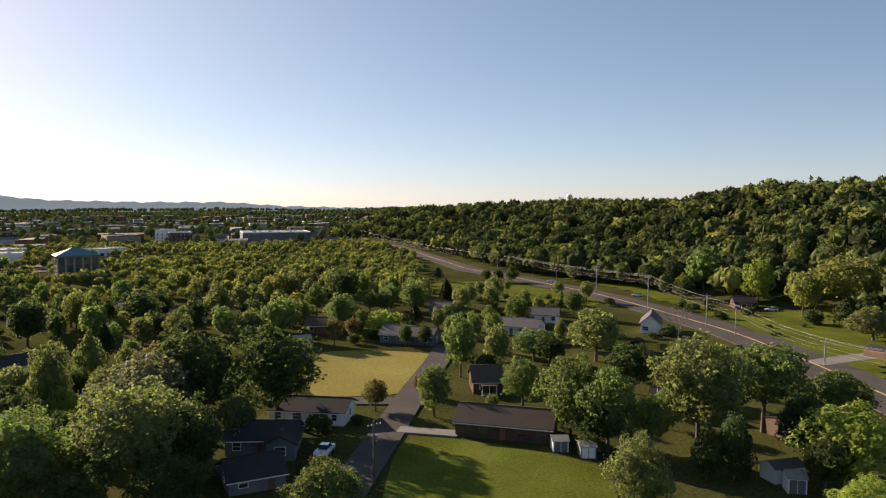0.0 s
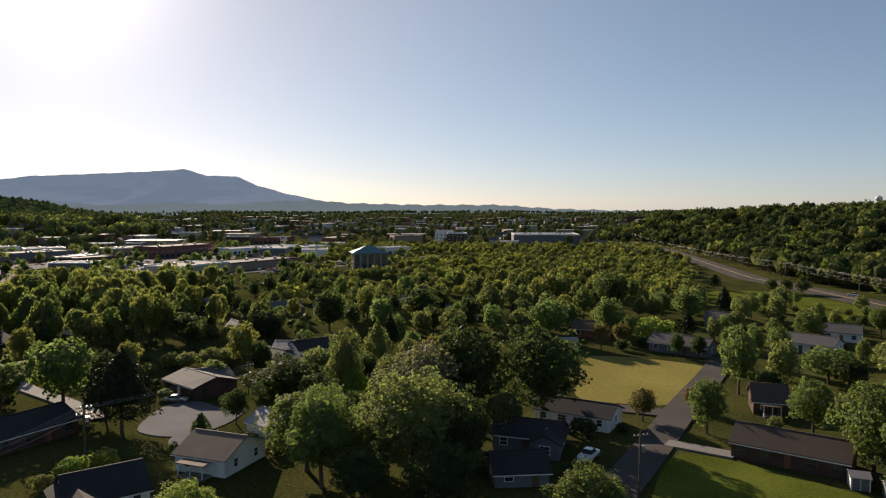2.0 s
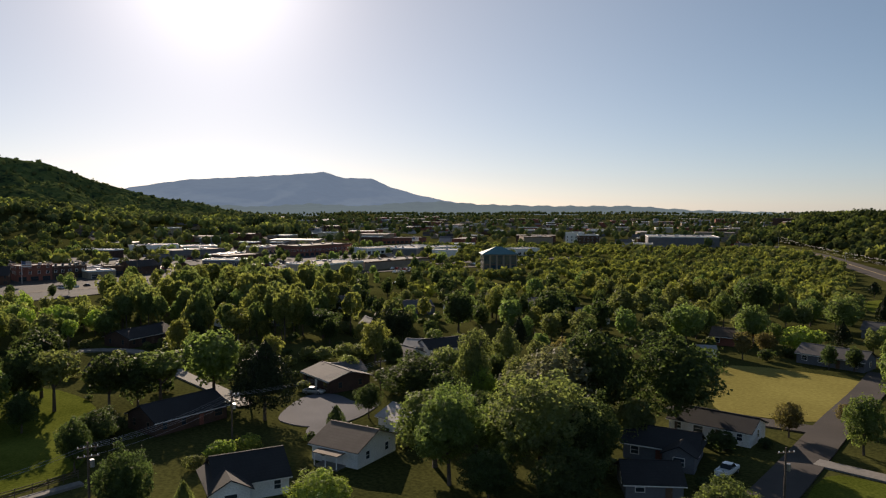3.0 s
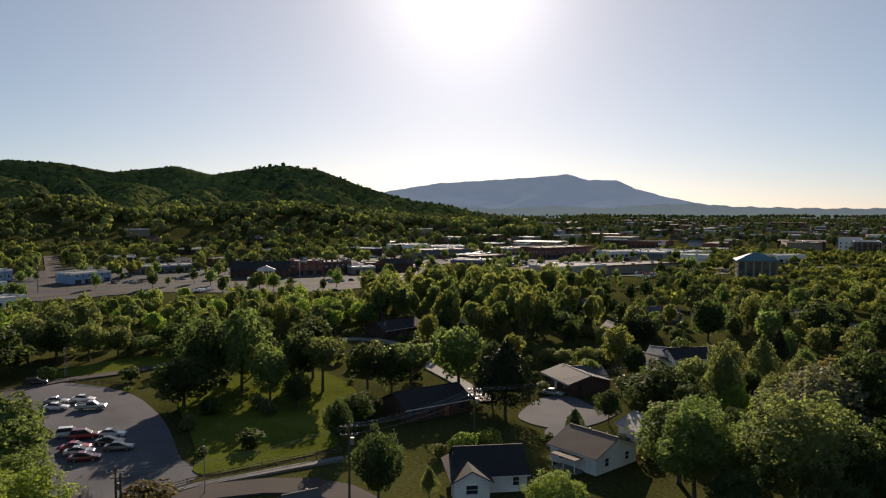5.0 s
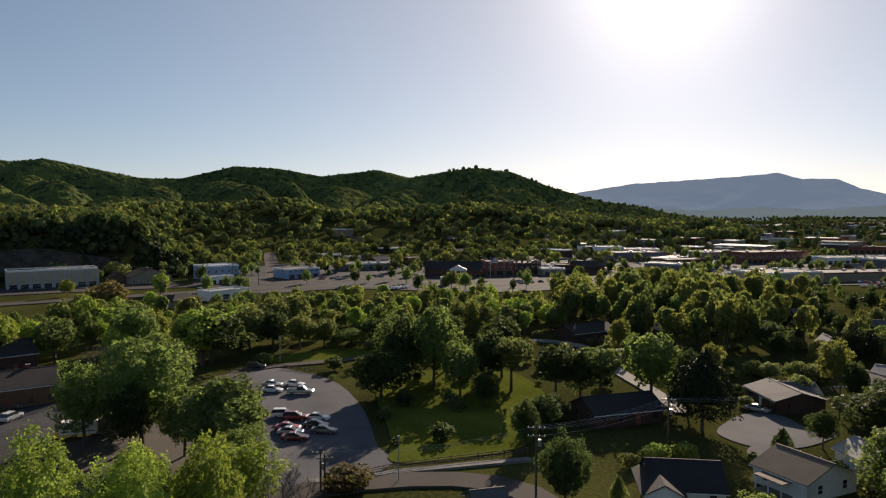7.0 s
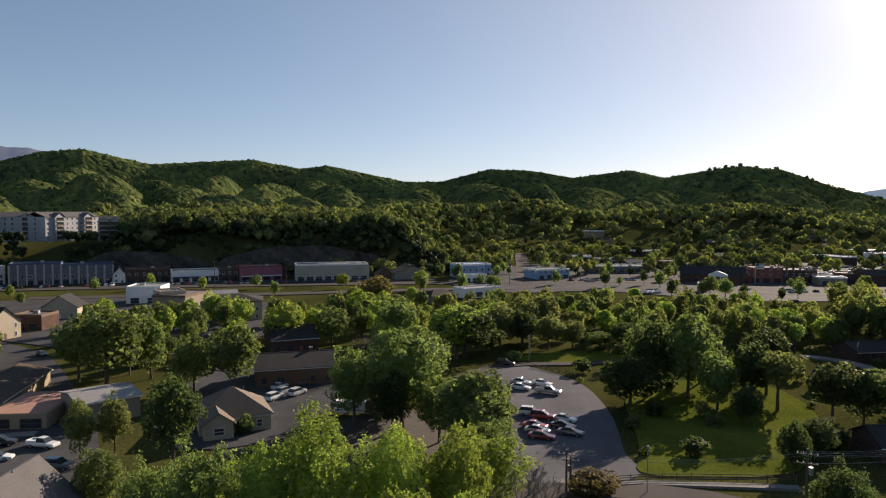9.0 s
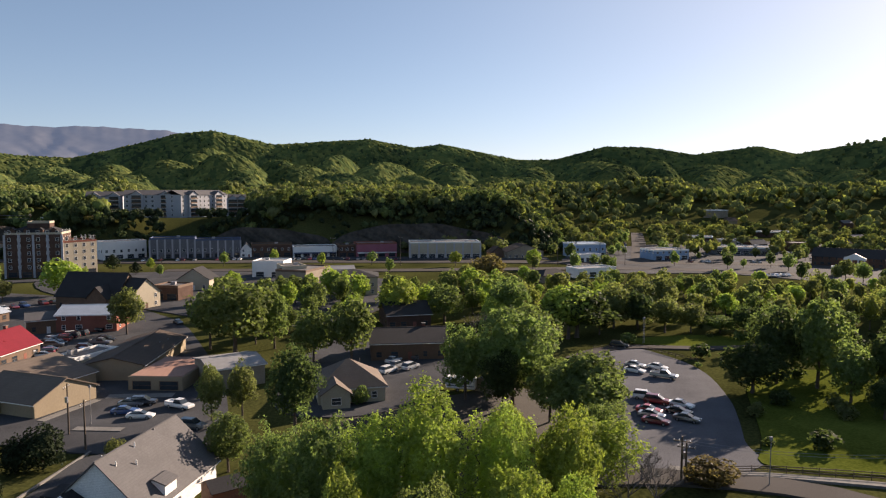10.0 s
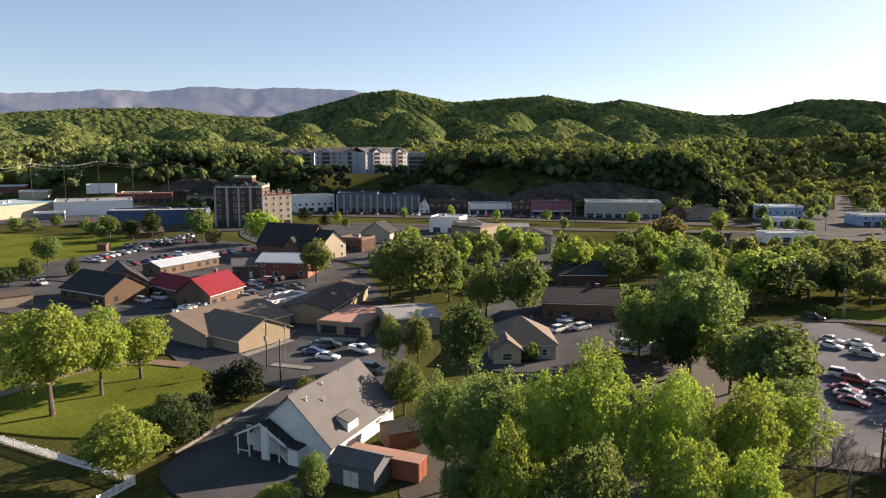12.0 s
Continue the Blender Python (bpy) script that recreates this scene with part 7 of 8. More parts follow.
def bare_tree(x, y, high, wide):
    """A tree still without leaves: a fan of fine grey branches."""
    rng = random.Random(int(x * 7 + y))
    ob = thing("bare_tree", x, y, at_ground(x, y), label="leafless grey tree with a fan of fine twigs", category="tree", group="trees of the valley")
    bm = bmesh.new()
    tube(bm, [(0, 0, -0.2), (0, 0, high * 0.2), (0.1, 0, high * 0.45)], [0.2, 0.16, 0.09], 6)
    part("trunk", bm, MAT["grey_bark"], ob)
    bm = bmesh.new()

    def fork(p, d, length, r, depth):
        q = p + d * length
        tube(bm, [p, p + d * length * 0.5 + Vector((rng.uniform(-0.06, 0.06), rng.uniform(-0.06, 0.06), 0.03)) * length, q], [r, r * 0.8, r * 0.55], 4)
        if depth:
            for _ in range(4 if depth > 1 else 5):
                e = (d + Vector((rng.uniform(-0.75, 0.75), rng.uniform(-0.75, 0.75), rng.uniform(-0.1, 0.55)))).normalized()
                fork(p + d * length * rng.uniform(0.55, 1.0), e, length * rng.uniform(0.55, 0.8), r * 0.5, depth - 1)

    for k in range(6):
        a = k * math.tau / 6 + rng.uniform(-0.3, 0.3)
        fork(Vector((0, 0, high * rng.uniform(0.18, 0.4))), Vector((math.cos(a) * wide / high, math.sin(a) * wide / high, 1.0)).normalized(), high * 0.28, 0.07, 3)
    part("bare_crown", bm, MAT["grey_bark"], ob)


grove("round", "green", [(-52.1, 86.8, 15.2, 12.8), (-13.7, 83.2, 10.4, 11.0), (15.6, 137.7, 10.7, 9.8), (21.6, 119.1, 15.4, 12.0), (26.6, 113.6, 14.7, 11.6), (70.0, 123.8, 11.5, 13.9), (-46.8, 207.8, 13.6, 14.6), (-31.3, 220.8, 12.9, 11.0), (-9.8, 254.8, 12.8, 12.6), (24.8, 238.1, 9.5, 11.1), (45.9, 250.2, 10.4, 9.3), (23.1, 179.8, 8.7, 14.6), (-19.9, 268.3, 10.3, 10.7), (33.4, 113.6, 10.2, 8.3), (-145.2, 5.5, 17.6, 16.6), (-208.3, 3.4, 15.0, 15.0), (-113.1, 14.3, 14.3, 17.1), (-121.7, 9.0, 12.3, 11.1), (-57.6, 91.7, 13.4, 15.9), (-46.9, 94.0, 12.3, 11.5)])
grove("round", "green", [(-103.7, 164.5, 7.0, 7.2), (-202.6, 61.5, 5.4, 11.9), (-171.5, -71.5, 16.5, 13.4), (-160.1, -42.3, 14.0, 12.1), (-159.7, -33.4, 16.2, 13.2), (-96.1, -37.9, 9.2, 8.3), (-75.3, -24.5, 14.4, 8.4), (-73.1, -18.5, 16.9, 10.1), (-98.1, 14.4, 11.7, 9.2), (-115.1, 14.9, 14.8, 14.5), (-129.7, 2.8, 20.1, 18.1), (-133.6, -6.1, 14.9, 12.1), (-61.8, -6.5, 15.1, 9.3), (-63.5, -18.9, 11.8, 6.7), (-363.2, 53.6, 7.8, 8.7), (-210.9, -16.0, 12.4, 15.2), (-221.9, 2.7, 14.3, 14.2), (-182.7, -198.9, 10.8, 11.2), (-156.1, -176.8, 9.0, 8.3), (-150.8, -179.3, 6.4, 7.5)])
grove("round", "green", [(-164.1, -62.3, 20.5, 22.0), (-249.1, -244.4, 7.5, 7.2), (-250.8, -290.1, 7.8, 9.1), (-256.8, -286.5, 6.9, 7.3)])
grove("round", "olive", [(-40.6, 92.7, 17.8, 18.4), (24.2, 86.3, 12.1, 10.4), (38.8, 179.9, 14.4, 16.3), (-70.7, 226.5, 15.3, 12.5), (124.9, 206.6, 10.7, 17.3), (38.0, 193.9, 9.3, 9.5), (-81.3, 134.9, 9.8, 10.2), (-202.6, 53.5, 9.3, 10.1), (-236.6, -173.1, 8.9, 7.9)])
grove("round", "pale", [(-46.6, 113.2, 17.4, 18.2)])
grove("round", "dark", [(-41.7, 120.2, 19.9, 17.8), (-30.2, 128.8, 18.3, 19.0), (39.1, 150.0, 11.5, 12.0), (-36.9, 268.1, 16.6, 15.5), (-91.7, 216.5, 14.1, 15.4), (-59.3, 220.6, 10.7, 9.5), (26.4, 173.5, 8.4, 9.9), (21.8, 361.5, 7.2, 7.4), (28.1, 361.5, 6.9, 7.5), (34.9, 361.6, 7.2, 8.6), (9.6, 156.9, 7.6, 6.4), (39.8, 125.2, 7.1, 7.6), (-54.6, 99.3, 11.3, 10.4), (-43.5, 82.4, 8.8, 9.6), (-34.9, 95.5, 14.0, 12.0), (-32.2, 82.4, 10.9, 11.5), (53.5, 132.0, 10.7, 10.5), (-65.4, 179.2, 11.5, 7.7), (-68.4, 113.1, 10.1, 9.8), (54.8, 106.3, 12.1, 11.4)])
grove("round", "dark", [(52.2, 95.8, 9.4, 8.2), (25.2, 113.6, 10.2, 10.6), (-193.8, 21.2, 14.8, 25.0), (-124.0, 0.8, 12.9, 9.2), (-142.1, 49.7, 11.5, 15.0), (-149.6, 57.0, 17.5, 13.5), (-124.9, 88.1, 11.0, 9.9), (-106.9, 100.7, 13.9, 8.4), (-77.2, 52.3, 11.3, 8.4), (-81.9, 106.8, 7.1, 6.2), (-77.4, 117.4, 11.3, 17.2), (-144.0, 165.4, 9.5, 12.6), (-119.1, 228.3, 12.3, 14.3), (-89.9, 146.0, 6.1, 8.3), (-108.8, 68.7, 7.3, 8.5), (-102.4, 61.3, 8.7, 5.9), (-127.4, 66.9, 8.1, 7.0), (-113.7, 74.3, 4.4, 7.8), (-198.1, 27.8, 10.2, 9.6)])
grove("oval", "green", [(-1.6, 132.4, 10.5, 8.3), (4.1, 163.1, 15.2, 10.0), (-104.9, 213.6, 14.1, 8.7), (114.3, 313.3, 22.8, 18.5), (-44.6, 251.9, 12.0, 10.2), (-137.2, 65.9, 12.4, 11.1), (-146.6, 63.8, 19.5, 14.5), (-117.3, 100.6, 16.5, 15.1), (-115.1, 197.2, 13.9, 12.8), (-219.8, 33.1, 9.5, 16.0), (-187.8, 70.4, 11.5, 11.3), (-173.3, -55.7, 15.5, 10.3), (-246.3, -185.0, 15.5, 13.2), (-251.6, -237.4, 10.4, 9.9), (-269.2, -286.0, 7.4, 8.1)])
grove("round", "rust", [(-12.9, 136.0, 6.6, 6.3), (-30.4, 199.6, 8.3, 6.5), (-26.1, 209.7, 6.7, 6.8), (-4.5, 147.5, 4.8, 4.8), (-60.3, 147.2, 11.8, 7.7), (-294.7, -4.5, 13.9, 18.7)])
grove("oval", "olive", [(12.9, 167.6, 12.4, 8.1), (6.4, 257.6, 11.5, 8.6), (18.0, 263.1, 10.5, 8.4), (-81.4, 147.0, 11.8, 9.5), (-202.3, 46.4, 10.7, 11.6), (-117.3, -49.0, 10.8, 6.3), (-119.6, -44.4, 10.4, 6.3), (-186.5, -101.1, 13.5, 11.9), (-145.6, -136.9, 4.4, 3.8), (-207.1, 33.1, 13.5, 13.4), (-213.5, 40.9, 14.5, 13.9), (-220.2, 49.0, 15.6, 14.4)])
grove("parkland", "olive", [(41.6, 115.0, 19.1, 19.2)])
grove("parkland", "green", [(56.1, 123.7, 17.0, 17.8)])
grove("round", "bright", [(56.2, 97.4, 13.2, 14.1), (51.0, 82.7, 8.2, 9.9), (-91.2, 12.3, 11.7, 13.4), (-97.7, 1.6, 10.2, 10.0), (-58.4, 66.2, 7.6, 10.3), (-65.3, -62.3, 8.9, 11.6), (-71.9, -12.5, 18.6, 9.8), (-78.0, 7.6, 16.7, 9.7), (-62.1, -13.9, 15.2, 8.9), (-66.5, 1.9, 14.4, 9.1), (-69.3, 7.5, 12.3, 8.2), (-191.6, 18.7, 16.1, 20.9), (-210.8, -29.9, 14.3, 17.0), (-254.2, -162.1, 14.9, 19.1)])
grove("oval", "dark", [(-113.3, 194.3, 14.4, 12.9), (-10.4, 198.9, 6.5, 4.8), (-5.0, 199.0, 6.5, 5.1), (-140.5, 74.5, 14.0, 12.0), (-206.3, 39.7, 11.5, 11.8), (-198.8, 67.8, 9.5, 11.8), (-112.7, -33.1, 15.6, 10.7), (-249.8, -213.3, 13.3, 10.4), (-247.0, -221.2, 9.7, 10.5)])
grove("oval", "yellow", [(-112.3, 218.2, 13.6, 9.8), (126.6, 251.0, 18.3, 13.8)])
grove("cone", "olive", [(-75.4, 151.6, 13.4, 8.2), (-75.9, 59.8, 5.1, 2.8), (-72.0, 129.5, 14.5, 8.4)])
grove("cone", "needle", [(-83.5, 175.9, 11.3, 4.7), (1.4, 272.9, 11.9, 6.5), (-8.8, 229.1, 8.2, 5.1), (-2.5, 366.4, 8.1, 5.8), (-97.5, 95.4, 15.8, 12.3), (-162.8, 192.3, 11.8, 8.0), (-331.5, -185.5, 8.9, 7.8), (-318.3, -167.2, 6.8, 5.7)])
grove("shrub", "bright", [(-17.9, 217.1, 8.2, 13.2), (-89.1, 76.6, 3.0, 4.4), (-86.4, 81.1, 3.5, 4.9), (-69.1, 127.9, 8.1, 7.1), (-87.6, 77.6, 3.3, 3.5), (-62.4, -39.2, 5.1, 5.9)])
grove("oval", "bright", [(120.8, 274.2, 19.6, 14.3), (-73.1, -7.0, 21.3, 11.8), (-75.5, 0.2, 18.0, 10.1), (-357.4, 16.9, 11.1, 10.2), (-368.8, -22.2, 8.5, 8.8)])
grove("round", "yellow", [(140.5, 247.4, 22.6, 27.1)])
grove("shrub", "dark", [(43.9, 101.8, 2.7, 2.2), (122.7, 235.7, 5.6, 8.4), (38.2, 101.8, 9.1, 5.5), (42.3, 101.8, 10.8, 6.5), (-88.0, 124.1, 4.5, 6.2), (-75.8, -63.0, 7.8, 9.2), (-170.6, -176.0, 6.1, 4.7)])
grove("shrub", "olive", [(9.6, 138.5, 3.0, 3.4), (-33.8, 116.0, 9.4, 9.0), (-88.1, 71.6, 2.7, 3.8), (-119.0, 145.1, 5.0, 6.9), (-114.8, 146.1, 4.9, 7.5), (-122.0, 140.2, 4.3, 7.5), (-126.4, 139.1, 4.3, 6.0), (-105.1, 130.1, 6.3, 6.8), (-95.6, -54.3, 5.0, 3.7)])
bare_tree(64.7, 195.6, 13.8, 11.5)
bare_tree(13.3, 173.4, 11.1, 7.0)
bare_tree(-97.1, 19.7, 5.7, 7.6)
bare_tree(-83.8, 15.5, 10.3, 9.6)
bare_tree(-87.2, 19.5, 8.6, 6.9)
bare_tree(-174.2, -4.5, 12.2, 8.4)
grove("spread", "olive", [(-135.8, 77.6, 13.8, 14.0)])
grove("parkland", "dark", [(-148.0, 82.0, 15.0, 14.0), (-159.0, 72.0, 15.5, 14.0), (-128.0, 84.0, 12.0, 12.0)])
grove("spread", "green", [(-121.9, 91.2, 12.4, 16.1)])
grove("cone", "dark", [(-81.5, 96.8, 5.2, 3.8)])
grove("column", "needle", [(-124.3, 166.9, 9.6, 5.7), (-123.3, 171.5, 10.1, 5.7), (-122.2, 176.2, 9.6, 5.8)])
grove("shrub", "rust", [(-97.0, 28.8, 4.0, 9.4)])
grove("parkland", "bright", [(-78.8, -87.2, 17.9, 16.1), (-88.2, -87.0, 14.7, 12.1), (-97.1, -86.9, 11.5, 12.6)])
grove("shrub", "needle", [(-79.2, -61.9, 6.9, 6.0), (-94.9, -64.6, 7.2, 7.6), (-93.1, -67.5, 5.5, 6.3)])
grove("shrub", "green", [(-69.1, -38.5, 5.8, 4.6), (-129.0, -25.3, 3.8, 4.3)])


# ---- woods that nobody could count ----
def woods(name, label, x, y, high, wide, sprays, hues, rng, seed_lobes=3, core=1.0):
    """Many small crowns in one mesh: each a ragged leafy core of a few lobes with sprays on it, in one of several greens."""
    n = len(x)
    z = ground_z(x, y)
    drift = np.clip(0.5 + 0.33 * wave(x, y, 70, 8) + rng.normal(0, 0.24, n), 0, 0.999)
    hue = np.array([int(k) for k in drift * len(hues)])
    vs, fs, ms, base = [], [], [], 0
    for k in range(seed_lobes):
        if k == 0:
            c = np.stack([x, y, z + high * 0.58], 1)
            r = np.stack([wide * 0.42, wide * 0.42, high * 0.40], 1) * core
        else:
            a = rng.uniform(0, math.tau, n)
            c = np.stack([x + wide * 0.30 * np.cos(a), y + wide * 0.30 * np.sin(a), z + high * rng.uniform(0.45, 0.75, n)], 1)
            r = np.stack([wide * 0.28, wide * 0.28, high * 0.25], 1) * core
        v = c[:, None, :] + ICO_V[None] * r[:, None, :] * rng.uniform(0.7, 1.2, (n, 12, 1))
        vs.append(v.reshape(-1, 3))
        fs.append((ICO_F[None] + np.arange(n)[:, None, None] * 12).reshape(-1, 3) + base)
        ms.append(np.repeat(hue, 20))
        base += n * 12
    if sprays:
        idx = np.repeat(np.arange(n), sprays)
        d = unit(rng.normal(0, 1, (len(idx), 3)))
        d[:, 2] = np.abs(d[:, 2]) - 0.2
        p = np.stack([x[idx], y[idx], z[idx] + high[idx] * 0.6], 1) + d * np.stack([wide[idx] * 0.5, wide[idx] * 0.5, high[idx] * 0.42], 1) * rng.uniform(0.7, 1.15, (len(idx), 1))
        v, f = leaves(p, d, 1.0, rng)
        s = (wide[idx] * 0.20)
        v = (v.reshape(-1, 3, 3) - p[:, None]) * s[:, None, None] + p[:, None]
        vs.append(v.reshape(-1, 3))
        fs.append(f + base)
        ms.append(hue[idx])
    return tagged(new(name, mesh_of(name, np.concatenate(vs), np.concatenate(fs), [MAT[h] for h in hues], np.concatenate(ms), True)), label, "woodland", kind="stuff")


def joined_trees(name, label, rows, mat):
    """Many trees of the mid-distance kind in one mesh, crowns and trunks together."""
    vs, fs, ms, base = [], [], [], 0
    for x, y, high, wide, shape, turn in rows:
        for me, k in zip(TREES[shape, "tiny" if math.hypot(x, y) > 360 or shape == "shrub" else "far" if math.hypot(x, y) > 210 else "mid", False][int(turn * 97) % 2], (0, 1)):
            v = np.zeros(len(me.vertices) * 3, np.float32)
            me.vertices.foreach_get("co", v)
            me.calc_loop_triangles()
            f = np.zeros(len(me.loop_triangles) * 3, np.int32)
            me.loop_triangles.foreach_get("vertices", f)
            v = v.reshape(-1, 3)
            c, s = math.cos(turn), math.sin(turn)
            v = np.stack([(v[:, 0] * c - v[:, 1] * s) * wide + x, (v[:, 0] * s + v[:, 1] * c) * wide + y, v[:, 2] * high + at_ground(x, y)], 1)
            vs.append(v)
            fs.append(f.reshape(-1, 3) + base)
            ms.append(np.full(len(f) // 3, k))
            base += len(v)
    return tagged(new(name, mesh_of(name, np.concatenate(vs), np.concatenate(fs), [mat, MAT["bark"]], np.concatenate(ms))), label, "trees", kind="stuff")


def canopy(name, label, az0, az1, d0, d1, step, cell, hues, rng):
    """A closed roof of tree tops over the land: a sheet with one dome for each crown."""
    na, nd = int(radians(az1 - az0) * (d0 + d1) / 2 / step), int((d1 - d0) / step)
    A, D = np.meshgrid(np.radians(np.linspace(az0, az1, na)), np.linspace(d0, d1, nd), indexing="ij")
    A, D = A + rng.uniform(-0.35, 0.35, A.shape) * step / D, D + rng.uniform(-0.35, 0.35, A.shape) * step
    x, y = -np.sin(A) * D, np.cos(A) * D
    size = 400
    jx, jy, tall = rng.uniform(0.1, 0.9, (size, size)), rng.uniform(0.1, 0.9, (size, size)), rng.uniform(0.45, 1.2, (size, size))
    cx, cy = np.floor(x / cell).astype(int), np.floor(y / cell).astype(int)
    best, kind = np.zeros_like(x), np.zeros(x.shape, int)
    drift = np.clip(0.5 + 0.30 * wave(x, y, 240, 8) + 0.18 * wave(x, y, 60, 3), 0, 0.999)
    own = rng.normal(0, 0.22, (size, size))
    for ox in (-1, 0, 1):
        for oy in (-1, 0, 1):
            kx, ky = (cx + ox) % size, (cy + oy) % size
            r = np.hypot(x - (cx + ox + jx[kx, ky]) * cell, y - (cy + oy + jy[kx, ky]) * cell) / (cell * 0.78)
            dome = tall[kx, ky] * np.sqrt(np.clip(1 - r * r, 0, 1))
            kind = np.where(dome > best, (np.clip(drift + own[kx, ky], 0, 0.999) * len(hues)).astype(int), kind)
            best = np.maximum(best, dome)
    z = ground_z(x, y) + 3 + best * cell * 0.38 + rng.uniform(-0.5, 0.5, x.shape)
    i, j = np.meshgrid(np.arange(na - 1), np.arange(nd - 1), indexing="ij")
    f = np.stack([i * nd + j, (i + 1) * nd + j, (i + 1) * nd + j + 1, i * nd + j + 1], 2).reshape(-1, 4)
    return tagged(new(name, mesh_of(name, np.stack([x, y, z], 2).reshape(-1, 3), f, [MAT[h] for h in hues], kind[:-1, :-1].ravel())), label, "woodland", kind="stuff")


def sector(n, az0, az1, d0, d1, rng):
    """Random places in a stretch of the plan, even by area."""
    a = np.radians(rng.uniform(az0, az1, n))
    d = np.sqrt(rng.uniform(d0 ** 2, d1 ** 2, n))
    return -np.sin(a) * d, np.cos(a) * d


def thin(x, y, keep):
    return x[keep], y[keep]


def crowns(x, y, lo, hi, rng):
    high = rng.uniform(lo, hi, len(x))
    return high, high * rng.uniform(0.6, 0.95, len(x))


WRNG = np.random.default_rng(11)
LAWNS = ((-104, 76, 26), (-88, 44, 18), (18, 105, 34), (-30, 165, 30), (95, 190, 18), (70, 105, 12), (-102, -85, 22), (-76, -81, 22))


def shady(x, y):
    """Which places lie off the open lawns."""
    ok = np.ones(len(x), bool)
    for cx, cy, r in LAWNS:
        ok &= np.hypot(x - cx, y - cy) > r
    return ok


x, y = sector(6600, -60, 9, 235, 1000, WRNG)
az, dist = np.degrees(np.arctan2(-x, y)), np.hypot(x, y)
x, y = thin(x, y, (dist < knots(az, RIGHT_FAR) + 40) & (dist > knots(az, RIGHT_FOOT) - np.where(az > -19, 45, 4)) & free(x, y, 6))
woods("hill_woodland", "dense mixed spring woodland on the hillside", x, y, *crowns(x, y, 8, 17, WRNG), 36, ("wood_dark", "wood_dark", "wood_dark", "wood_green", "wood_dark", "wood_green", "wood_dark", "wood_yellow"), WRNG, 3, 0.85)
x, y = sector(2300, 2, 34, 300, 690, WRNG)
x, y = thin(x, y, free(x, y, 6) & (wave(x, y, 120, 2) > -0.6) & ~((np.abs(np.degrees(np.arctan2(-x, y)) - 27) < 3.2) & (np.hypot(x, y) > 322) & (np.hypot(x, y) < 374)))
woods("valley_woodland", "belt of yellow-green young woodland in the valley", x, y, *crowns(x, y, 3.5, 8, WRNG), 50, ("wood_green", "wood_olive", "valley", "wood_yellow", "valley", "wood_yellow", "wood_green"), WRNG, 3, 0.8)
x, y = sector(5200, 42, 142, 715, 1080, WRNG)
away, lean = np.hypot(x, y), np.degrees(np.arctan2(-x, y))
x, y = thin(x, y, (ground_z(x, y) > 1) & free(x, y, 8) & ((away > 880) | (lean > 86) | (WRNG.random(len(x)) < 0.3)))
woods("foothill_woodland", "wooded foothills behind the town", x, y, *crowns(x, y, 9, 18, WRNG), 14, ("wood_dark", "hazy_woods", "wood_yellow", "hazy_woods", "wood_yellow", "hazy_woods", "wood_green"), WRNG, 2, 0.85)
canopy("hill_canopy", "closed tree canopy over the skyline hills", 45, 143, 1040, 1760, 3.8, 9.5, ("far_dark", "far_woods", "far_olive", "far_woods", "far_olive", "far_gold"), WRNG)
x, y = sector(5000, 45, 142, 1060, 1760, WRNG)
x, y = thin(x, y, ground_z(x, y) > 4)
woods("far_woodland", "wooded hills on the skyline", x, y, *crowns(x, y, 6, 10, WRNG), 5, ("far_dark", "far_woods", "far_olive", "far_gold"), WRNG, 1, 0.9)
x, y = sector(2600, 84, 131, 470, 650, WRNG)
x, y = thin(x, y, (ground_z(x, y) > 9) & free(x, y, 8) & ~((np.abs(np.degrees(np.arctan2(-x, y)) - 114.5) < 5.0) & (np.hypot(x, y) < 540)))
woods("bluff_woodland", "dark wood along the top of the bluff", x, y, *crowns(x, y, 7, 13, WRNG), 18, ("wood_dark", "wood_dark", "wood_green", "wood_dark", "wood_yellow", "wood_olive"), WRNG, 2, 0.85)
x, y = sector(1700, 84, 131, 447, 486, WRNG)
x, y = thin(x, y, (np.abs(np.degrees(np.arctan2(-x, y)) - 114.5) > 1.3) & free(x, y, 3))
woods("bluff_thicket", "dark thicket over the steep face of the bluff", x, y, *crowns(x, y, 4, 7.5, WRNG), 26, ("needle", "wood_dark", "needle", "wood_dark", "needle"), WRNG, 2, 0.9)
x, y = sector(900, 116, 141, 580, 720, WRNG)
x, y = thin(x, y, (ground_z(x, y) > 3) & free(x, y, 8))
woods("knob_woodland", "dark wood over the rock cut by the stores", x, y, *crowns(x, y, 8, 14, WRNG), 18, ("wood_dark", "wood_dark", "wood_green", "wood_dark", "wood_olive"), WRNG, 2, 0.85)
x, y = sector(6500, -6, 66, 660, 3000, WRNG)
x, y = thin(x, y, free(x, y, 7) & (wave(x, y, 260, 6) > -0.45))
woods("town_trees", "trees between the far houses of the town", x, y, *crowns(x, y, 8, 15, WRNG), 6, ("far_woods", "hazy_woods", "far_woods", "hazy_woods", "hazy_woods"), WRNG, 1, 0.9)
x, y = sector(420, 52, 100, 440, 720, WRNG)
x, y = thin(x, y, free(x, y, 5) & (ground_z(x, y) < 6))
woods("slope_trees", "loose yellow-green trees behind the shops", x, y, *crowns(x, y, 7, 13, WRNG), 50, ("wood_dark", "wood_green", "wood_yellow", "hazy_woods", "wood_yellow", "wood_olive"), WRNG, 3, 0.8)

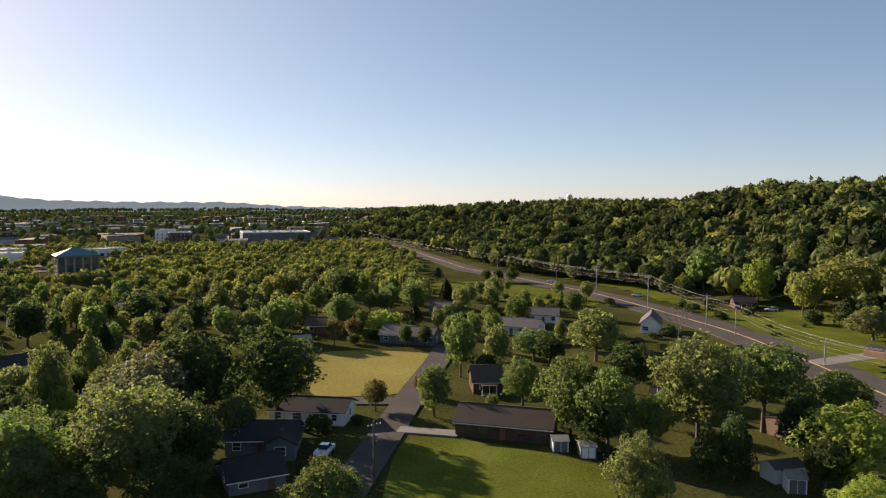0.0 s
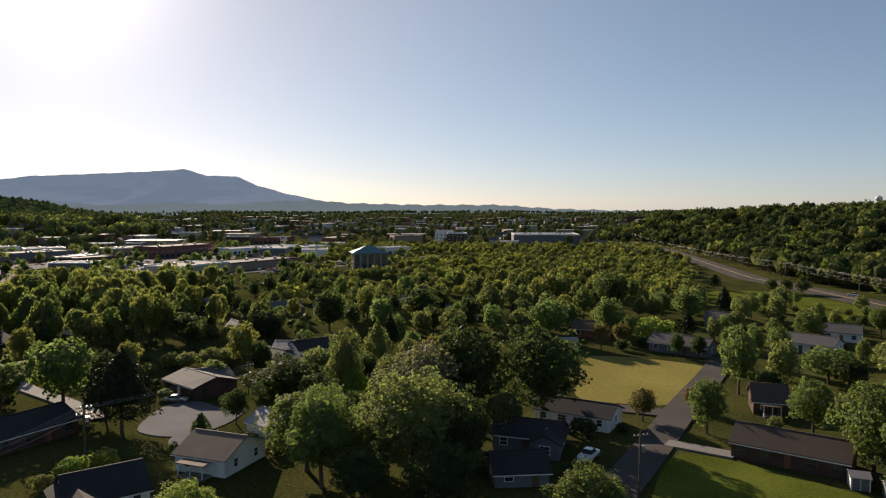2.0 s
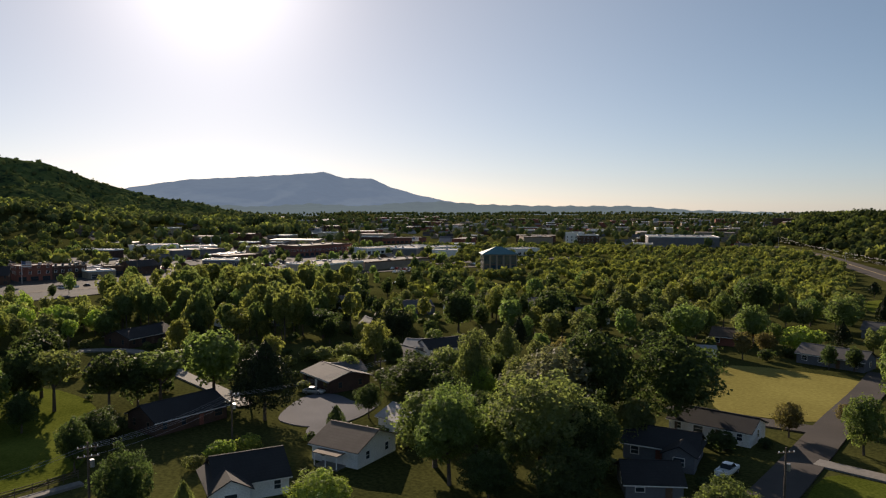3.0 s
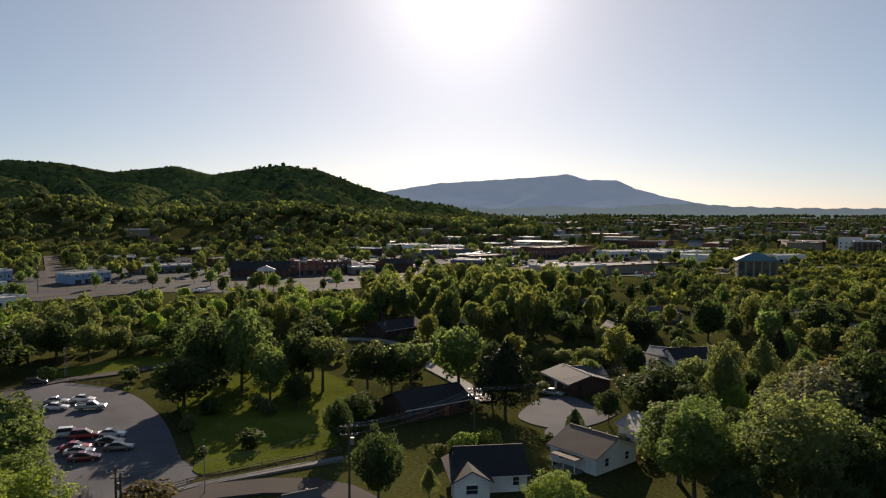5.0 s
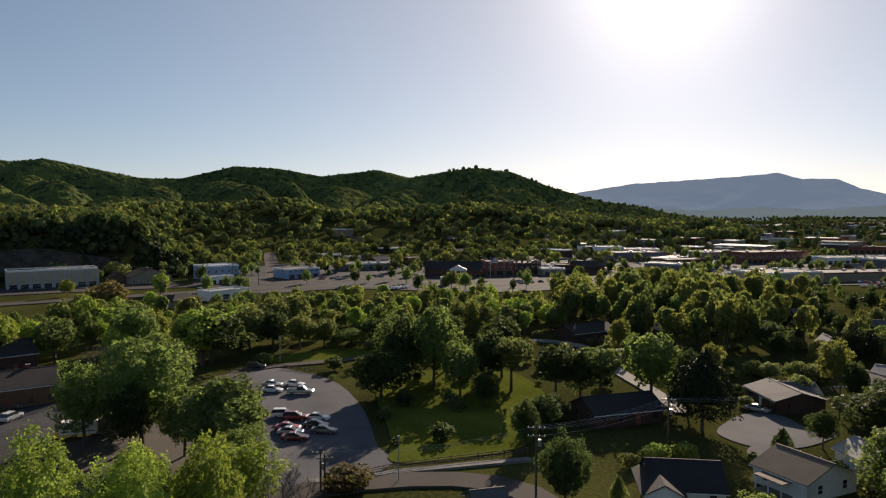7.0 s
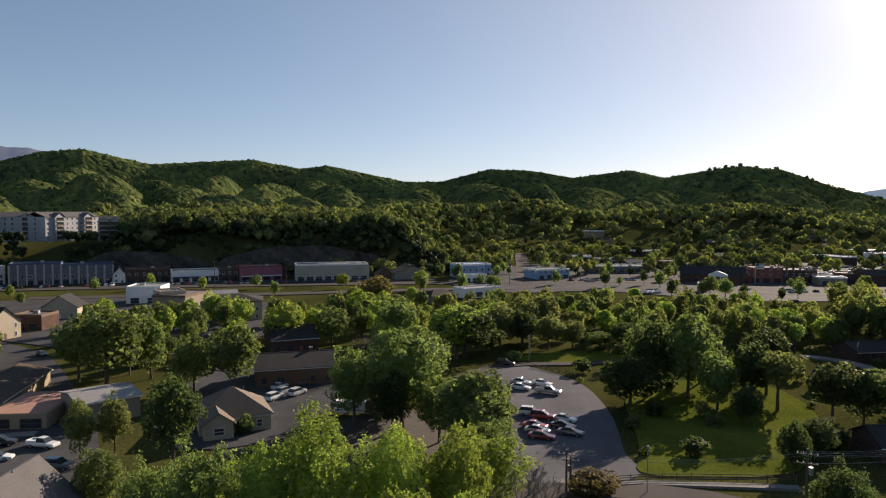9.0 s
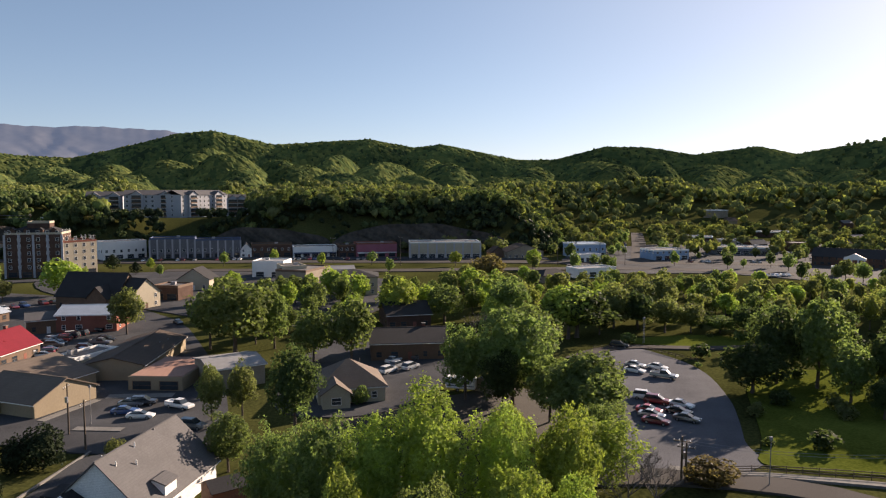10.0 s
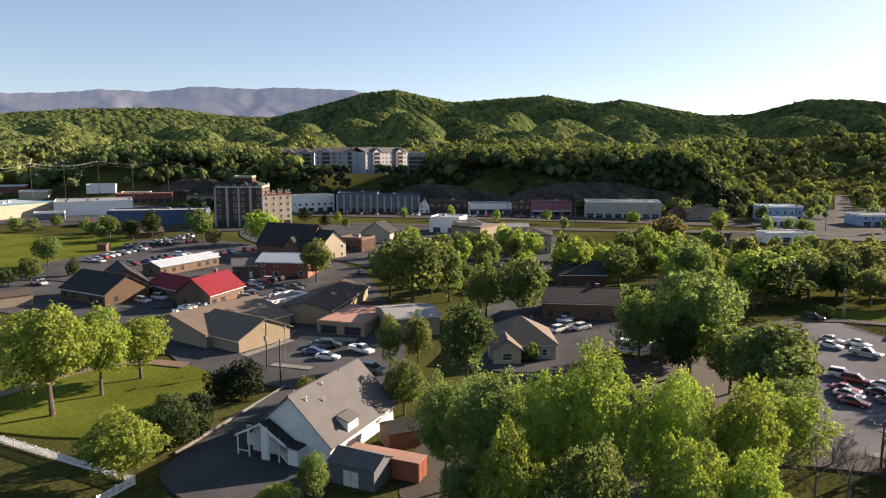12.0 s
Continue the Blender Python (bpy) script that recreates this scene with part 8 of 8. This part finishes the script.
# the first rows of the hill and the bluff, as fuller trees
for name, what, hues, az0, az1, d0, d1, n in (("hill_edge_trees", "trees along the foot of the wooded hill", ("wood_olive", "wood_green", "wood_dark", "wood_dark", "wood_yellow"), -40, 4, 250, 640, 1100), ("bluff_edge_trees", "dark trees along the bluff", ("wood_olive", "dark", "wood_dark", "wood_green"), 84, 124, 474, 560, 330)):
    x, y = sector(n, az0, az1, d0, d1, WRNG)
    az, dist = np.degrees(np.arctan2(-x, y)), np.hypot(x, y)
    if az0 < 0:
        x, y = thin(x, y, free(x, y, 4) & (dist > knots(az, RIGHT_FOOT) - np.where(az > -19, 45, 3)) & (dist < knots(az, RIGHT_FOOT) + 130))
    else:
        x, y = thin(x, y, free(x, y, 6) & ~((np.abs(az - 114.5) < 5.0) & (dist < 545)))
    rows = [(float(px), float(py), float(h), float(h) * 0.8, ("round", "oval", "oval", "cone")[int(h * 91) % 4], float(h * 7)) for px, py, h in zip(x, y, WRNG.uniform(8, 15, len(x)))]
    for k, hue in enumerate(hues):
        joined_trees(name, what + " in " + HUE.get(hue, "mixed green"), rows[k::len(hues)], MAT[hue])

# trees among the houses and along the river, joined by hue
STANDS = (("street_trees", "garden trees between the houses", 8, 52, 140, 340, 200, 7, 12, ("green", "dark", "olive", "dark", "yellow")), ("field_trees", "trees round the fields", -14, 8, 190, 330, 60, 6, 11, ("green", "olive")),
          ("river_trees", "tall thin riverside trees", 38, 57, 215, 330, 150, 12, 18.5, ("olive", "yellow", "green", "yellow")), ("bank_trees", "riverside trees behind the park", 56, 93, 226, 300, 210, 6.5, 11.5, ("yellow", "olive", "green", "bright")),
          ("inn_trees", "trees among the inns", 90, 112, 185, 262, 45, 8, 13, ("green", "bright")), ("shop_trees", "small trees between the shops", 30, 95, 340, 690, 560, 5, 10.5, ("green", "olive", "dark")),
          ("strip_trees", "small trees by the parkway", 96, 140, 330, 440, 40, 5, 9, ("green", "bright")))
for name, what, az0, az1, d0, d1, n, lo, hi, hues in STANDS:
    x, y = sector(n, az0, az1, d0, d1, WRNG)
    x, y = thin(x, y, free(x, y, 2.6) & shady(x, y))
    rows = []
    for px, py in zip(x, y):
        high = float(WRNG.uniform(lo, hi))
        rows.append((float(px), float(py), high, high * float(WRNG.uniform(0.45, 0.68) if name == "river_trees" else WRNG.uniform(0.6, 0.9)), ("airy", "oval")[int(WRNG.random() < 0.3)] if name in ("river_trees", "bank_trees") else ("round", "oval")[WRNG.integers(2)], float(WRNG.uniform(0, 6))))
    for k, hue in enumerate(hues):
        if rows[k::len(hues)]:
            joined_trees(name, HUE[hue] + " " + what, rows[k::len(hues)], MAT[hue])

# bushes and hedges under the trees
for name, hue, az0, az1, d0, d1, n in (("garden_shrubs", "dark", 8, 75, 105, 300, 260), ("garden_shrubs", "olive", 8, 75, 105, 300, 140), ("bank_shrubs", "green", 70, 112, 130, 300, 70), ("field_shrubs", "dark", -31, 8, 120, 300, 160)):
    x, y = sector(n, az0, az1, d0, d1, WRNG)
    x, y = thin(x, y, free(x, y, 1.5) & shady(x, y))
    rows = [(float(px), float(py), float(h), float(h) * 1.5, "shrub", float(h * 7)) for px, py, h in zip(x, y, WRNG.uniform(1.3, 3.8, len(x)))]
    joined_trees(name, HUE[hue] + " bushes and hedges under the trees", rows, MAT[hue])
